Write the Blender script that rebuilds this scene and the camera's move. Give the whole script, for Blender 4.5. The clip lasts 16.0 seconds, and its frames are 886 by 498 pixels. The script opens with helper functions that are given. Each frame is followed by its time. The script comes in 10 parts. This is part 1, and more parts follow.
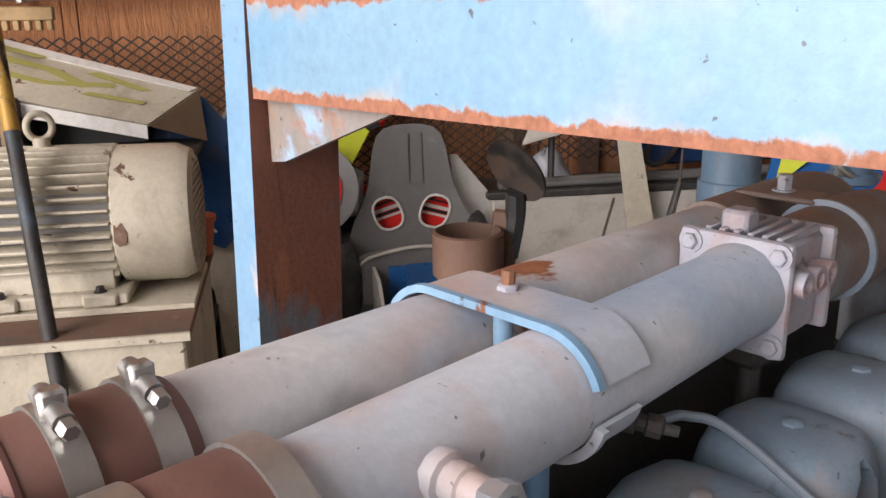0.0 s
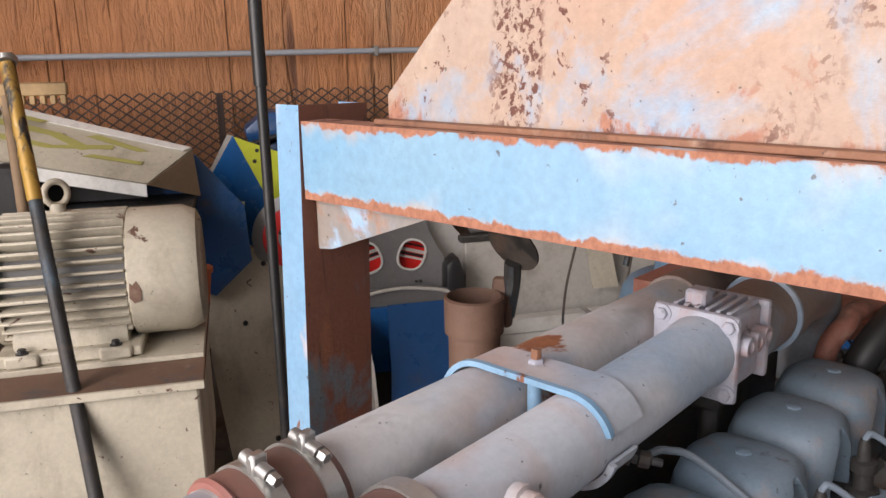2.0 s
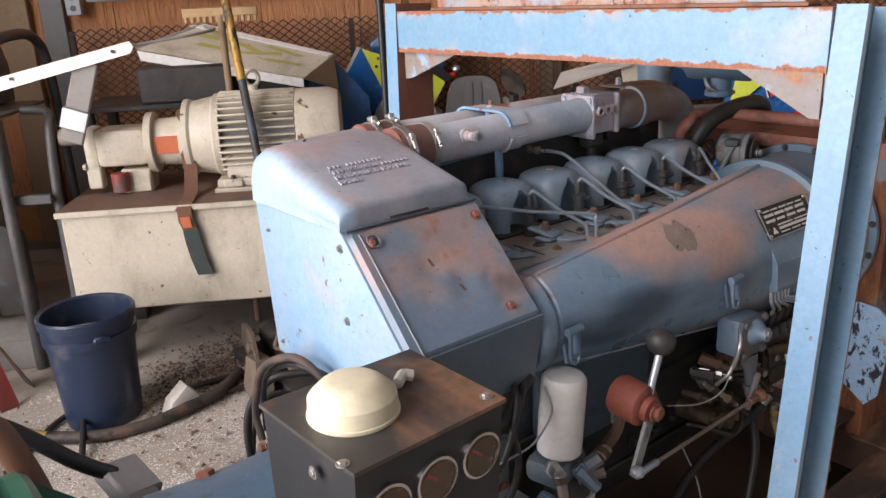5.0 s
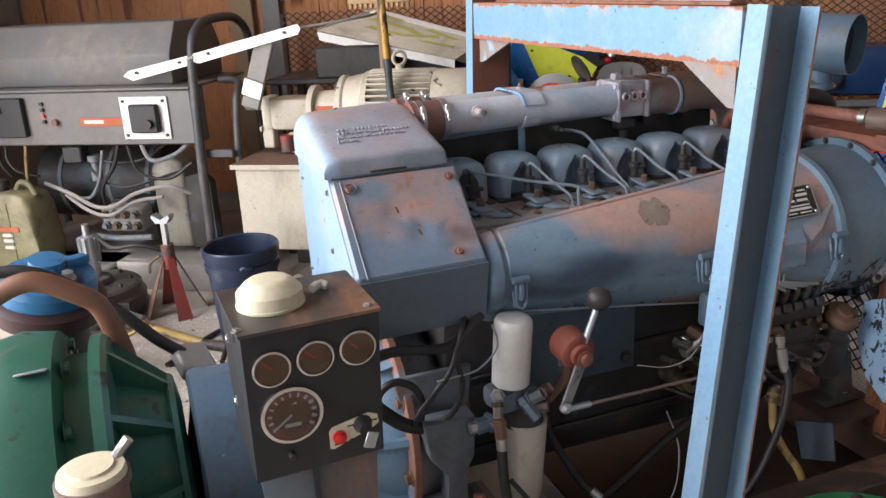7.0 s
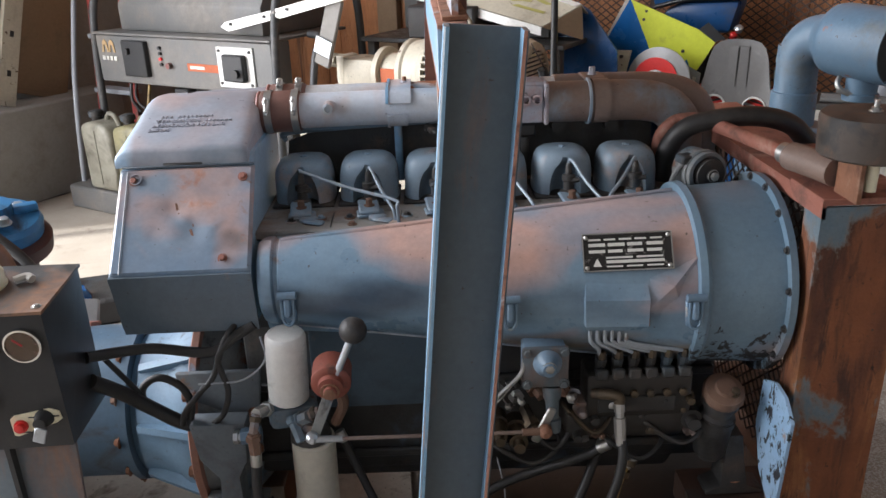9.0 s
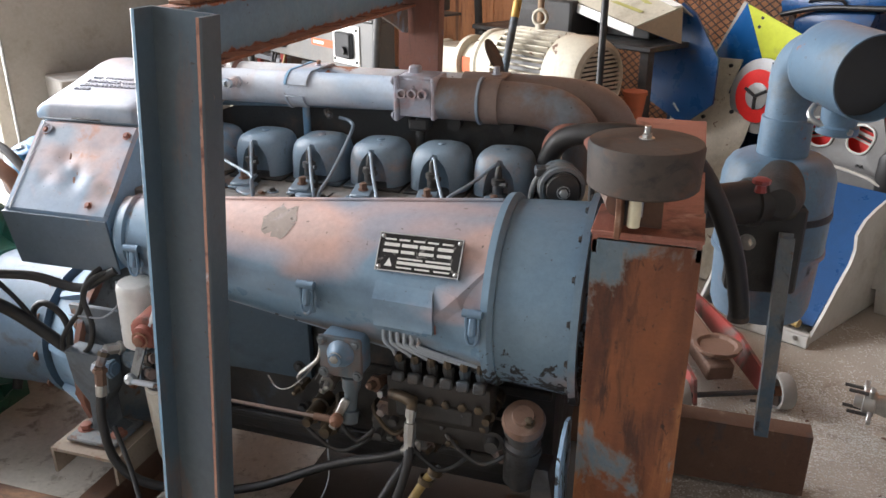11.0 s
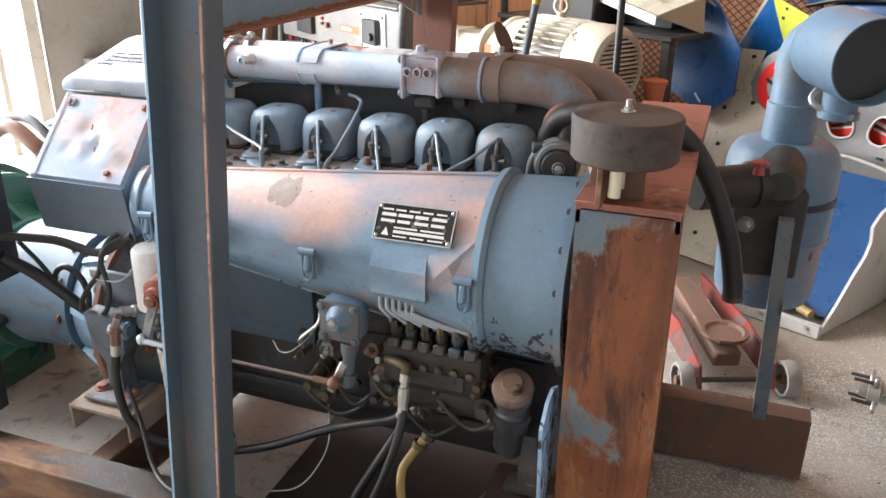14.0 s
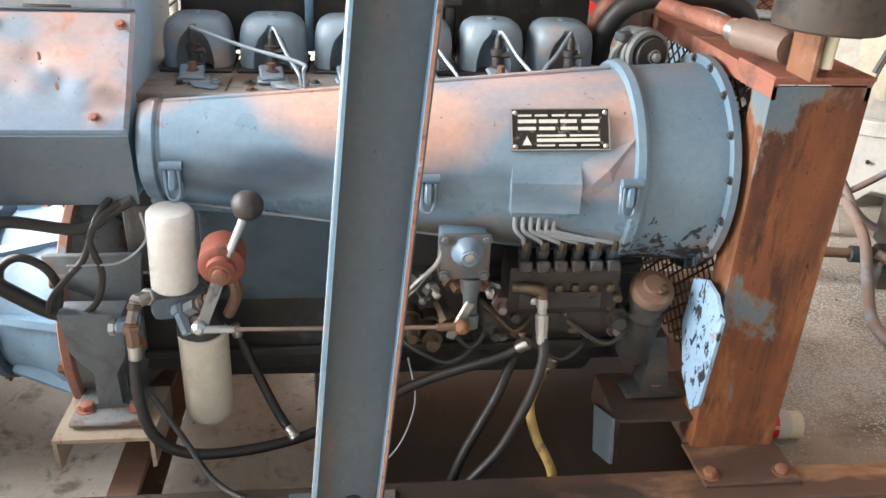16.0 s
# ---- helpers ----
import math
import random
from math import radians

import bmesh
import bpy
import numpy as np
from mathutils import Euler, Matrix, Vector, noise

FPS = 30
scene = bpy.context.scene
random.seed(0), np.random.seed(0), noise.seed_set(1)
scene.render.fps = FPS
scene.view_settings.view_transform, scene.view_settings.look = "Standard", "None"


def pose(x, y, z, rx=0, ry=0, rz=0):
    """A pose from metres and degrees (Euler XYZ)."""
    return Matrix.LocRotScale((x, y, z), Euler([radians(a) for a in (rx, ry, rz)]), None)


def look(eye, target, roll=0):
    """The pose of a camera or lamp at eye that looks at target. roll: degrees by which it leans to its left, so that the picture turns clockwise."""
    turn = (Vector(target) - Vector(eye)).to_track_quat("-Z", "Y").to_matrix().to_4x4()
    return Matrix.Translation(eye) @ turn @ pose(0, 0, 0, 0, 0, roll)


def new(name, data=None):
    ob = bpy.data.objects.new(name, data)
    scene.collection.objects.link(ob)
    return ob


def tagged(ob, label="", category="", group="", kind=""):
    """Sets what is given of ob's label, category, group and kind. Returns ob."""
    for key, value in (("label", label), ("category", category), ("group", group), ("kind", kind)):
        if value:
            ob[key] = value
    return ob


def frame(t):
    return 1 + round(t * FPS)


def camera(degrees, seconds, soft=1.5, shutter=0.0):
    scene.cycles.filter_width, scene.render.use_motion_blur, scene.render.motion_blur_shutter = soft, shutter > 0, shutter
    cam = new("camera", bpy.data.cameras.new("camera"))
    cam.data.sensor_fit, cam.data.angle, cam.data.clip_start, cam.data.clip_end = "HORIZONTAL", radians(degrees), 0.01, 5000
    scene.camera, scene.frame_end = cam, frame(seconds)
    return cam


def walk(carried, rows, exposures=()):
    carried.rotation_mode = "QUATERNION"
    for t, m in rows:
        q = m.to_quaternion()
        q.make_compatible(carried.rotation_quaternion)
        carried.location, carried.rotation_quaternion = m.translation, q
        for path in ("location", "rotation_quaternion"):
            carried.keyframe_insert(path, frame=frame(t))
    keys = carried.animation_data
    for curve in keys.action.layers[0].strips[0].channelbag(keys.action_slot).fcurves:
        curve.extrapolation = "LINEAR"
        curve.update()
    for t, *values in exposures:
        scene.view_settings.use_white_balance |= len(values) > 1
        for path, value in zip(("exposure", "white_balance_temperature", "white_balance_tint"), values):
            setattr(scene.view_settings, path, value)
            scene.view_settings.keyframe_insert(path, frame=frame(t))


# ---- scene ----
cam = camera(57.7, 16.0)
PATH = [
    (0, (0.193, 0.031, 1.155), (1.52, 1.423, 0.604), -0.7),
    (0.5, (0.255, 0.135, 1.133), (1.464, 1.589, 0.481), -0.7),
    (1, (0.218, 0.105, 1.137), (1.557, 1.446, 0.497), 3.3),
    (1.5, (0.123, 0.045, 1.204), (1.494, 1.394, 0.655), 0.5),
    (2, (0.031, -0.032, 1.254), (1.449, 1.29, 0.764), -1.1),
    (2.5, (-0.08, -0.151, 1.255), (1.294, 1.224, 0.785), -0.0),
    (3, (-0.227, -0.304, 1.259), (1.168, 1.004, 0.671), 2.2),
    (3.5, (-0.428, -0.424, 1.23), (1.057, 0.764, 0.609), 1.6),
    (4, (-0.538, -0.537, 1.218), (0.992, 0.535, 0.503), -0.6),
    (4.5, (-0.555, -0.682, 1.216), (0.844, 0.606, 0.595), -2.3),
    (5, (-0.517, -0.846, 1.222), (0.652, 0.653, 0.604), -2.7),
    (5.2, (-0.486, -0.864, 1.232), (0.61, 0.711, 0.667), -3.0),
    (7.3, (-0.183, -1.324, 1.229), (0.406, 0.478, 0.591), -2.4),
    (7.5, (-0.111, -1.31, 1.214), (0.423, 0.511, 0.58), -2.0),
    (8, (0.091, -1.241, 1.244), (0.475, 0.635, 0.667), -1.8),
    (8.5, (0.317, -1.271, 1.243), (0.553, 0.617, 0.628), -2.1),
    (9, (0.591, -1.326, 1.284), (0.617, 0.533, 0.546), -2.0),
    (9.5, (0.881, -1.281, 1.208), (0.75, 0.603, 0.546), -3.4),
    (9.7, (0.966, -1.225, 1.279), (0.711, 0.607, 0.517), -3.5),
    (11.8, (1.387, -1.243, 1.279), (0.816, 0.521, 0.529), 0.3),
    (12, (1.391, -1.246, 1.279), (0.831, 0.514, 0.512), 0.6),
    (12.5, (1.393, -1.251, 1.27), (0.822, 0.506, 0.504), 0.3),
    (13, (1.389, -1.257, 1.264), (0.78, 0.485, 0.492), 0.4),
    (13.5, (1.391, -1.26, 1.266), (0.777, 0.483, 0.502), 0.4),
    (14, (1.397, -1.268, 1.26), (0.767, 0.468, 0.492), 0.4),
    (14.5, (1.316, -1.299, 1.229), (0.773, 0.47, 0.471), -1.1),
    (15, (1.073, -1.339, 1.19), (0.946, 0.485, 0.38), 0.9),
    (15.5, (0.839, -1.32, 1.173), (0.858, 0.458, 0.258), 2.1),
    (16, (0.602, -1.222, 1.149), (0.828, 0.551, 0.253), 2.6),
]
walk(cam, [(t, look(eye, target, roll)) for t, eye, target, roll in PATH],
     exposures=[(0, 0.14, 6820, 16), (2, 0.03, 6720, 15), (3, 0.0, 6350, 12), (5, 0.0, 6640, 17), (8, 0.31, 6250, 11), (9.5, 0.53, 6180, 10), (12, 1.38, 6320, 9), (14, 1.61, 6280, 9), (15, 1.43, 6480, 8), (16, 1.80, 6640, 7)])

# ---- world and light ----
world = bpy.data.worlds.new("world")
scene.world = world
world.use_nodes = True
wn = world.node_tree.nodes
sky = wn.new("ShaderNodeTexSky")
sky.sky_type = "NISHITA"
sky.sun_disc = False
sky.sun_elevation = radians(42)
sky.sun_rotation = radians(250)
wn["Background"].inputs["Strength"].default_value = 0.15
world.node_tree.links.new(sky.outputs["Color"], wn["Background"].inputs["Color"])

sun_data = bpy.data.lights.new("sun", "SUN")
sun_data.energy = 4.0
sun_data.angle = radians(2)
sun_data.color = (1.0, 0.95, 0.88)
sun = new("sun", sun_data)
sun.matrix_world = look((-8, -2, 9), (-3.2, -1, 0))


def door_light(name, place, target, wide, high, power, colour):
    """Sky light that enters through an open doorway."""
    data = bpy.data.lights.new(name, "AREA")
    data.shape, data.size, data.size_y = "RECTANGLE", wide, high
    data.energy, data.color = power, colour
    ob = new(name, data)
    ob.matrix_world = look(place, target)
    return ob


door_light("door_light", (-3.71, 0.12, 2.30), (-0.345, -2.04, 1.90), 5.0, 4.2, 520, (1.0, 0.962, 0.955))

# ---- mesh helpers ----
HOME = {}


def thing(name, label, category, place=(0, 0, 0), turn=(0, 0, 0), group="", kind="", world_coords=True):
    """A top-level thing: an Empty at its base. Its parts are built in world or in its own coordinates."""
    ob = new(name)
    ob.empty_display_size = 0.05
    ob.matrix_basis = pose(*place, *turn)
    HOME[ob.name] = (pose(*place, *turn), world_coords)
    return tagged(ob, label, category, group, kind)


def finish(name, bm, mat, smooth=40):
    me = bpy.data.meshes.new(name)
    bmesh.ops.recalc_face_normals(bm, faces=bm.faces)
    for f in bm.faces:
        f.smooth = True
    bm.to_mesh(me)
    bm.free()
    me.materials.append(mat)
    if smooth:
        me.set_sharp_from_angle(angle=radians(smooth))
    return me


def part(name, bm, mat, parent=None, label="", smooth=40):
    """Link a bmesh as one mesh object under a thing or under a part."""
    if parent is not None:
        m, w = HOME[parent.name]
        if w:
            bm.transform(m.inverted())
        HOME_entry = (m, w)
    ob = new(name, finish(name, bm, mat, smooth))
    if parent is not None:
        ob.parent = parent
        HOME[ob.name] = HOME_entry
    if label:
        ob["label"] = label
    return ob


def solo(name, bm, mat, label, category, group="", kind="", smooth=40):
    """A thing that is one mesh."""
    return tagged(part(name, bm, mat, None, "", smooth), label, category, group, kind)


def V(*a):
    return Vector(a)


def frame_of(axis):
    """Two directions square to an axis."""
    a = Vector(axis).normalized()
    h = V(0, 0, 1) if abs(a.z) < 0.9 else V(1, 0, 0)
    u = a.cross(h).normalized()
    return a, u, a.cross(u).normalized()


def box(bm, c, s, rot=(0, 0, 0), bevel=0.0, seg=1):
    """A block round c of size s, turned by rot degrees."""
    r = bmesh.ops.create_cube(bm, size=1.0)
    vs = r["verts"]
    m = pose(*c, *rot) @ Matrix.Diagonal((*s, 1))
    bmesh.ops.transform(bm, matrix=m, verts=vs)
    if bevel > 0:
        es = list({e for v in vs for e in v.link_edges})
        bmesh.ops.bevel(bm, geom=es, offset=bevel, segments=seg, affect="EDGES", profile=0.5)
    return bm


def rings(bm, loops, caps=(True, True), closed=True):
    """Skin a list of vertex loops of equal length."""
    made = [[bm.verts.new(p) for p in loop] for loop in loops]
    n = len(made[0])
    for a, b in zip(made, made[1:]):
        for i in range(n if closed else n - 1):
            j = (i + 1) % n
            bm.faces.new((a[i], a[j], b[j], b[i]))
    if closed and caps[0]:
        bm.faces.new(made[0][::-1])
    if closed and caps[1]:
        bm.faces.new(made[-1])
    return bm


def lathe(bm, base, axis, profile, seg=24, caps=(True, True)):
    """Turn a profile of (distance along, radius) about an axis from base."""
    a, u, v = frame_of(axis)
    b = Vector(base)
    loops = [[b + a * d + (u * math.cos(2 * math.pi * i / seg) + v * math.sin(2 * math.pi * i / seg)) * max(r, 1e-4) for i in range(seg)] for d, r in profile]
    return rings(bm, loops, caps)


def cyl(bm, p, q, r, r2=None, seg=16, ease=0.0):
    p, q = Vector(p), Vector(q)
    d = (q - p).length
    r2 = r if r2 is None else r2
    if ease:
        prof = [(0, r - ease), (ease, r), (d - ease, r2), (d, r2 - ease)]
    else:
        prof = [(0, r), (d, r2)]
    return lathe(bm, p, q - p, prof, seg)


def spline(points, n=8):
    """A smooth line through points (Catmull-Rom)."""
    ps = [Vector(p) for p in points]
    ps = [2 * ps[0] - ps[1]] + ps + [2 * ps[-1] - ps[-2]]
    out = []
    for i in range(1, len(ps) - 2):
        a, b, c, d = ps[i - 1 : i + 3]
        for k in range(n):
            t = k / n
            out.append(0.5 * (2 * b + (c - a) * t + (2 * a - 5 * b + 4 * c - d) * t * t + (3 * b - a - 3 * c + d) * t ** 3))
    out.append(ps[-2])
    return out


def tube(bm, points, r, seg=10, n=8, smooth=True, radii=None):
    """A round bar or hose along a line."""
    ps = spline(points, n) if smooth else [Vector(p) for p in points]
    loops = []
    up = None
    for i, p in enumerate(ps):
        t = (ps[min(i + 1, len(ps) - 1)] - ps[max(i - 1, 0)]).normalized()
        if up is None:
            _, up, _ = frame_of(t)
        side = t.cross(up)
        side = side.normalized() if side.length > 1e-5 else frame_of(t)[1]
        up = side.cross(t).normalized()
        rr = radii(i / (len(ps) - 1)) if radii else r
        loops.append([p + (side * math.cos(2 * math.pi * k / seg) + up * math.sin(2 * math.pi * k / seg)) * rr for k in range(seg)])
    return rings(bm, loops)


def prism(bm, poly, axis, lo, hi, bevel=0.0, seg=2):
    """A polygon in the plane square to axis (x: (y, z), y: (x, z), z: (x, y)), drawn out from lo to hi."""
    def at(p, d):
        a, b = p
        return {"x": (d, a, b), "y": (a, d, b), "z": (a, b, d)}[axis]
    n0 = len(bm.verts)
    e0 = set(bm.edges)
    rings(bm, [[at(p, lo) for p in poly], [at(p, hi) for p in poly]])
    if bevel:
        es = [e for e in bm.edges if e not in e0]
        bmesh.ops.bevel(bm, geom=es, offset=bevel, segments=seg, affect="EDGES", profile=0.5)
    return bm


def channel(bm, p, q, open_to, width, depth, wall):
    """A steel channel from p to q (the middle of its web's back), its flanges pointing open_to."""
    p, q, o = Vector(p), Vector(q), Vector(open_to).normalized()
    a = (q - p).normalized()
    s = a.cross(o).normalized()
    w, e = width / 2, wall * 0.35
    sect = [(-w, 0), (w, 0), (w, depth - e), (w - e, depth), (w - wall, depth), (w - wall, wall), (-w + wall, wall), (-w + wall, depth), (-w + e, depth), (-w, depth - e)]
    return rings(bm, [[b + s * i + o * j for i, j in sect] for b in (p, q)])


def plate(bm, poly3, thick):
    """A flat plate with the outline of 3D points, thickened along its normal."""
    ps = [Vector(p) for p in poly3]
    n = (ps[1] - ps[0]).cross(ps[-1] - ps[0]).normalized() * thick
    return rings(bm, [ps, [p + n for p in ps]])


def bolt(bm, c, axis, r=0.009, h=0.007, washer=True):
    a = Vector(axis).normalized()
    c = Vector(c)
    if washer:
        lathe(bm, c, a, [(0, r * 1.5), (0.0015, r * 1.5)], 12)
    lathe(bm, c, a, [(0.0015, r), (h - 0.001, r), (h, r * 0.8)], 6)
    return bm


def B():
    return bmesh.new()

# ---- materials ----
def text_bm(body, size, depth=0.002):
    """The built-in font as a mesh in the xz plane, facing -y."""
    cu = bpy.data.curves.new("lettering", "FONT")
    cu.body, cu.size, cu.extrude = body, size, depth / 2
    cu.align_x, cu.align_y, cu.offset = "CENTER", "CENTER", size * 0.02
    ob = bpy.data.objects.new("lettering", cu)
    me = bpy.data.meshes.new_from_object(ob)
    bm = bmesh.new()
    bm.from_mesh(me)
    bpy.data.objects.remove(ob)
    bpy.data.meshes.remove(me)
    bmesh.ops.transform(bm, matrix=pose(0, 0, 0, 90, 0, 0), verts=bm.verts)
    return bm


def material(name):
    m = bpy.data.materials.new(name)
    m.use_nodes = True
    nt = m.node_tree
    return m, nt, nt.nodes, nt.links, nt.nodes["Principled BSDF"]


def noise_node(nt, coord, scale, detail=6, rough=0.6, dist=0.0):
    n = nt.nodes.new("ShaderNodeTexNoise")
    n.inputs["Scale"].default_value, n.inputs["Detail"].default_value = scale, detail
    n.inputs["Roughness"].default_value, n.inputs["Distortion"].default_value = rough, dist
    nt.links.new(coord, n.inputs["Vector"])
    return n.outputs["Fac"]


def ramp(nt, fac, lo, hi):
    r = nt.nodes.new("ShaderNodeMapRange")
    r.clamp = True
    r.inputs["From Min"].default_value, r.inputs["From Max"].default_value = lo, hi
    nt.links.new(fac, r.inputs["Value"])
    return r.outputs["Result"]


def mix(nt, fac, a, b, mode="MIX"):
    x = nt.nodes.new("ShaderNodeMix")
    x.data_type, x.blend_type = "RGBA", mode
    for sock, val in ((x.inputs[0], fac), (x.inputs[6], a), (x.inputs[7], b)):
        if isinstance(val, (tuple, list)):
            sock.default_value = (*val, 1)
        elif isinstance(val, (int, float)):
            sock.default_value = val
        else:
            nt.links.new(val, sock)
    return x.outputs[2]


def times(nt, a, b):
    m = nt.nodes.new("ShaderNodeMath")
    m.operation = "MULTIPLY"
    for sock, v in ((m.inputs[0], a), (m.inputs[1], b)):
        if isinstance(v, (int, float)):
            sock.default_value = v
        else:
            nt.links.new(v, sock)
    return m.outputs[0]


def coords(nt, stretch=(1, 1, 1), shift=0.0, space="Object"):
    tc = nt.nodes.new("ShaderNodeTexCoord")
    mp = nt.nodes.new("ShaderNodeMapping")
    mp.inputs["Scale"].default_value = stretch
    mp.inputs["Location"].default_value = (shift, shift * 0.7, shift * 1.3)
    nt.links.new(tc.outputs[space], mp.inputs["Vector"])
    return mp.outputs["Vector"]


def surface(name, base, tone=None, layers=(), rough=0.6, metal=0.0, grain=60.0, bump=0.15, dirt=0.0, dirt_col=(0.10, 0.08, 0.06), stretch=(1, 1, 1), spec=0.5, shift=0.0, coat=0.0):
    """Paint, metal, plastic or stone. layers: (colour, scale, low, high, stretch z, roughness) patches laid over one another."""
    m, nt, nodes, links, bsdf = material(name)
    co = coords(nt, stretch, shift)
    big = noise_node(nt, co, 3.0, 5, 0.6)
    col = mix(nt, ramp(nt, big, 0.3, 0.7), base, tone if tone else tuple(c * 0.75 for c in base))
    ro = ramp(nt, big, 0, 1)
    rmix = nodes.new("ShaderNodeMapRange")
    rmix.inputs["To Min"].default_value, rmix.inputs["To Max"].default_value = max(rough - 0.12, 0.05), min(rough + 0.12, 1)
    links.new(noise_node(nt, co, 14, 4), rmix.inputs["Value"])
    rough_out = rmix.outputs["Result"]
    metal_out = metal
    k = 1
    for c, sc, lo, hi, sz, lr in layers:
        k += 1
        c2 = coords(nt, (stretch[0], stretch[1], stretch[2] * sz), shift + k * 3.7)
        f = noise_node(nt, c2, sc, 9, 0.62, 0.6)
        fac = ramp(nt, f, lo, hi)
        tint = mix(nt, ramp(nt, noise_node(nt, c2, sc * 6, 5), 0.3, 0.7), c, tuple(x * 0.55 for x in c))
        col = mix(nt, fac, col, tint)
        rr = nodes.new("ShaderNodeMix")
        links.new(fac, rr.inputs[0])
        links.new(rough_out, rr.inputs[2])
        rr.inputs[3].default_value = lr
        rough_out = rr.outputs[0]
    if dirt > 0:
        f = ramp(nt, noise_node(nt, co, 7, 10, 0.7), 0.62 - dirt * 0.3, 0.85 - dirt * 0.2)
        col = mix(nt, times(nt, f, 0.8), col, dirt_col)
    fine = noise_node(nt, co, grain, 6, 0.7)
    col = mix(nt, 0.35, col, mix(nt, ramp(nt, fine, 0.25, 0.75), tuple([0.72] * 3), tuple([1.28] * 3)), "MULTIPLY")
    links.new(col, bsdf.inputs["Base Color"])
    links.new(rough_out, bsdf.inputs["Roughness"])
    bsdf.inputs["Metallic"].default_value = metal
    bsdf.inputs["Specular IOR Level"].default_value = spec
    bsdf.inputs["Coat Weight"].default_value = coat
    if bump:
        b = nodes.new("ShaderNodeBump")
        b.inputs["Strength"].default_value, b.inputs["Distance"].default_value = bump, 0.004
        add = nodes.new("ShaderNodeMath")
        links.new(fine, add.inputs[0])
        links.new(noise_node(nt, co, grain * 0.18, 5), add.inputs[1])
        links.new(add.outputs[0], b.inputs["Height"])
        links.new(b.outputs["Normal"], bsdf.inputs["Normal"])
    return m


def bias(nt, co, axis, a, b, va, vb):
    """A number that runs from va to vb between a and b along one axis."""
    sep = nt.nodes.new("ShaderNodeSeparateXYZ")
    nt.links.new(co, sep.inputs[0])
    r = nt.nodes.new("ShaderNodeMapRange")
    r.clamp = True
    for k, v in zip(("From Min", "From Max", "To Min", "To Max"), (a, b, va, vb)):
        r.inputs[k].default_value = v
    nt.links.new(sep.outputs["xyz".index(axis)], r.inputs["Value"])
    return r.outputs["Result"]


def plus(nt, a, b):
    m = nt.nodes.new("ShaderNodeMath")
    nt.links.new(a, m.inputs[0])
    nt.links.new(b, m.inputs[1])
    return m.outputs[0]


def worn(name, base, tone, layers, rough=0.5, metal=0.0, grain=90.0, bump=0.12, tone_scale=4.0, shift=0.0, spec=0.5):
    """Old paint. Each layer: colour, second colour, noise scale (in brackets: a soft sprayed blotch), stretch, low, high, roughness, slopes (axis, from, to, value, value), gate (scale, stretch, low, high)."""
    m, nt, nodes, links, bsdf = material(name)
    co = coords(nt, (1, 1, 1), 0)
    sh = coords(nt, (1, 1, 1), shift)
    col = mix(nt, ramp(nt, noise_node(nt, sh, tone_scale, 6, 0.6), 0.3, 0.7), base, tone)
    rm = nodes.new("ShaderNodeMapRange")
    rm.inputs["To Min"].default_value, rm.inputs["To Max"].default_value = max(rough - 0.14, 0.05), min(rough + 0.14, 1)
    links.new(noise_node(nt, sh, 14, 4), rm.inputs["Value"])
    rough_out = rm.outputs["Result"]
    relief = None
    for k, (c, c2, sc, stretch, lo, hi, lr, slopes, gate) in enumerate(layers):
        cc = coords(nt, stretch, shift + 3.1 * (min(k, 4) + 1))
        soft = isinstance(sc, tuple)
        sc = sc[0] if soft else sc
        f = noise_node(nt, cc, sc, 2.5 if soft else 10, 0.5 if soft else 0.64, 0.4)
        for sl in slopes:
            f = plus(nt, f, bias(nt, co, *sl))
        fac = ramp(nt, f, lo, hi)
        if gate:
            gs_, gst, glo, ghi = gate
            fac = times(nt, fac, ramp(nt, noise_node(nt, coords(nt, gst, shift + 7.7 * (k + 1)), gs_, 4, 0.5), glo, ghi))
        tint = mix(nt, ramp(nt, noise_node(nt, cc, sc * 5, 5, 0.65), 0.32, 0.68), c, c2)
        col = mix(nt, fac, col, tint)
        rr = nodes.new("ShaderNodeMix")
        links.new(fac, rr.inputs[0])
        links.new(rough_out, rr.inputs[2])
        rr.inputs[3].default_value = lr
        rough_out = rr.outputs[0]
    fine = noise_node(nt, sh, grain, 6, 0.7)
    col = mix(nt, 0.30, col, mix(nt, ramp(nt, fine, 0.28, 0.72), tuple([0.66] * 3), tuple([1.32] * 3)), "MULTIPLY")
    mid = ramp(nt, noise_node(nt, coords(nt, (1, 1, 1), shift + 11), 26, 8, 0.7), 0.30, 0.70)
    col = mix(nt, 0.20, col, mix(nt, mid, tuple([0.72] * 3), tuple([1.25] * 3)), "MULTIPLY")
    speck = ramp(nt, noise_node(nt, coords(nt, (1, 1, 1), shift + 5), 110, 3, 0.5), 0.70, 0.74)
    col = mix(nt, times(nt, speck, 0.75), col, (0.06, 0.045, 0.035))
    links.new(col, bsdf.inputs["Base Color"])
    links.new(rough_out, bsdf.inputs["Roughness"])
    bsdf.inputs["Metallic"].default_value = metal
    bsdf.inputs["Specular IOR Level"].default_value = spec
    b = nodes.new("ShaderNodeBump")
    b.inputs["Strength"].default_value, b.inputs["Distance"].default_value = bump, 0.004
    links.new(plus(nt, plus(nt, fine, noise_node(nt, sh, grain * 0.15, 5)), rough_out), b.inputs["Height"])
    links.new(b.outputs["Normal"], bsdf.inputs["Normal"])
    return m


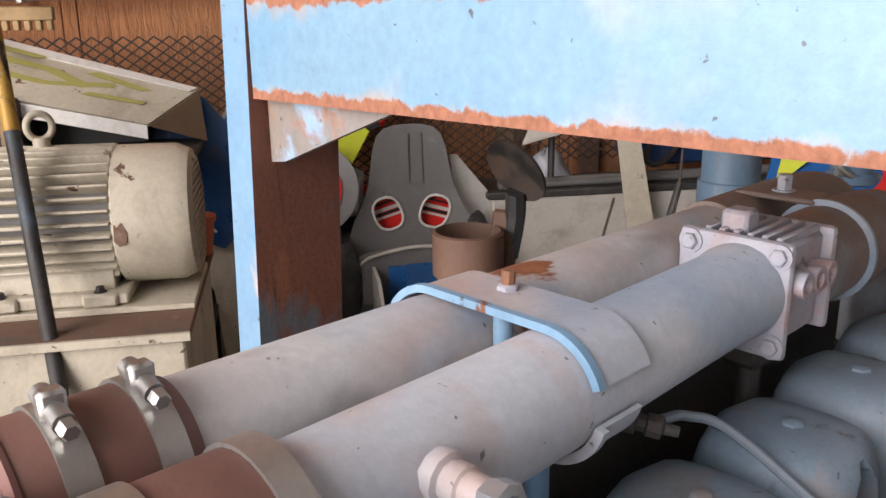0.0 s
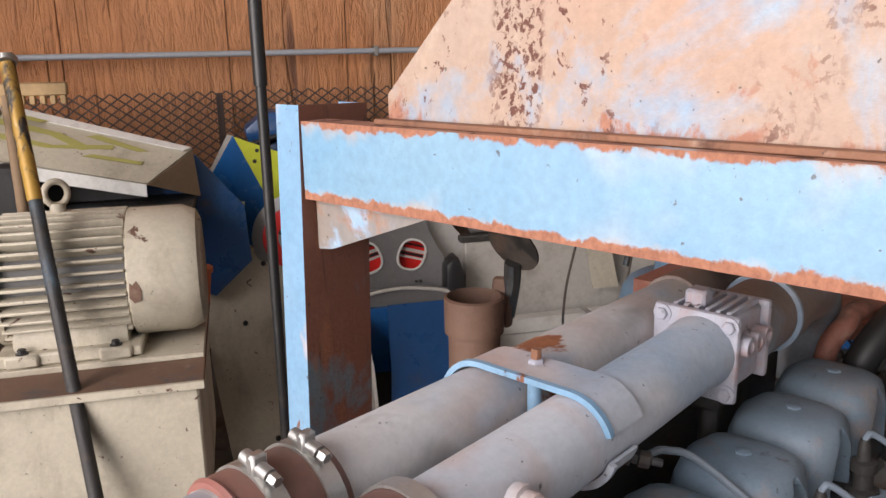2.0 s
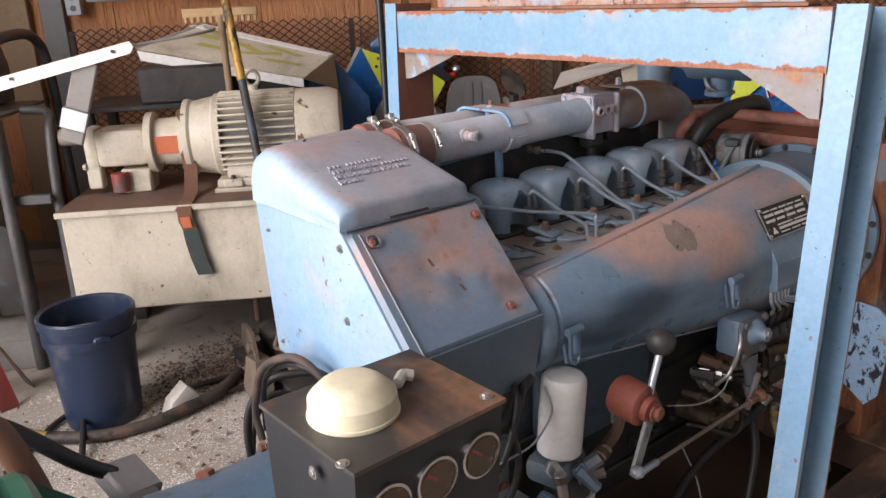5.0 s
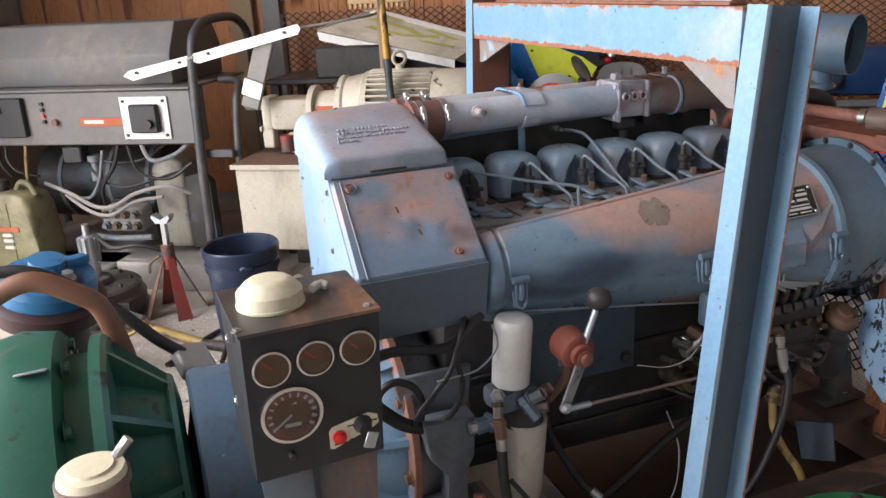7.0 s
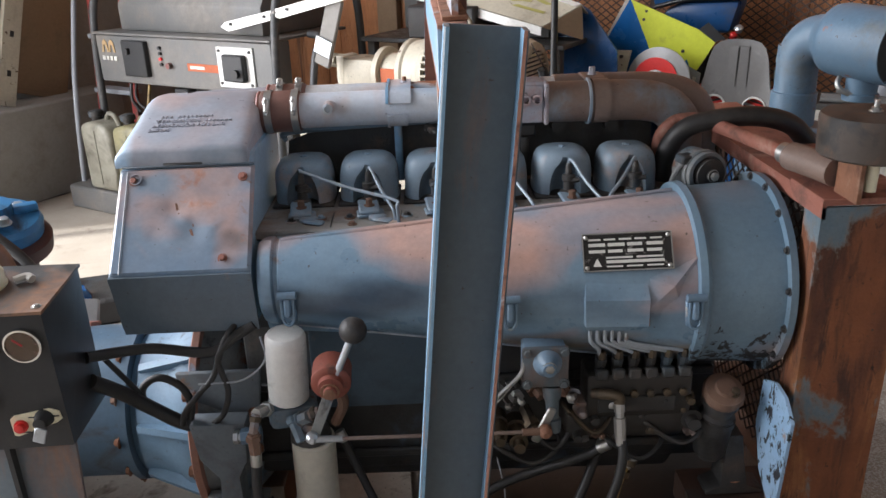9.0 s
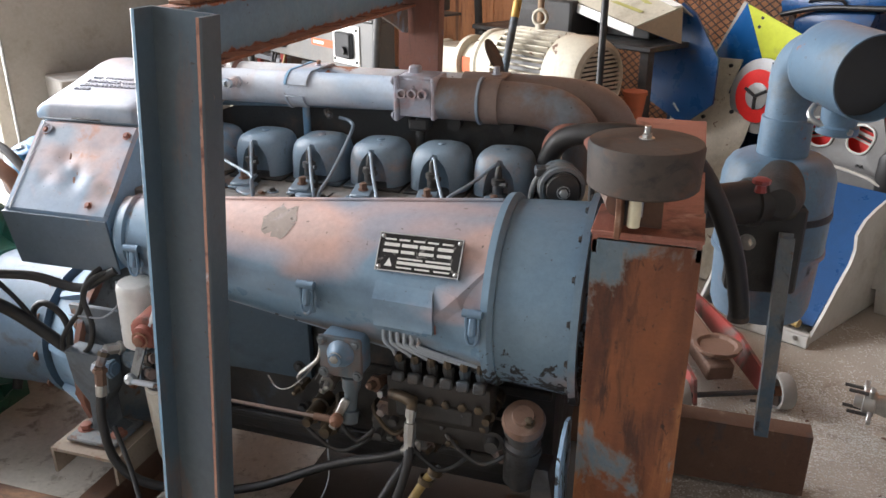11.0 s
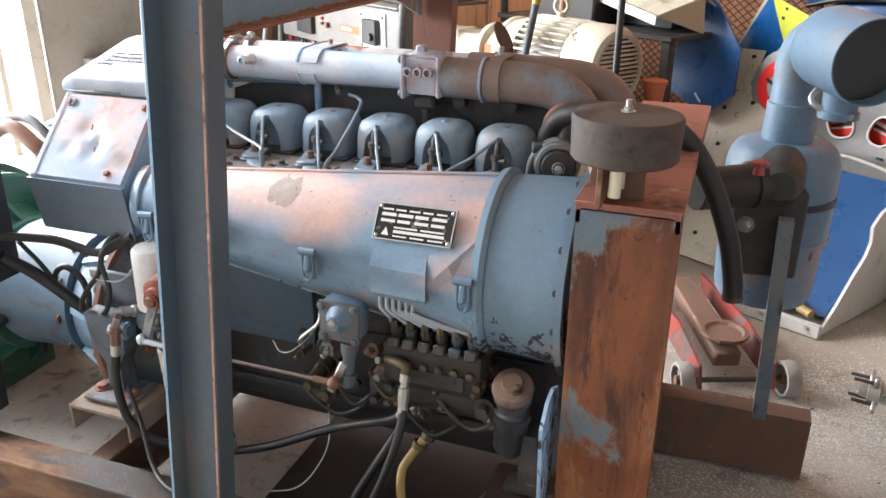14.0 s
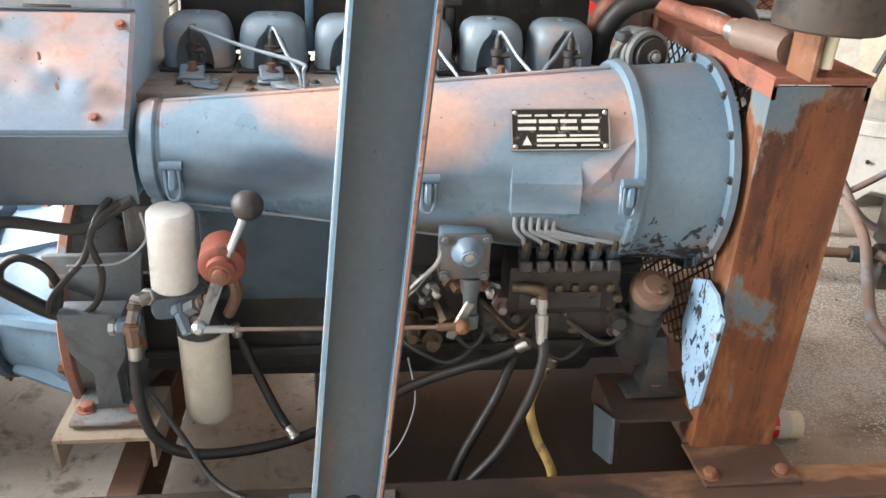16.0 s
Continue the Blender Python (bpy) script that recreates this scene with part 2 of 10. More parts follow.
RUST = (0.24, 0.085, 0.035)
M = {}
M["engine"] = worn("engine_blue_faded", (0.12, 0.205, 0.30), (0.17, 0.235, 0.30), [((0.44, 0.25, 0.19), (0.30, 0.19, 0.16), 3.2, (1, 1, 1), 0.58, 0.70, 0.6, (), None), ((0.045, 0.05, 0.055), (0.08, 0.07, 0.06), 16, (1, 1, 1), 0.62, 0.72, 0.7, (), None)], 0.42)
# bands by height: grey-brown low, darker blue across the middle, primer pink above
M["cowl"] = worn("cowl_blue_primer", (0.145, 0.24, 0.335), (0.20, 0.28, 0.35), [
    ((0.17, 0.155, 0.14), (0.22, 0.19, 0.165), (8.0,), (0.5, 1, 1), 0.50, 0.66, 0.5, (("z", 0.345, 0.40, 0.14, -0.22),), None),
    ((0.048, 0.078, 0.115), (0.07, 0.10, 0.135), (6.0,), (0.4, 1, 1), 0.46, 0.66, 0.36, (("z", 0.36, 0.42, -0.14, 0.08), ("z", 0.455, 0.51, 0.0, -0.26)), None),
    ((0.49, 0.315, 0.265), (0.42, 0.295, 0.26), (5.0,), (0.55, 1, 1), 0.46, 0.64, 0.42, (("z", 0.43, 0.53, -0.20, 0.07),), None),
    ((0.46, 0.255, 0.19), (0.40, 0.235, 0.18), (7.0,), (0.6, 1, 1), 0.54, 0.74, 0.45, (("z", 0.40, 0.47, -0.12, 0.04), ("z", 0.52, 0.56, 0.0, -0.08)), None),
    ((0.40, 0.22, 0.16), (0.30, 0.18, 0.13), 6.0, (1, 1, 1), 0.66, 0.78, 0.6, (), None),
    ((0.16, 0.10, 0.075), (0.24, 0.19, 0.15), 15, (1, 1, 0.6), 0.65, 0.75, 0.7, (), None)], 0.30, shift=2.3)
M["hood"] = worn("hood_pale_blue", (0.215, 0.36, 0.51), (0.285, 0.38, 0.475), [((0.17, 0.34, 0.53), (0.20, 0.36, 0.53), (4.5,), (1, 1, 1), 0.48, 0.72, 0.45, (), None), ((0.44, 0.34, 0.32), (0.40, 0.34, 0.33), (5.0,), (1, 1, 1), 0.62, 0.78, 0.5, (), None), ((0.26, 0.11, 0.06), (0.18, 0.08, 0.05), 24, (1, 1, 1), 0.66, 0.70, 0.8, (), None)], 0.4, bump=0.06, shift=1.3)
M["hood_top"] = worn("hood_top_grey_pink", (0.355, 0.365, 0.405), (0.315, 0.35, 0.41), [
    ((0.41, 0.33, 0.32), (0.37, 0.315, 0.32), (6.0,), (1, 1, 1), 0.44, 0.66, 0.42, (), None),
    ((0.19, 0.225, 0.27), (0.22, 0.24, 0.27), (6.0,), (1, 1, 1), 0.54, 0.72, 0.4, (("y", -0.115, -0.10, 0.14, 0.0),), None),
    ((0.31, 0.44, 0.58), (0.36, 0.45, 0.55), (6.0,), (1, 1, 1), 0.42, 0.66, 0.42, (("x", -0.618, -0.575, 0.34, -0.30),), None)], 0.36, bump=0.05, shift=4.1)
M["panel"] = worn("panel_blue_primer", (0.15, 0.23, 0.33), (0.21, 0.26, 0.32), [
    ((0.46, 0.30, 0.255), (0.38, 0.265, 0.24), (8.0,), (1, 1, 1), 0.41, 0.62, 0.45, (("z", 0.50, 0.56, -0.12, 0.06), ("x", -0.60, -0.56, -0.12, 0.0), ("x", -0.40, -0.36, 0.0, -0.12)), None),
    ((0.44, 0.17, 0.08), (0.30, 0.11, 0.06), 12, (1, 1, 1), 0.52, 0.66, 0.65, (("x", -0.55, -0.50, -0.14, 0.05), ("x", -0.47, -0.41, 0.0, -0.16), ("z", 0.53, 0.57, -0.12, 0.03), ("z", 0.60, 0.65, 0.0, -0.14)), None),
    ((0.05, 0.045, 0.045), (0.09, 0.08, 0.075), (10.0,), (1, 1, 1), 0.58, 0.76, 0.5, (), None),
    ((0.30, 0.15, 0.09), (0.20, 0.10, 0.07), 16, (1, 1, 1), 0.64, 0.72, 0.7, (), None)], 0.38, bump=0.06, shift=6.4)
M["panel_low"] = worn("panel_slate", (0.085, 0.125, 0.165), (0.12, 0.145, 0.17), [((0.24, 0.15, 0.12), (0.17, 0.12, 0.10), 8, (1, 1, 1), 0.58, 0.70, 0.5, (), None)], 0.4, shift=1.2)
M["pipe"] = worn("pipe_grey_blue", (0.45, 0.50, 0.57), (0.51, 0.52, 0.53), [
    ((0.20, 0.215, 0.225), (0.26, 0.25, 0.235), (11.0,), (0.7, 1, 1), 0.56, 0.74, 0.5, (), None),
    ((0.50, 0.37, 0.33), (0.44, 0.36, 0.335), (9.0,), (1, 1, 1), 0.48, 0.68, 0.55, (), None),
    ((0.245, 0.335, 0.44), (0.28, 0.345, 0.42), (7.0,), (0.8, 1, 1), 0.44, 0.68, 0.45, (("x", -0.17, -0.02, -0.20, 0.16),), None),
    ((0.46, 0.22, 0.09), (0.26, 0.10, 0.05), 13, (1, 1, 1), 0.60, 0.68, 0.8, (), (3.2, (1, 1, 1), 0.56, 0.62)),
    ((0.07, 0.07, 0.075), (0.12, 0.11, 0.1), 60, (1, 1, 1), 0.70, 0.74, 0.7, (), None)], 0.48, grain=130)
M["pipe_brown"] = worn("pipe_brown", (0.19, 0.125, 0.095), (0.22, 0.17, 0.15), [((0.24, 0.28, 0.32), (0.20, 0.22, 0.25), 6, (1, 1, 1), 0.52, 0.66, 0.55, (), None), ((0.30, 0.12, 0.06), (0.20, 0.09, 0.05), 12, (1, 1, 1), 0.60, 0.72, 0.8, (), None)], 0.52, grain=130)
M["flange"] = worn("flange_lilac_grey", (0.42, 0.40, 0.45), (0.34, 0.37, 0.43), [((0.44, 0.30, 0.28), (0.36, 0.27, 0.27), 10, (1, 1, 1), 0.54, 0.66, 0.6, (), None), ((0.10, 0.09, 0.09), (0.15, 0.14, 0.13), 40, (1, 1, 1), 0.64, 0.70, 0.7, (), None)], 0.5, grain=160, bump=0.25)
M["rocker"] = worn("cast_grey_blue", (0.165, 0.25, 0.335), (0.22, 0.28, 0.33), [((0.36, 0.29, 0.26), (0.22, 0.20, 0.19), 9, (1, 1, 1), 0.54, 0.68, 0.6, (), None), ((0.055, 0.055, 0.055), (0.09, 0.08, 0.07), 22, (1, 1, 1), 0.62, 0.72, 0.7, (), None)], 0.38, grain=220, bump=0.2)
M["deck"] = worn("deck_grime", (0.20, 0.205, 0.205), (0.26, 0.245, 0.225), [((0.22, 0.14, 0.10), (0.16, 0.10, 0.08), 8, (1, 1, 1), 0.50, 0.66, 0.75, (), None), ((0.07, 0.06, 0.055), (0.10, 0.085, 0.07), 16, (1, 1, 1), 0.58, 0.70, 0.7, (), None), ((0.15, 0.23, 0.31), (0.18, 0.25, 0.31), 6, (1, 1, 1), 0.58, 0.68, 0.5, (), None)], 0.7, grain=160, bump=0.3)
M["mesh_dark"] = surface("dark_rusty_mesh", (0.07, 0.043, 0.034), (0.05, 0.034, 0.028), [((0.14, 0.075, 0.05), 14, 0.55, 0.7, 1, 0.8)], 0.75, 0, 120, 0.1, 0.2)
M["cast"] = worn("cast_dark_grime", (0.028, 0.030, 0.031), (0.043, 0.039, 0.035), [((0.125, 0.09, 0.065), (0.08, 0.06, 0.045), 9, (1, 1, 1), 0.56, 0.72, 0.8, (), None), ((0.075, 0.115, 0.15), (0.06, 0.09, 0.12), 5, (1, 1, 1), 0.57, 0.69, 0.55, (), None), ((0.014, 0.013, 0.013), (0.025, 0.022, 0.02), 11, (1, 1, 1), 0.52, 0.64, 0.35, (), None)], 0.55, grain=150, bump=0.45)
M["jack"] = worn("dusty_brown_jack", (0.115, 0.088, 0.066), (0.16, 0.125, 0.095), [((0.045, 0.040, 0.035), (0.06, 0.05, 0.04), 10, (1, 1, 1), 0.54, 0.68, 0.8, (), None), ((0.19, 0.10, 0.06), (0.14, 0.075, 0.05), 14, (1, 1, 1), 0.60, 0.70, 0.7, (), None)], 0.85, grain=110, bump=0.3)
M["oily"] = worn("oil_black_steel", (0.02, 0.018, 0.016), (0.032, 0.027, 0.023), [((0.075, 0.05, 0.036), (0.05, 0.038, 0.03), 7, (1, 1, 1), 0.58, 0.72, 0.8, (), None)], 0.5, grain=140, bump=0.3)
M["side_paint"] = worn("grimy_slate_blue", (0.055, 0.092, 0.128), (0.075, 0.105, 0.130), [((0.030, 0.032, 0.034), (0.045, 0.042, 0.040), 5, (1, 1, 1), 0.50, 0.70, 0.8, (), None), ((0.16, 0.15, 0.14), (0.12, 0.11, 0.10), 24, (1, 1, 1), 0.64, 0.72, 0.6, (), None)], 0.6, grain=110, bump=0.2)
M["foot_paint"] = worn("dusty_slate_casting", (0.10, 0.122, 0.14), (0.135, 0.148, 0.155), [((0.22, 0.13, 0.085), (0.15, 0.09, 0.06), 16, (1, 1, 1), 0.60, 0.68, 0.8, (), None), ((0.05, 0.055, 0.06), (0.07, 0.07, 0.07), 8, (1, 1, 1), 0.52, 0.68, 0.7, (), None)], 0.65, grain=120, bump=0.25)
M["frame"] = worn("frame_sky_blue", (0.165, 0.315, 0.465), (0.215, 0.345, 0.465), [((0.50, 0.42, 0.38), (0.44, 0.36, 0.33), 8, (1, 1, 0.6), 0.60, 0.70, 0.55, (), None), ((0.25, 0.10, 0.055), (0.15, 0.07, 0.045), 18, (1, 1, 0.5), 0.655, 0.69, 0.85, (), None)], 0.45, bump=0.08)
M["bell"] = worn("bell_sky_blue", (0.125, 0.225, 0.335), (0.16, 0.25, 0.335), [((0.26, 0.14, 0.10), (0.18, 0.10, 0.08), 9, (1, 1, 1), 0.62, 0.70, 0.8, (), None), ((0.06, 0.07, 0.08), (0.09, 0.09, 0.09), 16, (1, 1, 1), 0.60, 0.70, 0.7, (), None)], 0.5, grain=120, bump=0.2)
M["bell_rust"] = worn("bell_flange_rust", (0.30, 0.15, 0.105), (0.24, 0.115, 0.08), [((0.16, 0.25, 0.36), (0.20, 0.28, 0.36), 8, (1, 1, 1), 0.58, 0.66, 0.7, (), None)], 0.75, grain=150, bump=0.3)
M["housing"] = worn("housing_blue", (0.08, 0.145, 0.215), (0.11, 0.16, 0.21), [((0.45, 0.45, 0.43), (0.35, 0.33, 0.30), 34, (1, 1, 1), 0.70, 0.73, 0.6, (), None), ((0.05, 0.05, 0.05), (0.09, 0.075, 0.06), 8, (1, 1, 1), 0.58, 0.72, 0.6, (), None)], 0.4)
M["cleaner"] = worn("air_cleaner_blue", (0.10, 0.18, 0.265), (0.13, 0.195, 0.26), [((0.17, 0.19, 0.20), (0.12, 0.14, 0.15), 6, (1, 1, 1), 0.55, 0.70, 0.7, (), None), ((0.36, 0.14, 0.08), (0.2, 0.085, 0.05), 14, (1, 1, 1), 0.66, 0.70, 0.85, (), None)], 0.42, bump=0.06)
M["beam"] = worn("beam_sky_blue", (0.145, 0.295, 0.435), (0.195, 0.33, 0.43), [
    ((0.27, 0.36, 0.45), (0.30, 0.37, 0.43), (7.0,), (1, 1, 1), 0.56, 0.72, 0.5, (), None),
    ((0.36, 0.34, 0.32), (0.37, 0.29, 0.245), 13, (1, 1, 0.5), 0.66, 0.84, 0.55, (("z", 1.088, 1.110, 0.28, -0.06), ("z", 1.138, 1.172, 0.0, 0.24), ("y", 0.28, 0.50, -0.03, 0.07)), None),
    ((0.36, 0.155, 0.09), (0.22, 0.09, 0.055), 30, (1, 1, 0.8), 0.66, 0.74, 0.85, (("z", 1.086, 1.102, 0.42, -0.04), ("z", 1.160, 1.1735, -0.02, 0.36), ("y", 0.28, 0.50, -0.03, 0.04)), None),
    ((0.30, 0.12, 0.07), (0.18, 0.07, 0.045), 40, (1, 1, 1), 0.70, 0.73, 0.9, (), None)], 0.42, bump=0.1)
M["dusty_cast"] = worn("dusty_grey_casting", (0.16, 0.175, 0.185), (0.21, 0.21, 0.20), [((0.09, 0.15, 0.21), (0.11, 0.16, 0.20), 7, (1, 1, 1), 0.50, 0.62, 0.5, (), None), ((0.20, 0.10, 0.06), (0.12, 0.07, 0.05), 18, (1, 1, 1), 0.60, 0.68, 0.8, (), None), ((0.03, 0.03, 0.03), (0.06, 0.05, 0.045), 14, (1, 1, 1), 0.58, 0.68, 0.6, (), None)], 0.6, grain=150, bump=0.3)
M["edge_rust"] = worn("edge_rust", (0.30, 0.13, 0.085), (0.42, 0.23, 0.16), [((0.16, 0.065, 0.045), (0.10, 0.05, 0.04), 30, (1, 1, 1), 0.52, 0.62, 0.9, (), None), ((0.42, 0.50, 0.60), (0.50, 0.46, 0.45), 12, (1, 1, 1), 0.60, 0.68, 0.55, (), None)], 0.75, grain=160, bump=0.4)
M["gusset"] = worn("gusset_cream_blue", (0.24, 0.185, 0.14), (0.215, 0.215, 0.22), [((0.36, 0.19, 0.11), (0.26, 0.13, 0.08), 16, (1, 1, 1), 0.58, 0.70, 0.8, (("z", 1.05, 1.09, 0, 0.12),), None), ((0.25, 0.39, 0.54), (0.30, 0.40, 0.50), 9, (1, 1, 1), 0.54, 0.62, 0.5, (), None)], 0.6)
M["end_rust"] = worn("end_post_rust", (0.235, 0.082, 0.030), (0.165, 0.056, 0.024), [
    ((0.37, 0.165, 0.062), (0.30, 0.12, 0.046), 15, (1, 1, 0.22), 0.52, 0.64, 0.85, (), None),
    ((0.085, 0.034, 0.020), (0.12, 0.044, 0.023), (15.0,), (1, 1, 0.30), 0.50, 0.70, 0.9, (), None),
    ((0.055, 0.026, 0.018), (0.085, 0.035, 0.020), 46, (1, 1, 0.16), 0.50, 0.62, 0.9, (), (9, (1, 1, 0.4), 0.40, 0.56)),
    ((0.05, 0.025, 0.017), (0.035, 0.02, 0.015), 75, (1, 1, 0.55), 0.62, 0.70, 0.9, (), None),
    ((0.22, 0.20, 0.17), (0.20, 0.15, 0.11), 9, (1, 1, 0.55), 0.585, 0.66, 0.6, (("z", 0.79, 0.85, 0, 0.13), ("x", 0.60, 0.68, 0.05, -0.02), ("z", 0.42, 0.50, 0, 0.05), ("z", 0.52, 0.60, 0, -0.05)), None),
    ((0.10, 0.155, 0.195), (0.13, 0.17, 0.195), 9, (1, 1, 0.55), 0.60, 0.68, 0.45, (("z", 0.79, 0.85, 0, 0.13), ("x", 0.60, 0.68, 0.05, -0.02), ("z", 0.42, 0.50, 0, 0.05), ("z", 0.52, 0.60, 0, -0.05)), None)], 0.8, grain=150, bump=0.55)
# the last two layers share one noise, so that the pale rim lies round each slate patch
M["casing"] = worn("fan_casing_blue", (0.12, 0.195, 0.265), (0.155, 0.22, 0.27), [((0.34, 0.25, 0.22), (0.28, 0.22, 0.20), (5.0,), (1, 1, 1), 0.60, 0.76, 0.55, (), None), ((0.015, 0.014, 0.014), (0.03, 0.026, 0.024), 55, (1, 1, 0.7), 0.60, 0.64, 0.6, (("z", 0.28, 0.44, 0.18, -0.06),), None)], 0.36)
M["pipe_far"] = worn("pipe_grey_blue_rusted", (0.49, 0.515, 0.54), (0.54, 0.525, 0.505), [
    ((0.13, 0.125, 0.115), (0.20, 0.185, 0.165), (14.0,), (0.7, 1, 1), 0.58, 0.80, 0.6, (("x", -0.22, -0.10, 0.06, -0.04),), None),
    ((0.45, 0.36, 0.33), (0.41, 0.36, 0.345), (9.0,), (1, 1, 1), 0.52, 0.74, 0.55, (), None),
    ((0.30, 0.42, 0.55), (0.34, 0.43, 0.53), (12.0,), (0.6, 1, 1), 0.56, 0.72, 0.5, (), None),
    ((0.33, 0.125, 0.055), (0.22, 0.08, 0.04), 22, (0.6, 1, 1), 0.56, 0.61, 0.85, (("x", -0.12, -0.09, -0.08, 0.12), ("x", -0.04, -0.01, 0.0, -0.22)), None),
    ((0.42, 0.24, 0.11), (0.30, 0.15, 0.07), 30, (0.6, 1, 1), 0.60, 0.68, 0.85, (("x", 0.02, 0.04, -0.08, 0.09), ("x", 0.07, 0.09, 0.0, -0.14)), None)], 0.5, grain=130)
M["post_rust"] = worn("post_dark_rust", (0.20, 0.078, 0.050), (0.135, 0.058, 0.042), [
    ((0.36, 0.15, 0.07), (0.28, 0.11, 0.055), 13, (1, 1, 0.30), 0.54, 0.68, 0.75, (), None),
    ((0.10, 0.05, 0.035), (0.07, 0.04, 0.03), 30, (1, 1, 0.10), 0.56, 0.66, 0.8, (), None),
    ((0.10, 0.15, 0.19), (0.13, 0.16, 0.18), 9, (1, 1, 0.6), 0.55, 0.64, 0.45, (("z", 0.80, 0.95, 0.10, -0.04),), None)], 0.62, grain=170, bump=0.3)
M["rail"] = worn("rail_brown", (0.10, 0.052, 0.032), (0.06, 0.036, 0.027), [((0.30, 0.175, 0.095), (0.22, 0.11, 0.06), 7, (0.35, 1, 1), 0.55, 0.66, 0.8, (("x", 0.60, 0.90, 0, 0.05), ("x", -0.50, -0.34, 0.08, -0.02)), None), ((0.035, 0.028, 0.024), (0.05, 0.036, 0.03), 9, (0.4, 1, 1), 0.50, 0.60, 0.4, (("x", 0.55, 0.8, 0.03, -0.08), ("x", -0.50, -0.34, -0.10, 0.0)), None)], 0.65, grain=150, bump=0.35)
M["pad"] = worn("pad_dusty_rust", (0.37, 0.31, 0.24), (0.29, 0.225, 0.17), [((0.26, 0.12, 0.07), (0.18, 0.08, 0.05), 20, (1, 1, 1), 0.56, 0.66, 0.85, (), None)], 0.8, grain=150, bump=0.3)
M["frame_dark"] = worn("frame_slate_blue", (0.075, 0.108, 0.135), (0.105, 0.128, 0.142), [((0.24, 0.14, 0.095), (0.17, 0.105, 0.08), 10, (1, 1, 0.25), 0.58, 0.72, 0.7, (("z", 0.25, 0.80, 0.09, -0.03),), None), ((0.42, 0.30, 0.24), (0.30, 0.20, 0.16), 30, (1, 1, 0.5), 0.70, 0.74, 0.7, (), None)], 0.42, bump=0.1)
M["rust_plate"] = worn("flaking_primer_plate", (0.37, 0.235, 0.165), (0.345, 0.265, 0.21), [
    ((0.18, 0.305, 0.445), (0.26, 0.345, 0.42), 4.2, (1, 1, 0.75), 0.50, 0.60, 0.5, (), None),
    ((0.39, 0.28, 0.205), (0.40, 0.32, 0.255), 14, (1, 1, 0.6), 0.58, 0.68, 0.6, (), None),
    ((0.36, 0.175, 0.115), (0.28, 0.125, 0.085), 20, (1, 1, 0.6), 0.60, 0.68, 0.85, (("z", 1.175, 1.20, 0.14, 0.0),), None),
    ((0.15, 0.062, 0.045), (0.085, 0.04, 0.032), 150, (1, 1, 0.8), 0.50, 0.56, 0.92, (), (11, (1, 1, 0.22), 0.54, 0.62)),
    ((0.15, 0.062, 0.045), (0.10, 0.045, 0.035), 60, (1, 1, 0.8), 0.60, 0.63, 0.92, (), (9, (1, 1, 0.3), 0.44, 0.54))], 0.6, grain=110, bump=0.3)
M["rust"] = worn("rust_orange", (0.26, 0.115, 0.06), (0.18, 0.085, 0.05), [((0.11, 0.05, 0.03), (0.07, 0.035, 0.025), 18, (1, 1, 0.4), 0.52, 0.66, 0.9, (), None), ((0.36, 0.24, 0.17), (0.30, 0.2, 0.15), 14, (1, 1, 1), 0.58, 0.68, 0.85, (), None)], 0.7, grain=170, bump=0.35)
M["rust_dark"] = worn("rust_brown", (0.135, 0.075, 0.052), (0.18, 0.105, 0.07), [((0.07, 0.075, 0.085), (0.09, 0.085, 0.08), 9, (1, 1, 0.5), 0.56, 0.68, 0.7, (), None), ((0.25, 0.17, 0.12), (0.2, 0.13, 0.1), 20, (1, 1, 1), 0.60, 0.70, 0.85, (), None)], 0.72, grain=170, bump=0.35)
M["red_rust"] = worn("red_oxide", (0.33, 0.125, 0.085), (0.26, 0.10, 0.07), [((0.16, 0.075, 0.055), (0.11, 0.06, 0.045), 14, (1, 1, 1), 0.52, 0.66, 0.8, (), None), ((0.42, 0.25, 0.19), (0.36, 0.2, 0.15), 9, (1, 1, 1), 0.58, 0.68, 0.7, (), None)], 0.62, grain=170, bump=0.3)
M["disc_red"] = worn("disc_red_oxide", (0.25, 0.068, 0.042), (0.20, 0.056, 0.038), [((0.12, 0.055, 0.04), (0.09, 0.045, 0.035), 26, (1, 1, 1), 0.56, 0.68, 0.8, (), None), ((0.34, 0.16, 0.10), (0.28, 0.13, 0.08), 20, (1, 1, 1), 0.62, 0.70, 0.8, (), None)], 0.65, grain=150, bump=0.25)
M["black"] = surface("black_paint_dusty", (0.022, 0.024, 0.027), (0.035, 0.035, 0.035), [((0.16, 0.09, 0.055), 5, 0.68, 0.84, 1, 0.7)], 0.42, 0, 140, 0.08, 0.08, spec=0.3)
M["panel_top"] = surface("black_paint_rusty_dust", (0.03, 0.033, 0.036), (0.06, 0.055, 0.05), [((0.30, 0.155, 0.085), 5, 0.49, 0.64, 1, 0.7), ((0.20, 0.19, 0.18), 9, 0.56, 0.76, 1, 0.6)], 0.4, 0, 140, 0.08, 0.2, shift=5)
M["rubber"] = surface("black_rubber", (0.013, 0.013, 0.014), (0.022, 0.021, 0.02), [((0.055, 0.048, 0.04), 14, 0.56, 0.76, 1, 0.7)], 0.5, 0, 150, 0.1, 0.2, (0.08, 0.07, 0.06))
M["knob"] = surface("dusty_black_plastic", (0.018, 0.018, 0.019), (0.03, 0.029, 0.028), [((0.07, 0.062, 0.055), 22, 0.52, 0.70, 1, 0.7)], 0.5, 0, 150, 0.05, 0.3, (0.10, 0.09, 0.08))
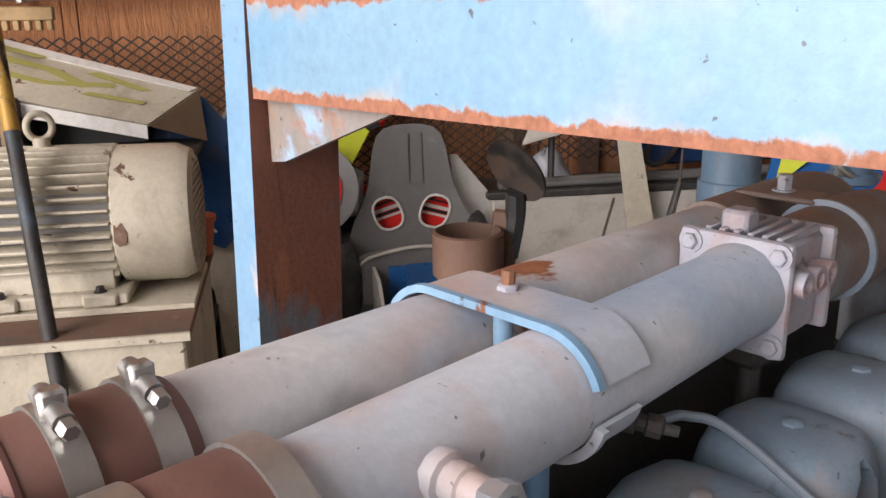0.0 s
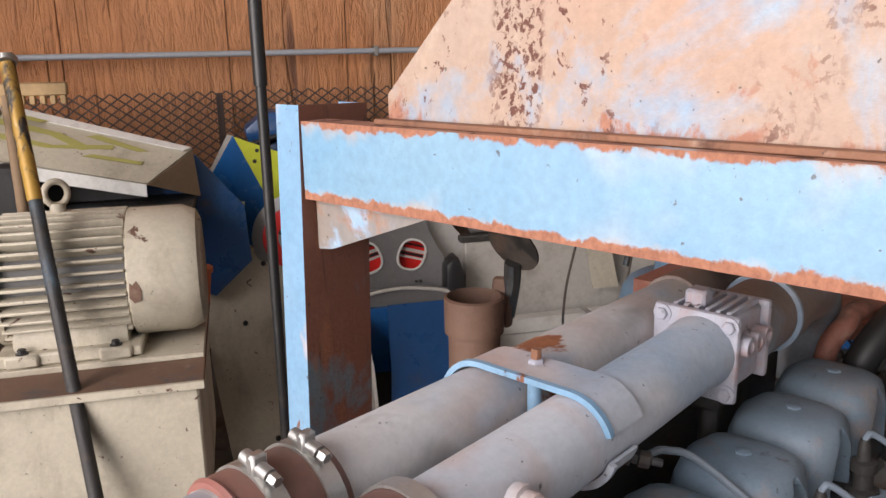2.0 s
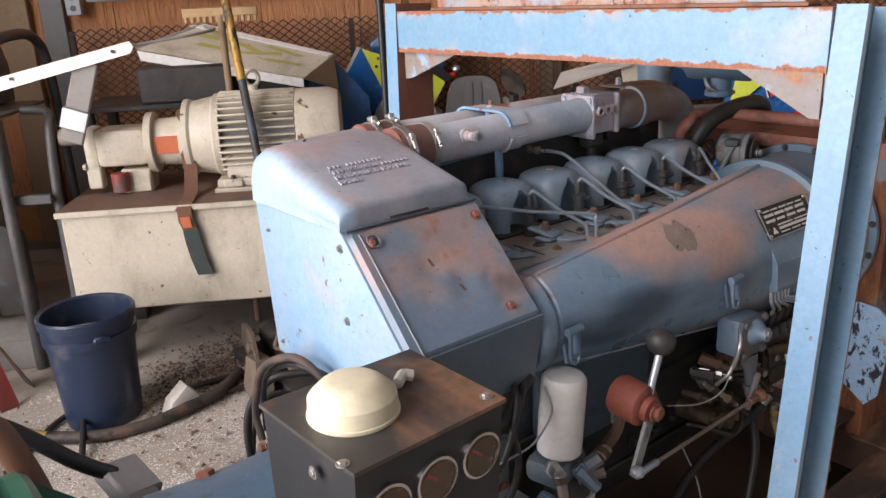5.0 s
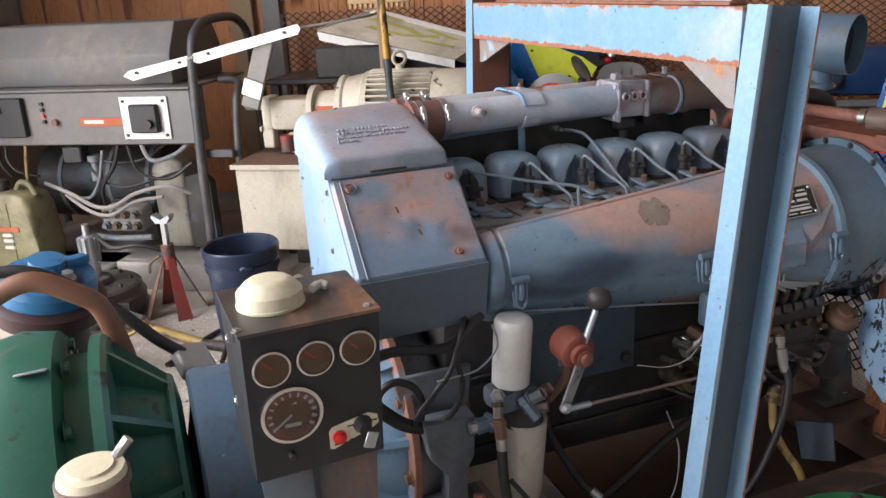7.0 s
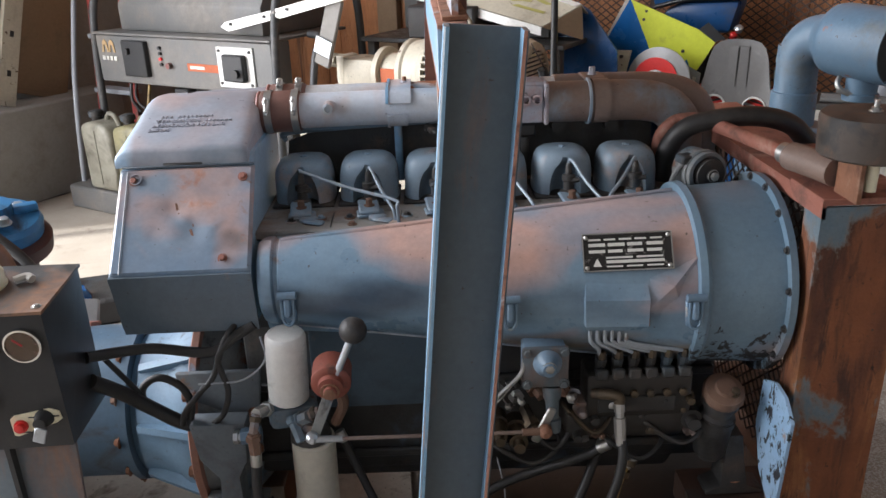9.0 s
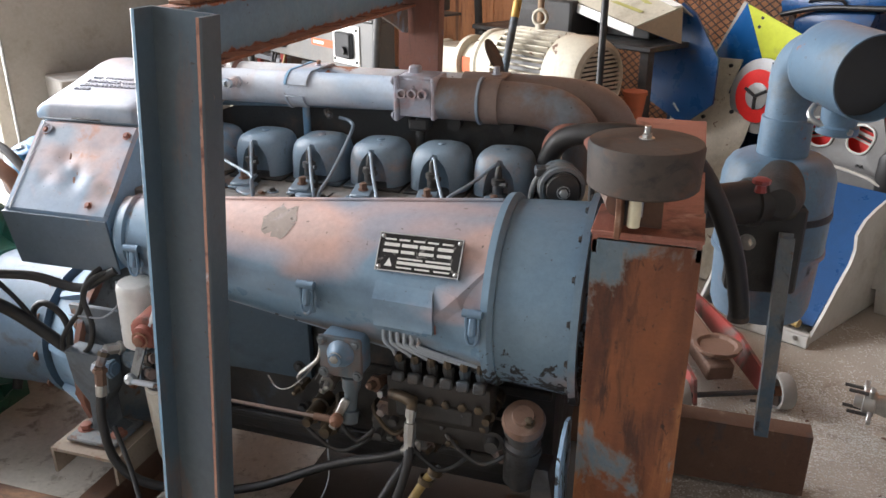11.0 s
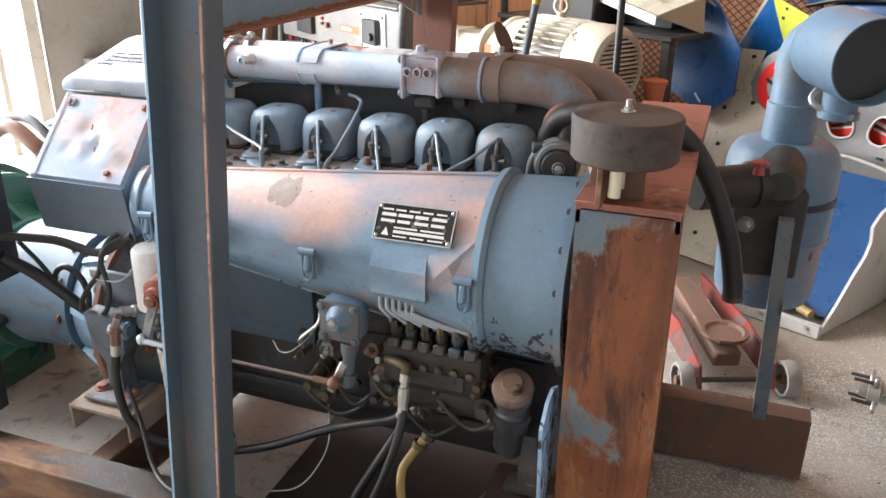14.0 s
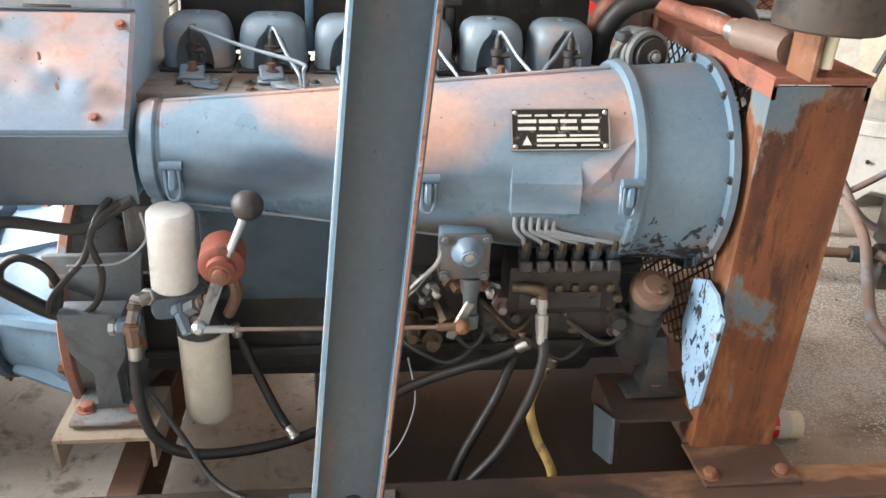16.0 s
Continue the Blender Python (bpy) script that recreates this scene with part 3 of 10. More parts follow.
M["rubber_dusty"] = surface("dusty_rubber", (0.045, 0.036, 0.030), (0.075, 0.056, 0.044), [((0.14, 0.085, 0.058), 16, 0.52, 0.66, 1, 0.9), ((0.018, 0.017, 0.016), 11, 0.50, 0.60, 1, 0.6)], 0.7, 0, 120, 0.2, 0.3, (0.13, 0.10, 0.08))
M["sleeve"] = surface("red_brown_rubber", (0.20, 0.095, 0.075), (0.14, 0.075, 0.06), [], 0.55, 0, 90, 0.15, 0.3)
M["steel"] = surface("zinc_steel", (0.52, 0.52, 0.50), (0.36, 0.35, 0.33), [(RUST, 12, 0.66, 0.78, 1, 0.8)], 0.38, 0.85, 160, 0.1, 0.2)
M["bright"] = surface("worn_bright_steel", (0.55, 0.58, 0.60), (0.40, 0.43, 0.46), [], 0.33, 0.7, 160, 0.1, 0.15)
M["line"] = surface("painted_line_blue_grey", (0.30, 0.37, 0.43), (0.36, 0.38, 0.40), [((0.35, 0.25, 0.2), 20, 0.6, 0.7, 1, 0.6)], 0.42, 0.2, 160, 0.05, 0.1)
M["latch"] = surface("painted_latch_blue", (0.12, 0.20, 0.29), (0.20, 0.26, 0.31), [((0.45, 0.45, 0.44), 40, 0.60, 0.68, 1, 0.4)], 0.38, 0.3, 160, 0.05, 0.2)
M["fuel_line"] = surface("steel_line", (0.24, 0.29, 0.34), (0.18, 0.23, 0.28), [((0.30, 0.18, 0.12), 20, 0.62, 0.7, 1, 0.7)], 0.42, 0.2, 160, 0.05, 0.15)
M["lip"] = surface("red_rubber_lip", (0.30, 0.12, 0.095), (0.22, 0.095, 0.08), [], 0.5, 0, 90, 0.1, 0.2)
M["stamp"] = surface("worn_stamp", (0.33, 0.34, 0.39), (0.38, 0.38, 0.42), [], 0.4, 0, 90, 0.05, 0.1)
M["scuff"] = worn("scuffed_brown_grey", (0.20, 0.165, 0.14), (0.28, 0.22, 0.18), [((0.34, 0.28, 0.25), (0.26, 0.22, 0.2), 40, (1, 1, 0.4), 0.52, 0.62, 0.7, (), None)], 0.6)
M["slab"] = worn("pale_concrete", (0.60, 0.58, 0.53), (0.52, 0.50, 0.45), [((0.10, 0.085, 0.07), (0.18, 0.15, 0.12), 6, (1, 1, 1), 0.60, 0.68, 0.6, (), None), ((0.30, 0.27, 0.23), (0.24, 0.21, 0.18), 16, (1, 1, 1), 0.55, 0.68, 0.9, (), None)], 0.85, grain=80, bump=0.25)
M["brass"] = surface("dirty_brass", (0.15, 0.105, 0.06), (0.085, 0.066, 0.046), [((0.05, 0.045, 0.04), 20, 0.5, 0.65, 1, 0.7)], 0.5, 0.6, 160, 0.2, 0.5)
M["black_pole"] = surface("black_pole_paint", (0.012, 0.013, 0.014), (0.02, 0.02, 0.02), [((0.09, 0.06, 0.045), 9, 0.62, 0.72, 1, 0.8)], 0.4, 0, 120, 0.1, 0.2)
M["white"] = surface("white_enamel", (0.74, 0.74, 0.71), (0.68, 0.67, 0.63), [((0.50, 0.47, 0.41), 9, 0.62, 0.78, 1, 0.6)], 0.28, 0, 60, 0.02, 0.12, (0.35, 0.32, 0.27))
M["oil_white"] = surface("off_white_enamel", (0.64, 0.60, 0.50), (0.56, 0.52, 0.43), [((0.40, 0.34, 0.25), 7, 0.60, 0.78, 1, 0.7)], 0.34, 0, 60, 0.02, 0.2, (0.28, 0.23, 0.17))
M["cream"] = surface("cream_plastic", (0.74, 0.69, 0.50), (0.70, 0.64, 0.45), [], 0.45, 0, 80, 0.04, 0.1, (0.4, 0.34, 0.24))
M["beige"] = worn("beige_machine_paint", (0.55, 0.505, 0.40), (0.47, 0.43, 0.34), [((0.32, 0.27, 0.20), (0.24, 0.20, 0.15), 5, (1, 1, 0.5), 0.49, 0.72, 0.7, (), None), ((0.15, 0.08, 0.05), (0.09, 0.05, 0.04), 24, (1, 1, 1), 0.64, 0.67, 0.85, (), None)], 0.5)
M["pale_wood"] = surface("pale_weathered_wood", (0.46, 0.31, 0.15), (0.36, 0.24, 0.12), [], 0.7, 0, 70, 0.1, 0.2)
M["olive"] = surface("faded_olive_yellow_decal", (0.42, 0.40, 0.12), (0.36, 0.34, 0.12), [], 0.5, 0, 50, 0.02, 0.2)
M["yard"] = surface("yard_concrete", (0.26, 0.255, 0.24), (0.22, 0.215, 0.20), [], 0.85, 0, 30, 0.1, 0.1)
M["wood_wall"] = None
M["concrete"] = None
M["white_panel"] = surface("white_fibreglass", (0.58, 0.57, 0.54), (0.49, 0.48, 0.44), [], 0.4, 0, 50, 0.03, 0.25, (0.30, 0.26, 0.20))
M["grey_white"] = surface("dirty_white_panel", (0.52, 0.50, 0.45), (0.42, 0.40, 0.36), [], 0.5, 0, 60, 0.05, 0.4, (0.2, 0.17, 0.13))
M["kart_blue"] = surface("gloss_blue_body", (0.015, 0.12, 0.36), (0.012, 0.09, 0.28), [], 0.25, 0, 40, 0.01, 0.1, coat=0.3)
M["kart_mid"] = surface("scuffed_blue_body", (0.014, 0.075, 0.215), (0.012, 0.055, 0.16), [((0.10, 0.15, 0.22), 7, 0.62, 0.78, 1, 0.5)], 0.3, 0, 40, 0.01, 0.15)
M["kart_navy"] = surface("gloss_navy_body", (0.012, 0.035, 0.10), (0.01, 0.03, 0.08), [], 0.3, 0, 40, 0.01, 0.15)
M["kart_pale"] = surface("pale_reflection_tint", (0.30, 0.36, 0.44), (0.24, 0.30, 0.40), [], 0.25, 0, 40, 0.01, 0.1)
M["kart_yellow"] = surface("lime_yellow_decal", (0.62, 0.68, 0.06), (0.56, 0.62, 0.05), [], 0.35, 0, 40, 0.01, 0.1)
M["kart_red"] = surface("bright_red_decal", (0.70, 0.025, 0.02), (0.60, 0.02, 0.018), [], 0.35, 0, 40, 0.01, 0.05)
M["decal_black"] = surface("black_decal", (0.012, 0.012, 0.014), (0.02, 0.02, 0.02), [], 0.4, 0, 40, 0.01, 0.1)
M["plate_enamel"] = surface("scratched_enamel_plate", (0.035, 0.034, 0.033), (0.055, 0.052, 0.05), [((0.22, 0.21, 0.20), 60, 0.58, 0.68, 1, 0.4)], 0.22, 0.45, 120, 0.03, 0.2)
M["kart_grey"] = surface("grey_seat_plastic", (0.30, 0.30, 0.29), (0.25, 0.25, 0.245), [], 0.35, 0, 70, 0.03, 0.15)
M["seat_grey"] = surface("dark_grey_seat_plastic", (0.155, 0.152, 0.148), (0.125, 0.122, 0.118), [((0.24, 0.235, 0.225), 9, 0.60, 0.74, 1, 0.5)], 0.32, 0, 70, 0.03, 0.2)
M["tan"] = surface("tan_cardboard", (0.28, 0.19, 0.115), (0.22, 0.15, 0.09), [], 0.8, 0, 60, 0.1, 0.2)
M["blue_bucket"] = surface("navy_plastic", (0.014, 0.027, 0.062), (0.02, 0.032, 0.06), [], 0.35, 0, 60, 0.03, 0.25, (0.16, 0.15, 0.14))
M["green"] = worn("green_machine_paint", (0.028, 0.120, 0.082), (0.042, 0.145, 0.102), [((0.10, 0.14, 0.115), (0.07, 0.11, 0.09), 9, (1, 1, 1), 0.58, 0.72, 0.5, (), None), ((0.02, 0.02, 0.018), (0.03, 0.03, 0.025), 16, (1, 1, 1), 0.62, 0.70, 0.6, (), None)], 0.34)
M["green_plastic"] = surface("green_plastic", (0.016, 0.17, 0.055), (0.012, 0.12, 0.04), [], 0.35, 0, 60, 0.02, 0.1)
M["yellow_paint"] = surface("worn_yellow_paint", (0.45, 0.27, 0.05), (0.30, 0.17, 0.04), [((0.05, 0.045, 0.04), 22, 0.50, 0.56, 0.4, 0.6), ((0.55, 0.42, 0.20), 14, 0.60, 0.66, 0.5, 0.6)], 0.5, 0.2, 90, 0.1, 0.2)
M["can"] = surface("yellowed_plastic", (0.27, 0.25, 0.13), (0.21, 0.19, 0.11), [((0.12, 0.105, 0.075), 6, 0.48, 0.72, 1, 0.7), ((0.34, 0.31, 0.22), 11, 0.58, 0.72, 1, 0.5)], 0.45, 0, 60, 0.03, 0.25)
M["can_clear"] = surface("milky_plastic", (0.30, 0.29, 0.23), (0.24, 0.23, 0.185), [((0.14, 0.125, 0.095), 6, 0.48, 0.72, 1, 0.7)], 0.45, 0, 60, 0.03, 0.3)
M["dark_machine"] = surface("charcoal_sheet_metal", (0.11, 0.113, 0.113), (0.15, 0.147, 0.14), [((0.25, 0.225, 0.195), 4, 0.48, 0.76, 1, 0.8)], 0.5, 0, 90, 0.06, 0.3, (0.2, 0.17, 0.14))
M["washer_frame"] = surface("dusty_black_tube_paint", (0.05, 0.054, 0.058), (0.08, 0.08, 0.08), [((0.20, 0.18, 0.16), 6, 0.55, 0.75, 1, 0.8)], 0.5, 0, 90, 0.06, 0.3, (0.2, 0.18, 0.16))
M["clutch_blue"] = surface("bright_blue_casting", (0.035, 0.17, 0.36), (0.05, 0.20, 0.40), [((0.03, 0.045, 0.07), 9, 0.52, 0.66, 1, 0.6)], 0.4, 0, 80, 0.1, 0.2)
M["maroon"] = surface("dark_red_casting", (0.065, 0.028, 0.028), (0.05, 0.026, 0.028), [((0.11, 0.09, 0.08), 12, 0.58, 0.72, 1, 0.7)], 0.5, 0, 80, 0.1, 0.2)
M["greasy"] = surface("greasy_machined_steel", (0.16, 0.15, 0.14), (0.10, 0.095, 0.09), [((0.45, 0.43, 0.40), 7, 0.58, 0.70, 1, 0.25), ((0.04, 0.036, 0.032), 12, 0.55, 0.68, 1, 0.6)], 0.34, 0.55, 90, 0.12, 0.3)
M["red_paint"] = surface("worn_red_paint", (0.28, 0.045, 0.038), (0.20, 0.035, 0.03), [((0.14, 0.10, 0.085), 9, 0.50, 0.62, 1, 0.7)], 0.45, 0, 90, 0.06, 0.2)
M["strap"] = surface("rust_brown_webbing", (0.16, 0.075, 0.04), (0.10, 0.06, 0.045), [], 0.9, 0, 300, 0.2, 0.2)
M["orange_strap"] = surface("orange_webbing", (0.5, 0.14, 0.06), (0.42, 0.12, 0.06), [], 0.85, 0, 300, 0.2, 0.2)
M["dark_strap"] = surface("dark_green_webbing", (0.045, 0.06, 0.055), (0.03, 0.04, 0.04), [], 0.9, 0, 300, 0.2, 0.1)
M["hose_brown"] = surface("brown_rubber_hose", (0.22, 0.10, 0.055), (0.17, 0.08, 0.05), [], 0.5, 0, 90, 0.05, 0.2)
M["hose_tan"] = surface("yellow_hose", (0.38, 0.26, 0.07), (0.26, 0.18, 0.06), [((0.10, 0.075, 0.04), 14, 0.55, 0.68, 1, 0.7)], 0.5, 0, 90, 0.08, 0.4)
M["grey_wall"] = surface("grey_block_wall", (0.30, 0.285, 0.265), (0.25, 0.24, 0.22), [], 0.85, 0, 50, 0.2, 0.3, (0.18, 0.16, 0.14))
M["ceiling"] = surface("dark_roof_sheet", (0.20, 0.18, 0.16), (0.16, 0.14, 0.13), [], 0.7, 0, 40, 0.05, 0.3)
# near-black: paints the shade in holes, slots and grille; also seams and dark liquid
M["dark_fill"] = surface("near_black_fill", (0.02, 0.02, 0.02), (0.03, 0.03, 0.03), [], 0.5, 0, 60, 0.1, 0.1)
M["gauge_face"] = surface("brown_gauge_face", (0.17, 0.085, 0.03), (0.12, 0.065, 0.025), [((0.22, 0.12, 0.05), 30, 0.45, 0.7, 1, 0.6)], 0.35, 0, 60, 0.0, 0.25)
M["chrome"] = surface("chrome_bezel", (0.72, 0.71, 0.68), (0.60, 0.58, 0.55), [], 0.16, 1.0, 160, 0.03, 0.1)
M["mark"] = surface("pale_print", (0.62, 0.61, 0.57), (0.55, 0.54, 0.50), [], 0.45, 0, 60, 0.0, 0.1)
M["speckle"] = worn("speckled_blue_paint", (0.30, 0.49, 0.70), (0.36, 0.50, 0.66), [((0.02, 0.025, 0.03), (0.03, 0.03, 0.035), 60, (1, 1, 0.6), 0.545, 0.575, 0.6, (), None), ((0.45, 0.33, 0.26), (0.3, 0.18, 0.12), 14, (1, 1, 1), 0.64, 0.70, 0.8, (), None)], 0.45)
M["lilac"] = surface("seal_grey", (0.33, 0.35, 0.38), (0.30, 0.32, 0.35), [], 0.4, 0, 90, 0.03, 0.1)


def wood_wall():
    m, nt, nodes, links, bsdf = material("brown_plywood_siding")
    co = coords(nt, (1, 1, 0.12))
    grain = noise_node(nt, co, 26, 8, 0.6, 1.0)
    hew = noise_node(nt, coords(nt, (1, 1, 0.28), 8), 34, 5, 0.6, 1.6)
    groove = noise_node(nt, coords(nt, (1, 1, 0.035), 3), 17, 3, 0.5, 0.6)
    big = noise_node(nt, coords(nt, (1, 1, 0.5), 2), 1.6, 4)
    col = mix(nt, ramp(nt, grain, 0.35, 0.7), (0.58, 0.245, 0.098), (0.42, 0.165, 0.066))
    col = mix(nt, ramp(nt, big, 0.35, 0.7), col, (0.48, 0.225, 0.105))
    blot = noise_node(nt, coords(nt, (1, 1, 1), 6), 5.0, 7, 0.62, 0.8)
    col = mix(nt, times(nt, ramp(nt, blot, 0.40, 0.70), 0.5), col, (0.30, 0.128, 0.06))
    col = mix(nt, times(nt, ramp(nt, hew, 0.56, 0.70), 0.5), col, (0.20, 0.085, 0.04))
    col = mix(nt, times(nt, ramp(nt, groove, 0.655, 0.69), 0.85), col, (0.12, 0.05, 0.028))
    col = mix(nt, times(nt, ramp(nt, noise_node(nt, coords(nt, (1, 1, 0.6), 12), 2.2, 6, 0.6), 0.56, 0.72), 0.6), col, (0.50, 0.28, 0.15))
    links.new(col, bsdf.inputs["Base Color"])
    bsdf.inputs["Roughness"].default_value = 0.65
    b = nodes.new("ShaderNodeBump")
    b.inputs["Strength"].default_value, b.inputs["Distance"].default_value = 0.8, 0.02
    links.new(plus(nt, plus(nt, grain, hew), times(nt, ramp(nt, groove, 0.66, 0.62), 1.2)), b.inputs["Height"])
    links.new(b.outputs["Normal"], bsdf.inputs["Normal"])
    return m


def concrete():
    m, nt, nodes, links, bsdf = material("dusty_concrete")
    co = coords(nt)
    col = mix(nt, ramp(nt, noise_node(nt, co, 1.3, 8, 0.65), 0.35, 0.68), (0.42, 0.385, 0.335), (0.31, 0.27, 0.22))
    stain = ramp(nt, noise_node(nt, coords(nt, shift=4), 2.2, 6, 0.6, 0.5), 0.60, 0.72)
    col = mix(nt, times(nt, stain, 0.85), col, (0.085, 0.055, 0.038))
    spill = ramp(nt, noise_node(nt, coords(nt, shift=21), 7.0, 7, 0.7, 0.8), 0.56, 0.66)
    col = mix(nt, times(nt, spill, 0.4), col, (0.09, 0.055, 0.04))
    vor = nodes.new("ShaderNodeTexVoronoi")
    vor.inputs["Scale"].default_value = 95
    links.new(co, vor.inputs["Vector"])
    near = ramp(nt, vor.outputs["Distance"], 0.22, 0.14)
    clump = ramp(nt, noise_node(nt, coords(nt, shift=9), 4.2, 7, 0.65), 0.54, 0.66)
    col = mix(nt, times(nt, near, clump), col, (0.62, 0.60, 0.56))
    fine = noise_node(nt, co, 180, 5, 0.7)
    col = mix(nt, 0.5, col, mix(nt, ramp(nt, fine, 0.3, 0.7), tuple([0.6] * 3), tuple([1.35] * 3)), "MULTIPLY")
    links.new(col, bsdf.inputs["Base Color"])
    bsdf.inputs["Roughness"].default_value = 0.85
    b = nodes.new("ShaderNodeBump")
    b.inputs["Strength"].default_value, b.inputs["Distance"].default_value = 0.4, 0.004
    links.new(fine, b.inputs["Height"])
    links.new(b.outputs["Normal"], bsdf.inputs["Normal"])
    return m


M["wood_wall"], M["concrete"] = wood_wall(), concrete()

# ---- the building ----
def paint_faces(ob, mat, test):
    """A second material on the faces that pass a test of (normal, centre)."""
    ob.data.materials.append(mat)
    k = len(ob.data.materials) - 1
    for p in ob.data.polygons:
        if test(p.normal, p.center):
            p.material_index = k
    return ob


def slab(name, c, s, mat, label, category="wall", bevel=0.0):
    return solo(name, box(B(), c, s, bevel=bevel), mat, label, category, kind="structure")


TURN = -32.7
CU, SU = math.cos(radians(TURN)), math.sin(radians(TURN))


def U(u, v, z=0.0):
    """From the room's own axes (u along the back wall, v towards it) to the world."""
    return (CU * u - SU * v, SU * u + CU * v, z)


def room_slab(name, c, s, mat, label, category="wall", bevel=0.0):
    return solo(name, box(B(), U(*c), s, (0, 0, TURN), bevel), mat, label, category, kind="structure")


room_slab("floor", (0.6, -0.6, -0.1), (7.4, 8.0, 0.2), M["concrete"], "dusty stained concrete workshop floor with white chips", "floor")
room_slab("ground", (-23.2, -1, -0.13), (40, 60, 0.2), M["yard"], "pale sunlit concrete yard outside the open doorway", "ground")
room_slab("ground", (7.0, -24.7, -0.14), (32.3, 40, 0.2), M["yard"], "unseen pale sunlit concrete yard outside the added bay", "ground")
room_slab("wall_north", (0.6, 3.34, 2.3), (7.5, 0.16, 4.6), M["grey_wall"], "workshop back wall behind plywood siding")
room_slab("wall_east", (4.3, -0.6, 2.3), (0.16, 7.9, 4.6), M["grey_wall"], "plain grey block end wall of the workshop")
room_slab("wall_west_1", (-3.13, 1.95, 2.3), (0.16, 2.54, 4.6), M["grey_wall"], "grey block wall beside the open doorway")
# unseen lintel, its height chosen to let light in from higher up
room_slab("wall_west_2", (-3.13, -1.93, 4.5), (0.16, 5.2, 0.2), M["grey_wall"], "unseen lintel, set high so steeper light enters the doorway")
# south walls and bay are unseen, added to let in and bound fill light
room_slab("wall_south_1", (-2.4, -4.62, 2.3), (1.5, 0.16, 4.6), M["grey_wall"], "unseen grey block wall, added to bound the light from the bay")
room_slab("wall_south_2", (3.0, -4.62, 2.3), (2.7, 0.16, 4.6), M["grey_wall"], "unseen grey block wall, added to bound the light from the bay")
# unseen low wall added to block low light under the engine
room_slab("wall_light_stop", (0.0, -4.62, 0.75), (3.3, 0.16, 1.5), M["grey_wall"], "unseen low wall, added to cut low light from the bay")
room_slab("wall_south_3", (0.0, -4.62, 3.9), (3.3, 0.16, 1.4), M["grey_wall"], "unseen lintel, added to bound the light from the bay")


# unseen roof added to close off the sky, raised for the tall doorway
def roof():
    bm = B()
    pts = []
    n = 64
    for i in range(n + 1):
        x = -3.3 + 7.8 * i / n
        pts.append((x, 4.64 + 0.02 * (1 if (i // 2) % 2 else -1)))
    lo = pts + [(p[0], p[1] + 0.01) for p in reversed(pts)]
    prism(bm, lo, "y", -4.8, 3.5)
    bmesh.ops.transform(bm, matrix=pose(0, 0, 0, 0, 0, TURN), verts=bm.verts)
    solo("ceiling", bm, M["ceiling"], "unseen dark corrugated sheet roof, raised to let in steeper light", "ceiling", kind="structure", smooth=20)


roof()
for v_, w_ in ((0.625, 0.07), (0.44, 0.03)):
    room_slab("door_1", (-3.08, v_, 2.2), (0.09, w_, 4.4), M["grey_white"], "pale steel jamb of the open doorway", "door frame", 0.004)


def siding():
    """Rough plywood siding with vertical grooves on the back wall."""
    bm = B()
    x = -3.04
    r = random.Random(5)
    while x < 4.2:
        w = min(r.uniform(0.30, 0.62), 4.215 - x)
        box(bm, (x + w / 2 - 0.003, 3.25 - r.uniform(0, 0.003), 2.3), (w - 0.003, 0.014, 4.5), bevel=0.002)
        x += w
    bmesh.ops.transform(bm, matrix=pose(0, 0, 0, 0, 0, TURN), verts=bm.verts)
    solo("siding", bm, M["wood_wall"], "rough orange-brown plywood siding with vertical grooves", "wall panel", kind="structure")
    for u, w, mat, lab in ((1.02, 0.12, "tan", "pale wooden batten on the siding"), (-1.42, 0.11, "dark_machine", "dark steel upright on the siding"), (-1.60, 0.14, "tan", "pale wooden post on the siding"), (1.35, 0.08, "rust_dark", "dark wooden post on the siding")):
        solo("trim", box(B(), U(u, 3.215, 2.3), (w, 0.04, 4.5), (0, 0, TURN), bevel=0.004), M[mat], lab, "post", kind="structure")


siding()


def expanded_mesh(bm, origin, u, v, nu, nv, cell_u, cell_v, w=0.004, t=0.003):
    """Diamond mesh: crossing strands from origin along u and v."""
    o, u, v = Vector(origin), Vector(u), Vector(v)
    n = u.cross(v).normalized() * t
    for j in range(nv):
        for i in range(nu):
            c = o + u * (cell_u * (i + (0.5 if j % 2 else 0))) + v * (cell_v * 0.5 * j)
            tips = (c - u * cell_u / 2, c + v * cell_v / 2, c + u * cell_u / 2)
            for a, b in ((tips[0], tips[1]), (tips[1], tips[2])):
                d = (b - a).normalized()
                s = d.cross(n).normalized() * w / 2
                q = [bm.verts.new(p) for p in (a - s, a + s, b + s, b - s)]
                q2 = [bm.verts.new(p + n) for p in (a - s, a + s, b + s, b - s)]
                bm.faces.new(q)
                bm.faces.new(q2[::-1])
                bm.faces.new((q[0], q2[0], q2[3], q[3]))
                bm.faces.new((q[1], q[2], q2[2], q2[1]))
    return bm


fence = thing("mesh_screen", "brown expanded-metal screen standing against the siding", "screen", U(0, 3.1), (0, 0, TURN), world_coords=False)
part("mesh", expanded_mesh(B(), (-1.30, 0, 0.10), (1, 0, 0), (0, 0, 1), 46, 56, 0.050, 0.036, 0.0055), M["mesh_dark"], fence)
part("rail", box(B(), (-0.15, 0.015, 0.09), (2.34, 0.02, 0.03), bevel=0.002), M["mesh_dark"], fence)
for xx in (-1.32, 0.0, 1.02):
    part("post", box(B(), (xx, 0.02, 0.55), (0.025, 0.02, 1.1), bevel=0.002), M["mesh_dark"], fence)
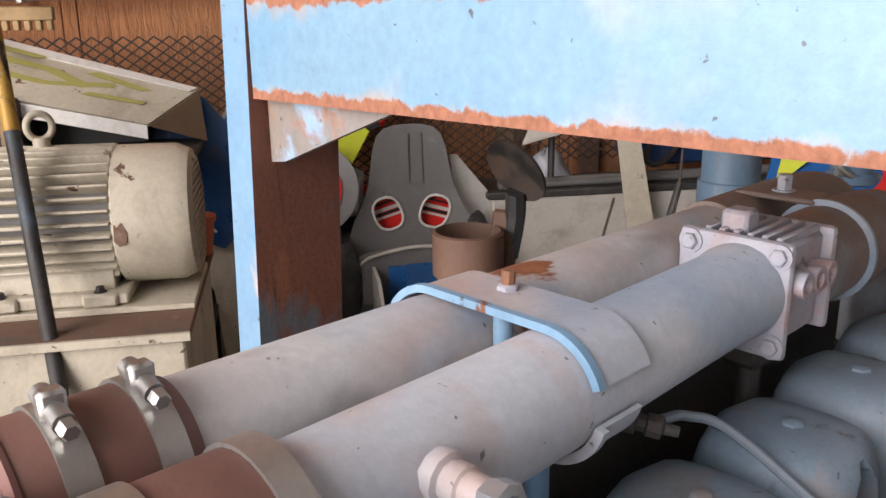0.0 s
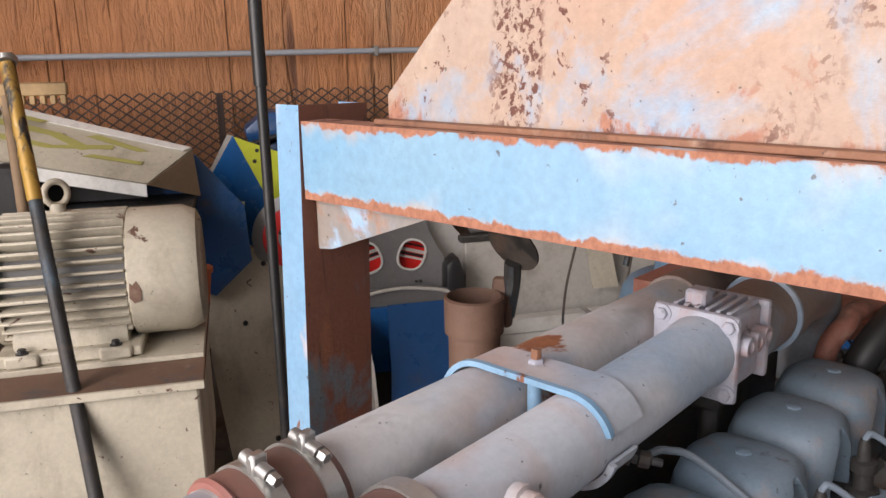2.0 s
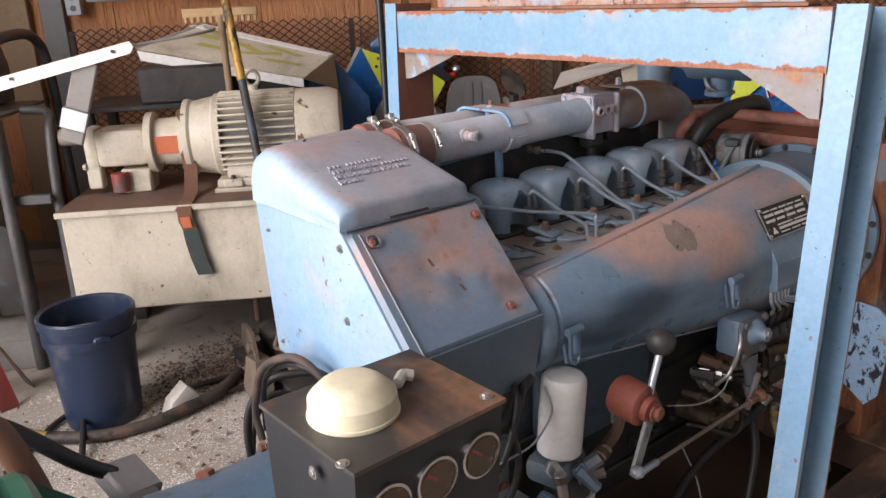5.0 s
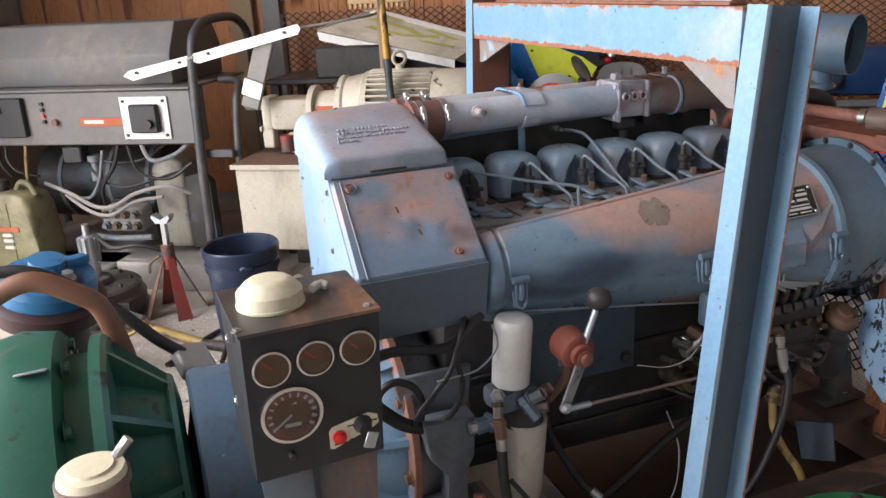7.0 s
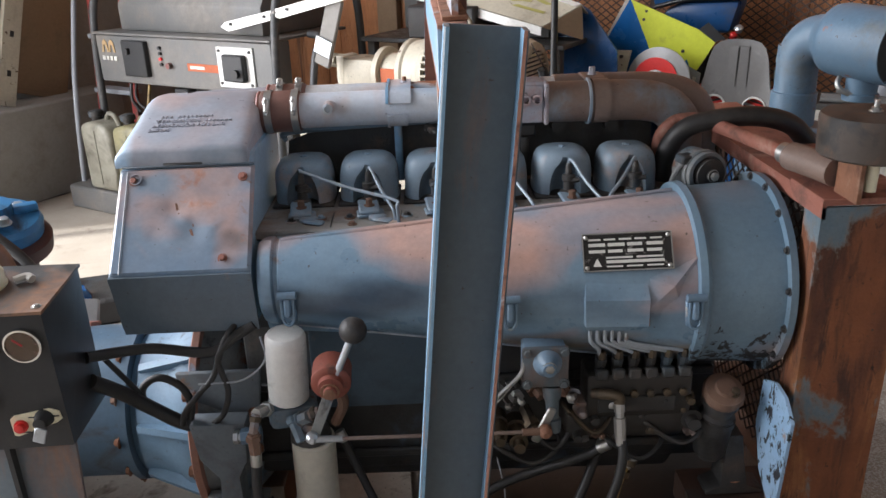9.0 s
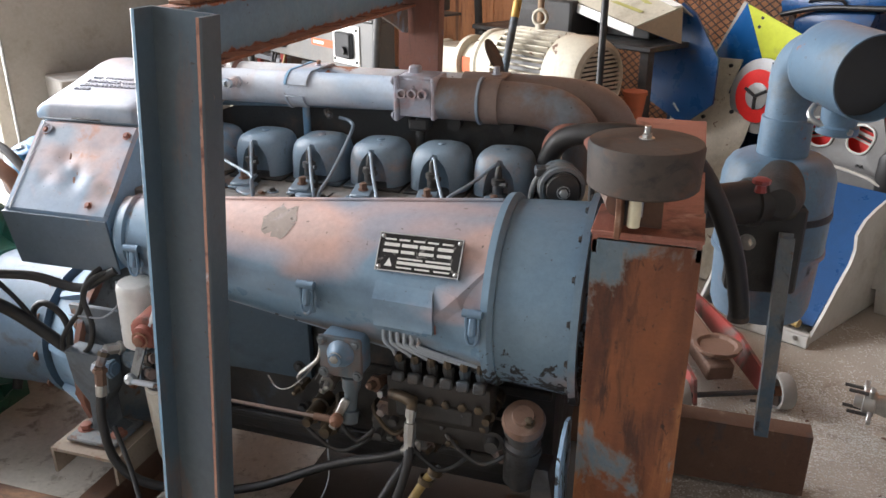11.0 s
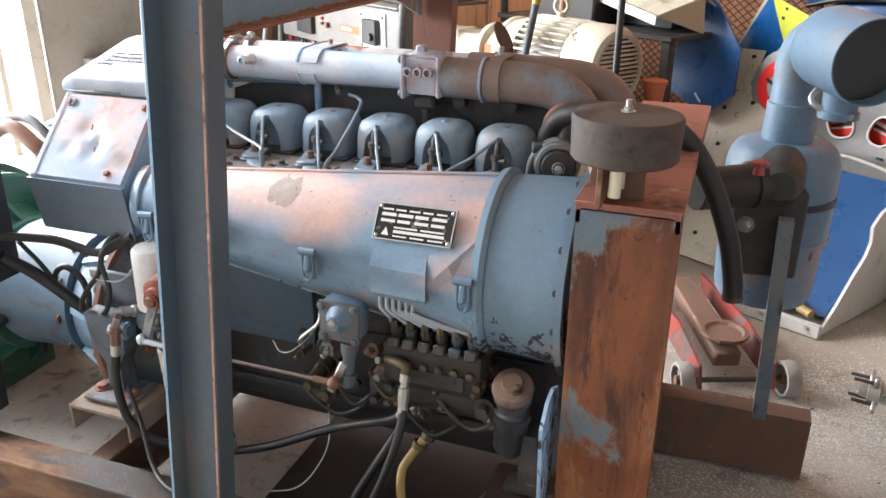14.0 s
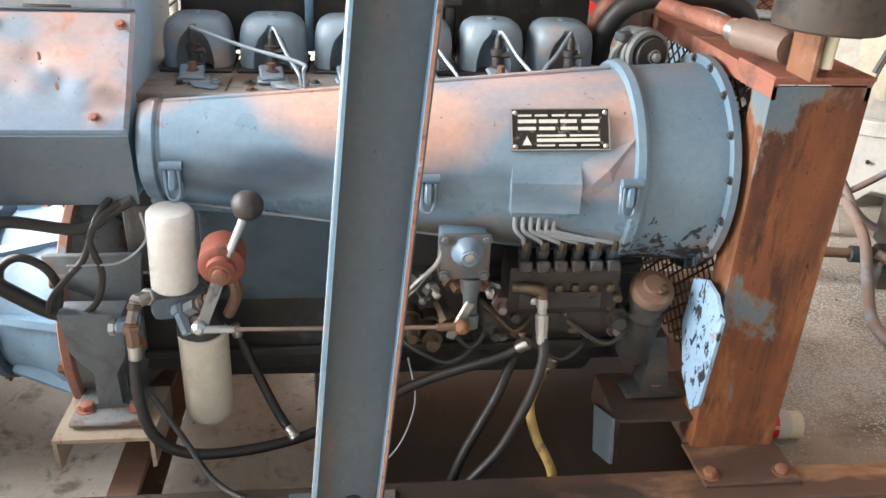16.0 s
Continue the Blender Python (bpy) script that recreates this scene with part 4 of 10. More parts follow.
part("mesh", expanded_mesh(B(), (1.08, 0, 0.62), (1, 0, 0), (0, 0, 1), 40, 26, 0.050, 0.036, 0.0055), M["mesh_dark"], fence)
part("post", box(B(), (3.1, 0.02, 0.55), (0.025, 0.02, 1.1), bevel=0.002), M["mesh_dark"], fence)

conduit = thing("conduit", "thin grey steel electrical conduit along the siding", "conduit", U(-1.3, 3.17, 1.24), (0, 0, TURN), world_coords=False)
part("tube", cyl(B(), (0.06, 0, 0.0), (5.4, 0, 0.0), 0.011, seg=12), M["lilac"], conduit)
for xx in (0.6, 1.9, 3.3):
    part("clip", box(B(), (xx, 0.01, 0), (0.02, 0.045, 0.04), bevel=0.003), M["steel"], conduit)
part("switch_box", box(B(), (-0.0, 0.0, -0.01), (0.07, 0.05, 0.115), bevel=0.004), M["lilac"], conduit, "small grey switch box")
for dz in (-0.035, 0.015):
    part("socket", cyl(B(), (0.0, -0.024, dz), (0.0, -0.028, dz), 0.014), M["decal_black"], conduit)


# ---- skid and steel frame ----
FR = thing("engine_skid", "blue and rusty steel engine skid with an upright frame", "skid frame", (0.6, 0.15, 0.0))
part("skid_rail", channel(B(), (-0.75, -0.205, 0.12), (1.62, -0.205, 0.12), (0, -1, 0), 0.16, 0.075, 0.008), M["rail"], FR)
part("skid_rail", channel(B(), (-0.75, 0.50, 0.095), (1.668, 0.50, 0.095), (0, 1, 0), 0.165, 0.06, 0.008), M["rust_dark"], FR)
for xx in (-0.55, 0.2, 1.28):
    part("cross_member", channel(B(), (xx, -0.203, 0.12), (xx, 0.497, 0.12), (1, 0, 0), 0.12, 0.05, 0.007), M["rust_dark"], FR)
post_b = part("post", channel(B(), (0.585, -0.29, 0.205), (0.667, -0.29, 1.172), (0, -1, 0), 0.104, 0.045, 0.007), M["frame_dark"], FR, "slate-blue channel post, door-lit side painted paler, one rusty worn edge")
# paler on the faces toward the doorway: light put into the colour
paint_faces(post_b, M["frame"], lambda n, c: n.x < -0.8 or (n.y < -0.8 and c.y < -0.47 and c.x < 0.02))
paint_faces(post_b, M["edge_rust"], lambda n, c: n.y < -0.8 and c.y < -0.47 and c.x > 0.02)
part("foot_plate", box(B(), (0.583, -0.285, 0.203), (0.17, 0.12, 0.008), bevel=0.001), M["frame_dark"], FR)
part("bolt", bolt(B(), (0.60, -0.297, 0.252), (0, -1, 0), 0.010, 0.006), M["cast"], FR)
post_a = part("post", channel(B(), (0.612, 0.716, 0.0), (0.649, 0.716, 1.19), (0, 1, 0), 0.104, 0.045, 0.007), M["post_rust"], FR, "rusty channel post with blue flange")
paint_faces(post_a, M["frame"], lambda n, c: n.x < -0.8)
beam = part("top_beam", channel(B(), (0.598, 0.714, 1.129), (0.608, -0.288, 1.128), (1, 0, 0), 0.090, 0.04, 0.006), M["beam"], FR, "sky-blue cross beam with rusty lower flange")
paint_faces(beam, M["edge_rust"], lambda n, c: abs(n.z) > 0.8)
lift = B()
plate(lift, [(0.628, 0.60, 1.174), (0.628, 0.60, 1.205), (0.628, 0.37, 1.43), (0.628, 0.02, 1.43), (0.628, -0.235, 1.205), (0.628, -0.24, 1.174)], 0.009)
part("lifting_plate", lift, M["rust_plate"], FR, "flaking primer-pink lifting plate with dark rust streaks")
for pts in ([(-0.145, 1.262), (-0.160, 1.240), (-0.150, 1.232), (-0.172, 1.262), (-0.178, 1.236), (-0.190, 1.262)], [(-0.150, 1.222), (-0.165, 1.200), (-0.172, 1.222), (-0.185, 1.198), (-0.192, 1.220), (-0.205, 1.205)], [(-0.160, 1.212), (-0.195, 1.230), (-0.210, 1.215)], [(-0.195, 1.255), (-0.205, 1.232), (-0.198, 1.262)]):
    part("scribble", tube(B(), [(0.6272, y, z) for y, z in pts], 0.0014, 5, n=5), M["decal_black"], FR)
# dark sheet added where only shade lies under the engine
part("under_shade_plate", box(B(), (0.910, 0.148, 0.06), (0.74, 0.68, 0.008), bevel=0.001), M["oily"], FR, "dark plate added between the rails for the shade under the engine")
part("plate_foot", box(B(), (0.632, 0.18, 1.177), (0.035, 0.86, 0.006), bevel=0.001), M["rust"], FR)
gs = B()
plate(gs, [(0.612, 0.712, 1.085), (0.612, 0.520, 1.085), (0.612, 0.688, 1.025), (0.612, 0.712, 1.022)], 0.006)
part("gusset", gs, M["gusset"], FR, "triangular corner gusset")
gs = B()
plate(gs, [(0.612, -0.285, 1.085), (0.612, -0.15, 1.085), (0.612, -0.27, 1.020), (0.612, -0.285, 1.020)], 0.006)
part("gusset", gs, M["gusset"], FR, "triangular corner gusset")
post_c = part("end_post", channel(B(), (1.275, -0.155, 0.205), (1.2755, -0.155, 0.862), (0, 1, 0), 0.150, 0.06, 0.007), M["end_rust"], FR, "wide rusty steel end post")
# inner faces take a darker material than the post's front
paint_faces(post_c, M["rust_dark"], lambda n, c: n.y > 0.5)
part("end_post", channel(B(), (1.25, 0.56, 0.18), (1.25, 0.56, 0.78), (0, -1, 0), 0.10, 0.05, 0.007), M["rust_dark"], FR)
part("end_beam", channel(B(), (1.275, -0.155, 0.872), (1.275, 0.62, 0.868), (0, 0, -1), 0.15, 0.030, 0.007), M["red_rust"], FR, "rusty red end beam")
part("cap_plate", box(B(), (1.275, -0.10, 0.8745), (0.154, 0.12, 0.006), bevel=0.001), M["red_rust"], FR)
part("foot_plate", box(B(), (1.275, -0.195, 0.203), (0.172, 0.11, 0.008), bevel=0.001), M["rail"], FR)
for xx in (1.205, 1.335):
    part("bolt", bolt(B(), (xx, -0.225, 0.207), (0, 0, 1), 0.011, 0.012), M["rust"], FR)
part("guard_mesh", expanded_mesh(B(), (1.214, -0.13, 0.32), (0, 1, 0), (0, 0, 1), 22, 38, 0.032, 0.028, 0.0035, 0.002), M["mesh_dark"], FR)
part("pad_end_plate", plate(B(), [(1.050, -0.045, 0.225), (1.050, -0.145, 0.270), (1.050, -0.165, 0.185), (1.050, -0.075, 0.140)], 0.005), M["frame_dark"], FR, "blue-painted end plate of the mount")
# engine mount pads on the rails
for x0, x1 in ((0.115, 0.275), (1.06, 1.235)):
    for y0 in (-0.07, 0.46):
        part("mount_pad", channel(B(), ((x0 + x1) / 2, y0 - 0.07, 0.262), ((x0 + x1) / 2, y0 + 0.07, 0.262), (0, 0, -1), x1 - x0, 0.062, 0.007), M["pad" if x0 < 0.5 else "rail"], FR)
part("brace", channel(B(), (1.537, 0.485, 0.18), (1.521, 0.485, 0.668), (1, 0, 0), 0.036, 0.03, 0.005), M["dusty_cast"], FR)

# ---- the diesel engine ----
EN = thing("diesel_engine", "air-cooled six-cylinder diesel engine, faded blue with primer patches", "engine", (0.65, 0.2, 0.25))
part("crankcase", box(B(), (0.68, 0.19, 0.43), (0.92, 0.30, 0.34), bevel=0.02, seg=2), M["cast"], EN)
part("sump", prism(B(), [(0.30, 0.30), (0.36, 0.235), (1.06, 0.225), (1.10, 0.30)], "y", 0.06, 0.33, 0.012), M["cast"], EN)
for zz in (0.31, 0.47):
    part("casting_rib", box(B(), (0.68, 0.035, zz), (0.90, 0.012, 0.018), bevel=0.003), M["cast"], EN)
part("head_deck", box(B(), (0.68, 0.16, 0.778), (0.84, 0.23, 0.016), bevel=0.003), M["deck"], EN, "grimy brown-grey cylinder-head deck")
part("side_cover", box(B(), (0.50, 0.03, 0.535), (0.30, 0.022, 0.22), bevel=0.008, seg=2), M["side_paint"], EN, "grimy slate-blue side cover")
for xx in (0.375, 0.625):
    part("bolt", bolt(B(), (xx, 0.018, 0.455), (0, -1, 0), 0.009, 0.008), M["cast"], EN)


def fins(bm, x):
    for k in range(13):
        lathe(bm, (x, 0.215, 0.60 + k * 0.0132), (0, 0, 1), [(0, 0.060), (0.004, 0.060)], 20)
    cyl(bm, (x, 0.215, 0.59), (x, 0.215, 0.772), 0.052, seg=20)
    return bm


def rocker(x):
    """A domed rocker cover with an arched recess in its front for the injector."""
    bm = B()
    loops = []
    for f, zz in ((1.0, 0.786), (1.0, 0.802), (0.985, 0.809), (0.985, 0.830), (0.96, 0.844), (0.91, 0.857), (0.82, 0.866), (0.64, 0.8725), (0.36, 0.875)):
        hx, hy = 0.059 * f, 0.0585 * (1 - (1 - f) * 0.8)
        h = min(max((zz - 0.80) / 0.060, 0), 1)
        w = max(0.028 * math.sqrt(1 - h * h), 0.004)
        deep = 0.040 * min(1, 3 * (1 - h))
        xs = [-1.0, -0.985, -0.94, -0.85, -0.72] + [k * w / hx for k in (-1.35, -1.1, -0.85, -0.5, 0, 0.5, 0.85, 1.1, 1.35)] + [0.72, 0.85, 0.94, 0.985, 1.0]
        front, back = [], []
        for q in xs:
            side = (1 - abs(q) ** 3.2) ** (1 / 3.2)
            d = min(max((1.12 - abs(q) * hx / w) / 0.45, 0), 1)
            front.append((x + hx * q, 0.2355 - hy * side + deep * d * d * (3 - 2 * d), zz))
            back.append((x + hx * q, 0.2355 + hy * side, zz))
        loops.append(front + back[1:-1][::-1])
    rings(bm, loops)
    return bm


first = 0.342
for k in range(6):
    x = first + 0.1285 * k
    part("cylinder", fins(B(), x), M["cast"], EN)
    rc = part("rocker_cover", rocker(x), M["rocker"], EN, smooth=60)
    part("cover_rim", box(B(), (x, 0.2345, 0.789), (0.121, 0.124, 0.006), bevel=0.002), M["cast"], rc)
    part("cover_bolt", bolt(B(), (x, 0.2335, 0.873), (0, 0, 1), 0.008, 0.005), M["rocker"], rc)
    for dx in (-0.012, 0.012):
        part("dimple", lathe(B(), (x + dx, 0.220, 0.8720), (0, 0, 1), [(0, 0.0035), (0.002, 0.003)], 8), M["dark_fill"], rc)
    inj = part("injector", lathe(B(), (x + 0.003, 0.158, 0.785), (0, 0.06, 1), [(0, 0.016), (0.022, 0.016), (0.024, 0.010), (0.040, 0.010), (0.042, 0.013), (0.052, 0.013), (0.054, 0.007), (0.070, 0.006), (0.076, 0.004)], 10), M["cast"], EN)
    part("clamp_plate", box(B(), (x + 0.003, 0.125, 0.800), (0.040, 0.055, 0.007), (8, 4, 8), bevel=0.003), M["rocker"], inj)
    part("clamp_foot", box(B(), (x + 0.006, 0.115, 0.791), (0.052, 0.035, 0.007), (0, 0, 8), bevel=0.003), M["rocker"], inj)
    part("stud", bolt(B(), (x + 0.004, 0.125, 0.803), (0, 0, 1), 0.007, 0.014), M["rust_dark"], inj)
    part("leak_nut", cyl(B(), (x + 0.008, 0.153, 0.828), (x + 0.022, 0.150, 0.830), 0.005, seg=6), M["cast"], inj)
    top = (x + 0.003, 0.162, 0.862)
    end = (x + 0.054, 0.070, 0.806) if k < 5 else (x - 0.068, 0.060, 0.818)
    if k == 0:
        end = (0.53, 0.056, 0.824)
    sx = math.copysign(1, end[0] - top[0])
    mid = [top[i] * 0.5 + end[i] * 0.5 for i in range(3)]
    line = tube(B(), [(top[0], 0.162, 0.850), (top[0] + sx * 0.001, 0.161, 0.864), (top[0] + sx * 0.007, 0.153, 0.864), (mid[0], mid[1], mid[2] + 0.002), (end[0] - sx * 0.005, end[1] + 0.008, end[2] + 0.008), (end[0], end[1] + 0.001, end[2] - 0.004), (end[0] + sx * 0.002, end[1], 0.782)], 0.0033, 8)
    part("fuel_line", line, M["fuel_line"], EN, "thin bent steel fuel line")
part("fuel_line", tube(B(), [(0.620, 0.275, 0.903), (0.645, 0.270, 0.898), (0.662, 0.24, 0.886), (0.664, 0.13, 0.828), (0.662, 0.078, 0.806), (0.662, 0.070, 0.780)], 0.0036, 8), M["fuel_line"], EN, "thin bent steel fuel line")
for gx, gy in ((0.532, 0.064), (0.658, 0.068), (0.784, 0.070), (0.914, 0.066)):
    part("grommet", lathe(B(), (gx, gy, 0.7855), (0, 0, 1), [(0, 0.020), (0.003, 0.0195), (0.0055, 0.015), (0.006, 0.001)], 18), M["scuff"], EN, "worn round grommet")
for k in range(6):
    x = first + 0.1285 * k
    part("head_shim", lathe(B(), (x + 0.020, 0.096, 0.7855), (0, 0, 1), [(0, 0.017), (0.006, 0.017), (0.008, 0.014), (0.008, 0.001)], 14), M["rocker"], EN)
    part("head_shim", box(B(), (x + 0.032, 0.080, 0.789), (0.040, 0.020, 0.006), (0, 0, -25), bevel=0.003), M["rocker"], EN)
    part("deck_seam", box(B(), (x + 0.064, 0.098, 0.7865), (0.002, 0.075, 0.002)), M["dark_fill"], EN)
for k in range(9):
    rr = random.Random(k)
    part("deck_bolt", bolt(B(), (0.36 + 0.085 * k, 0.078 + rr.uniform(-0.012, 0.012), 0.786), (0, 0, 1), 0.006, 0.006), M["rust_dark"], EN)
part("baffle", prism(B(), [(0.29, 0.79), (0.30, 0.885), (0.36, 0.905), (1.02, 0.925), (1.06, 0.90), (1.06, 0.79)], "y", 0.325, 0.331), M["cast"], EN, "dark sheet baffle behind the rocker covers")
part("baffle_edge", tube(B(), [(0.29, 0.322, 0.888), (0.36, 0.322, 0.908), (1.02, 0.322, 0.928)], 0.006, 8), M["rocker"], EN)
part("leak_line", tube(B(), [(0.40, 0.43, 0.86), (0.60, 0.43, 0.875), (0.82, 0.42, 0.905), (0.99, 0.41, 0.905)], 0.011, 10), M["red_rust"], EN, "rusty red tube")
for xx in (0.86, 0.97):
    part("lug", cyl(B(), (xx, 0.325, 0.90), (xx, 0.300, 0.90), 0.014), M["cast"], EN)
for k in range(3):
    part("exhaust_stub", lathe(B(), (0.45 + k * 0.257, 0.33, 0.80), (0, 1, 0.1), [(0, 0.03), (0.1, 0.03)], 14), M["rust_dark"], EN)
part("exhaust_manifold", tube(B(), [(0.34, 0.46, 0.80), (0.7, 0.47, 0.80), (1.0, 0.47, 0.79)], 0.038, 14), M["rust_dark"], EN)


# the blower duct: a half round that widens to the fan
def duct(t):
    """Centre (y, z) and radius of the duct at t from its narrow end to the ring."""
    return 0.026 + 0.009 * t, 0.708 - 0.031 * t, 0.083 + 0.076 * t


def seam(t):
    """The duct's upper seam (y, z) and its angle."""
    y, z, r = duct(t)
    a = radians(110 - 23 * t)
    return y + r * math.cos(a), z + r * math.sin(a), a


def cowl():
    bm = B()
    loops = []
    prof = [(0.284, -0.020, 0), (0.2845, -0.008, 0), (0.288, -0.001, 0.0), (0.296, 0.002, 0.01), (0.310, 0.003, 0.02), (0.3125, 0.0, 0.03), (0.314, -0.004, 0.03), (0.3205, -0.004, 0.04), (0.324, 0.0, 0.045)]
    prof += [(0.324 + 0.708 * k / 14, 0.0, 0.045 + 0.955 * k / 14) for k in range(1, 15)]
    for x, dr, t in prof:
        y, z, r = duct(t)
        sy, sz, a0 = seam(t)
        r += dr
        loop = []
        for i in range(27):
            a = a0 + (radians(248) - a0) * i / 26
            loop.append((x, y + r * math.cos(a), z + r * math.sin(a)))
        ylow = loop[-1][1]
        loop.append((x, ylow + 0.004, z - r - 0.012 + 0.05 * t))
        loop.append((x, ylow + 0.09, z - r - 0.012 + 0.05 * t))
        loop.append((x, 0.12, z))
        loop.append((x, sy + 0.032, z + r * 0.80))
        loop.append((x, sy + 0.030, sz + dr - 0.005))
        loop.append((x, sy + 0.007, sz + dr - 0.004))
        loops.append(loop)
    rings(bm, loops)
    return bm


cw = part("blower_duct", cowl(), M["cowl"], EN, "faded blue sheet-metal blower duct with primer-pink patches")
part("top_seam", tube(B(), [(0.324 + 0.70 * k / 6, seam(k / 6)[0] + 0.001, seam(k / 6)[1] + 0.001) for k in range(7)], 0.0042, 8), M["cowl"], cw)
part("deck_flange", box(B(), (0.66, 0.052, 0.793), (0.70, 0.022, 0.005), (3, -3, 1.8), bevel=0.001), M["rocker"], EN)
fc = duct(1)
part("fan_ring", lathe(B(), (1.030, fc[0], fc[1]), (1, 0, 0), [(0, 0.160), (0.002, 0.170), (0.014, 0.172), (0.022, 0.166), (0.023, 0.160)], 64), M["casing"], EN)
part("fan_casing", lathe(B(), (1.05, fc[0], fc[1]), (1, 0, 0), [(0, 0.161), (0.128, 0.168), (0.128, 0.158), (0.0, 0.152)], 64, (False, False)), M["casing"], EN, "blue cylindrical fan casing")


def fan_flange():
    bm = B()
    lathe(bm, (1.176, fc[0], fc[1]), (1, 0, 0), [(0, 0.166), (0, 0.183), (0.012, 0.183), (0.012, 0.162)], 64, (False, False))
    return bm


ff = part("fan_flange", fan_flange(), M["casing"], EN, "blue bolted flange ring")
for k in range(16):
    a = 2 * math.pi * (k + 0.5) / 16
    part("bolt", bolt(B(), (1.176, fc[0] + 0.1755 * math.cos(a), fc[1] + 0.1755 * math.sin(a)), (-1, 0, 0), 0.005, 0.006), M["cast"], ff)


fn_ = part("fan_hub", lathe(B(), (1.11, fc[0], fc[1]), (1, 0, 0), [(0, 0.05), (0.02, 0.07), (0.06, 0.07)], 24), M["cast"], EN)
for k in range(10):
    a = 2 * math.pi * k / 10
    u, w = V(0, math.cos(a), math.sin(a)), V(0, -math.sin(a), math.cos(a))
    c = V(1.14, fc[0], fc[1])
    part("blade", plate(B(), [c + u * 0.065 + w * 0.02 - V(0.02, 0, 0), c + u * 0.15 + w * 0.03 - V(0.02, 0, 0), c + u * 0.15 - w * 0.02 + V(0.02, 0, 0), c + u * 0.065 - w * 0.015 + V(0.02, 0, 0)], 0.003), M["cast"], fn_)
part("splash_plate", prism(B(), [(-0.205, 0.50), (-0.17, 0.530), (-0.13, 0.535), (-0.085, 0.515), (-0.075, 0.42), (-0.11, 0.34), (-0.165, 0.30), (-0.19, 0.33)], "x", 1.176, 1.182), M["speckle"], EN, "pale blue plate speckled with black paint")


# the data plate
def on_duct(x, a, lift=0.0):
    t = 0.045 + 0.955 * (x - 0.324) / 0.708
    y, z, r = duct(t)
    a = radians(a)
    return V(x, y + (r + lift) * math.cos(a), z + (r + lift) * math.sin(a))


p_c = V(0.9165, -0.0855, 0.7735)
ex = V(0.9955, -0.082, 0.040).normalized()
ez = V(0, 0.54, 0.84)
ez = (ez - ex * ez.dot(ex)).normalized()
en = ex.cross(ez).normalized()


def plate_rect(bm, u0, v0, u1, v1, lo, hi):
    """A small block on the data plate: u along, v up, between heights lo and hi."""
    ps = [p_c + ex * u + ez * v for u, v in ((u0, v0), (u1, v0), (u1, v1), (u0, v1))]
    return rings(bm, [[p + en * lo for p in ps], [p + en * hi for p in ps]])


np_ = part("data_plate", plate_rect(B(), -0.0745, -0.0325, 0.0745, 0.0325, -0.001, 0.003), M["plate_enamel"], cw, "black enamel data plate with unreadable pale print")
rim = B()
for a in ((-0.0745, 0.0305, 0.0745, 0.0325), (-0.0745, -0.0325, 0.0745, -0.0305), (-0.0745, -0.0305, -0.0725, 0.0305), (0.0725, -0.0305, 0.0745, 0.0305)):
    plate_rect(rim, *a, 0.003, 0.0042)
part("rim", rim, M["steel"], np_)
pr = B()
rr = random.Random(3)
for v, h, gaps in ((0.0215, 0.003, 5), (0.0125, 0.0055, 4), (0.0015, 0.005, 4), (-0.0095, 0.003, 2), (-0.0165, 0.005, 1), (-0.0245, 0.0025, 3)):
    u = -0.064 if v > -0.005 else -0.036
    end = 0.064
    w = (end - u) / gaps
    for k in range(gaps):
        plate_rect(pr, u + w * k, v - h / 2, u + w * (k + 1) - 0.004 - 0.004 * rr.random(), v + h / 2, 0.003, 0.0036)
ps = [p_c + ex * u + ez * v for u, v in ((-0.058, -0.024), (-0.044, -0.024), (-0.051, -0.010))]
rings(pr, [[p + en * 0.003 for p in ps], [p + en * 0.0036 for p in ps]])
part("print", pr, M["mark"], np_)
for u, v in ((-0.068, 0.026), (0.068, 0.026), (-0.068, -0.026), (0.068, -0.026)):
    part("rivet", lathe(B(), p_c + ex * u + ez * v + en * 0.003, en, [(0, 0.004), (0.002, 0.003), (0.003, 0.001)], 10), M["steel"], np_)

# box under the plate where the injection lines come out
lb = B()
a0, a1 = on_duct(0.845, 158, 0.001), on_duct(0.945, 158, 0.001)
rings(lb, [[(0.846, a0.y + 0.004, a0.z), (0.946, a1.y + 0.004, a1.z), (0.946, a1.y + 0.05, a1.z), (0.846, a0.y + 0.05, a0.z)],
           [(0.843, -0.117, 0.700), (0.950, -0.124, 0.700), (0.954, -0.05, 0.700), (0.838, -0.05, 0.700)],
           [(0.845, -0.119, 0.652), (0.950, -0.125, 0.652), (0.956, -0.05, 0.652), (0.838, -0.05, 0.652)],
           [(0.849, -0.114, 0.643), (0.946, -0.119, 0.643), (0.952, -0.05, 0.643), (0.842, -0.05, 0.643)]])
part("line_cover", lb, M["cowl"], cw, "pressed sheet cover over the injection lines", smooth=25)
# pressed wedge between the cover and the ring: a crease with the sheet turned under below it
wd = B()
wa, wb, wc, wm = on_duct(0.950, 180, 0.001), on_duct(1.030, 147, 0.002), on_duct(1.030, 206, 0.001), on_duct(0.953, 200, -0.004)
wt = on_duct(0.952, 160, -0.001)
wk = on_duct(0.990, 164, 0.0055)
for tri_ in ((wt, wk, wa), (wt, wb, wk), (wk, wb, wc), (wa, wk, wc), (wa, wc, wm)):
    wd.faces.new([wd.verts.new(p) for p in tri_])
bmesh.ops.remove_doubles(wd, verts=wd.verts, dist=0.0001)
bmesh.ops.solidify(wd, geom=list(wd.faces), thickness=0.002)
part("pressed_wedge", wd, M["cowl"], cw, smooth=12)
rs = B()
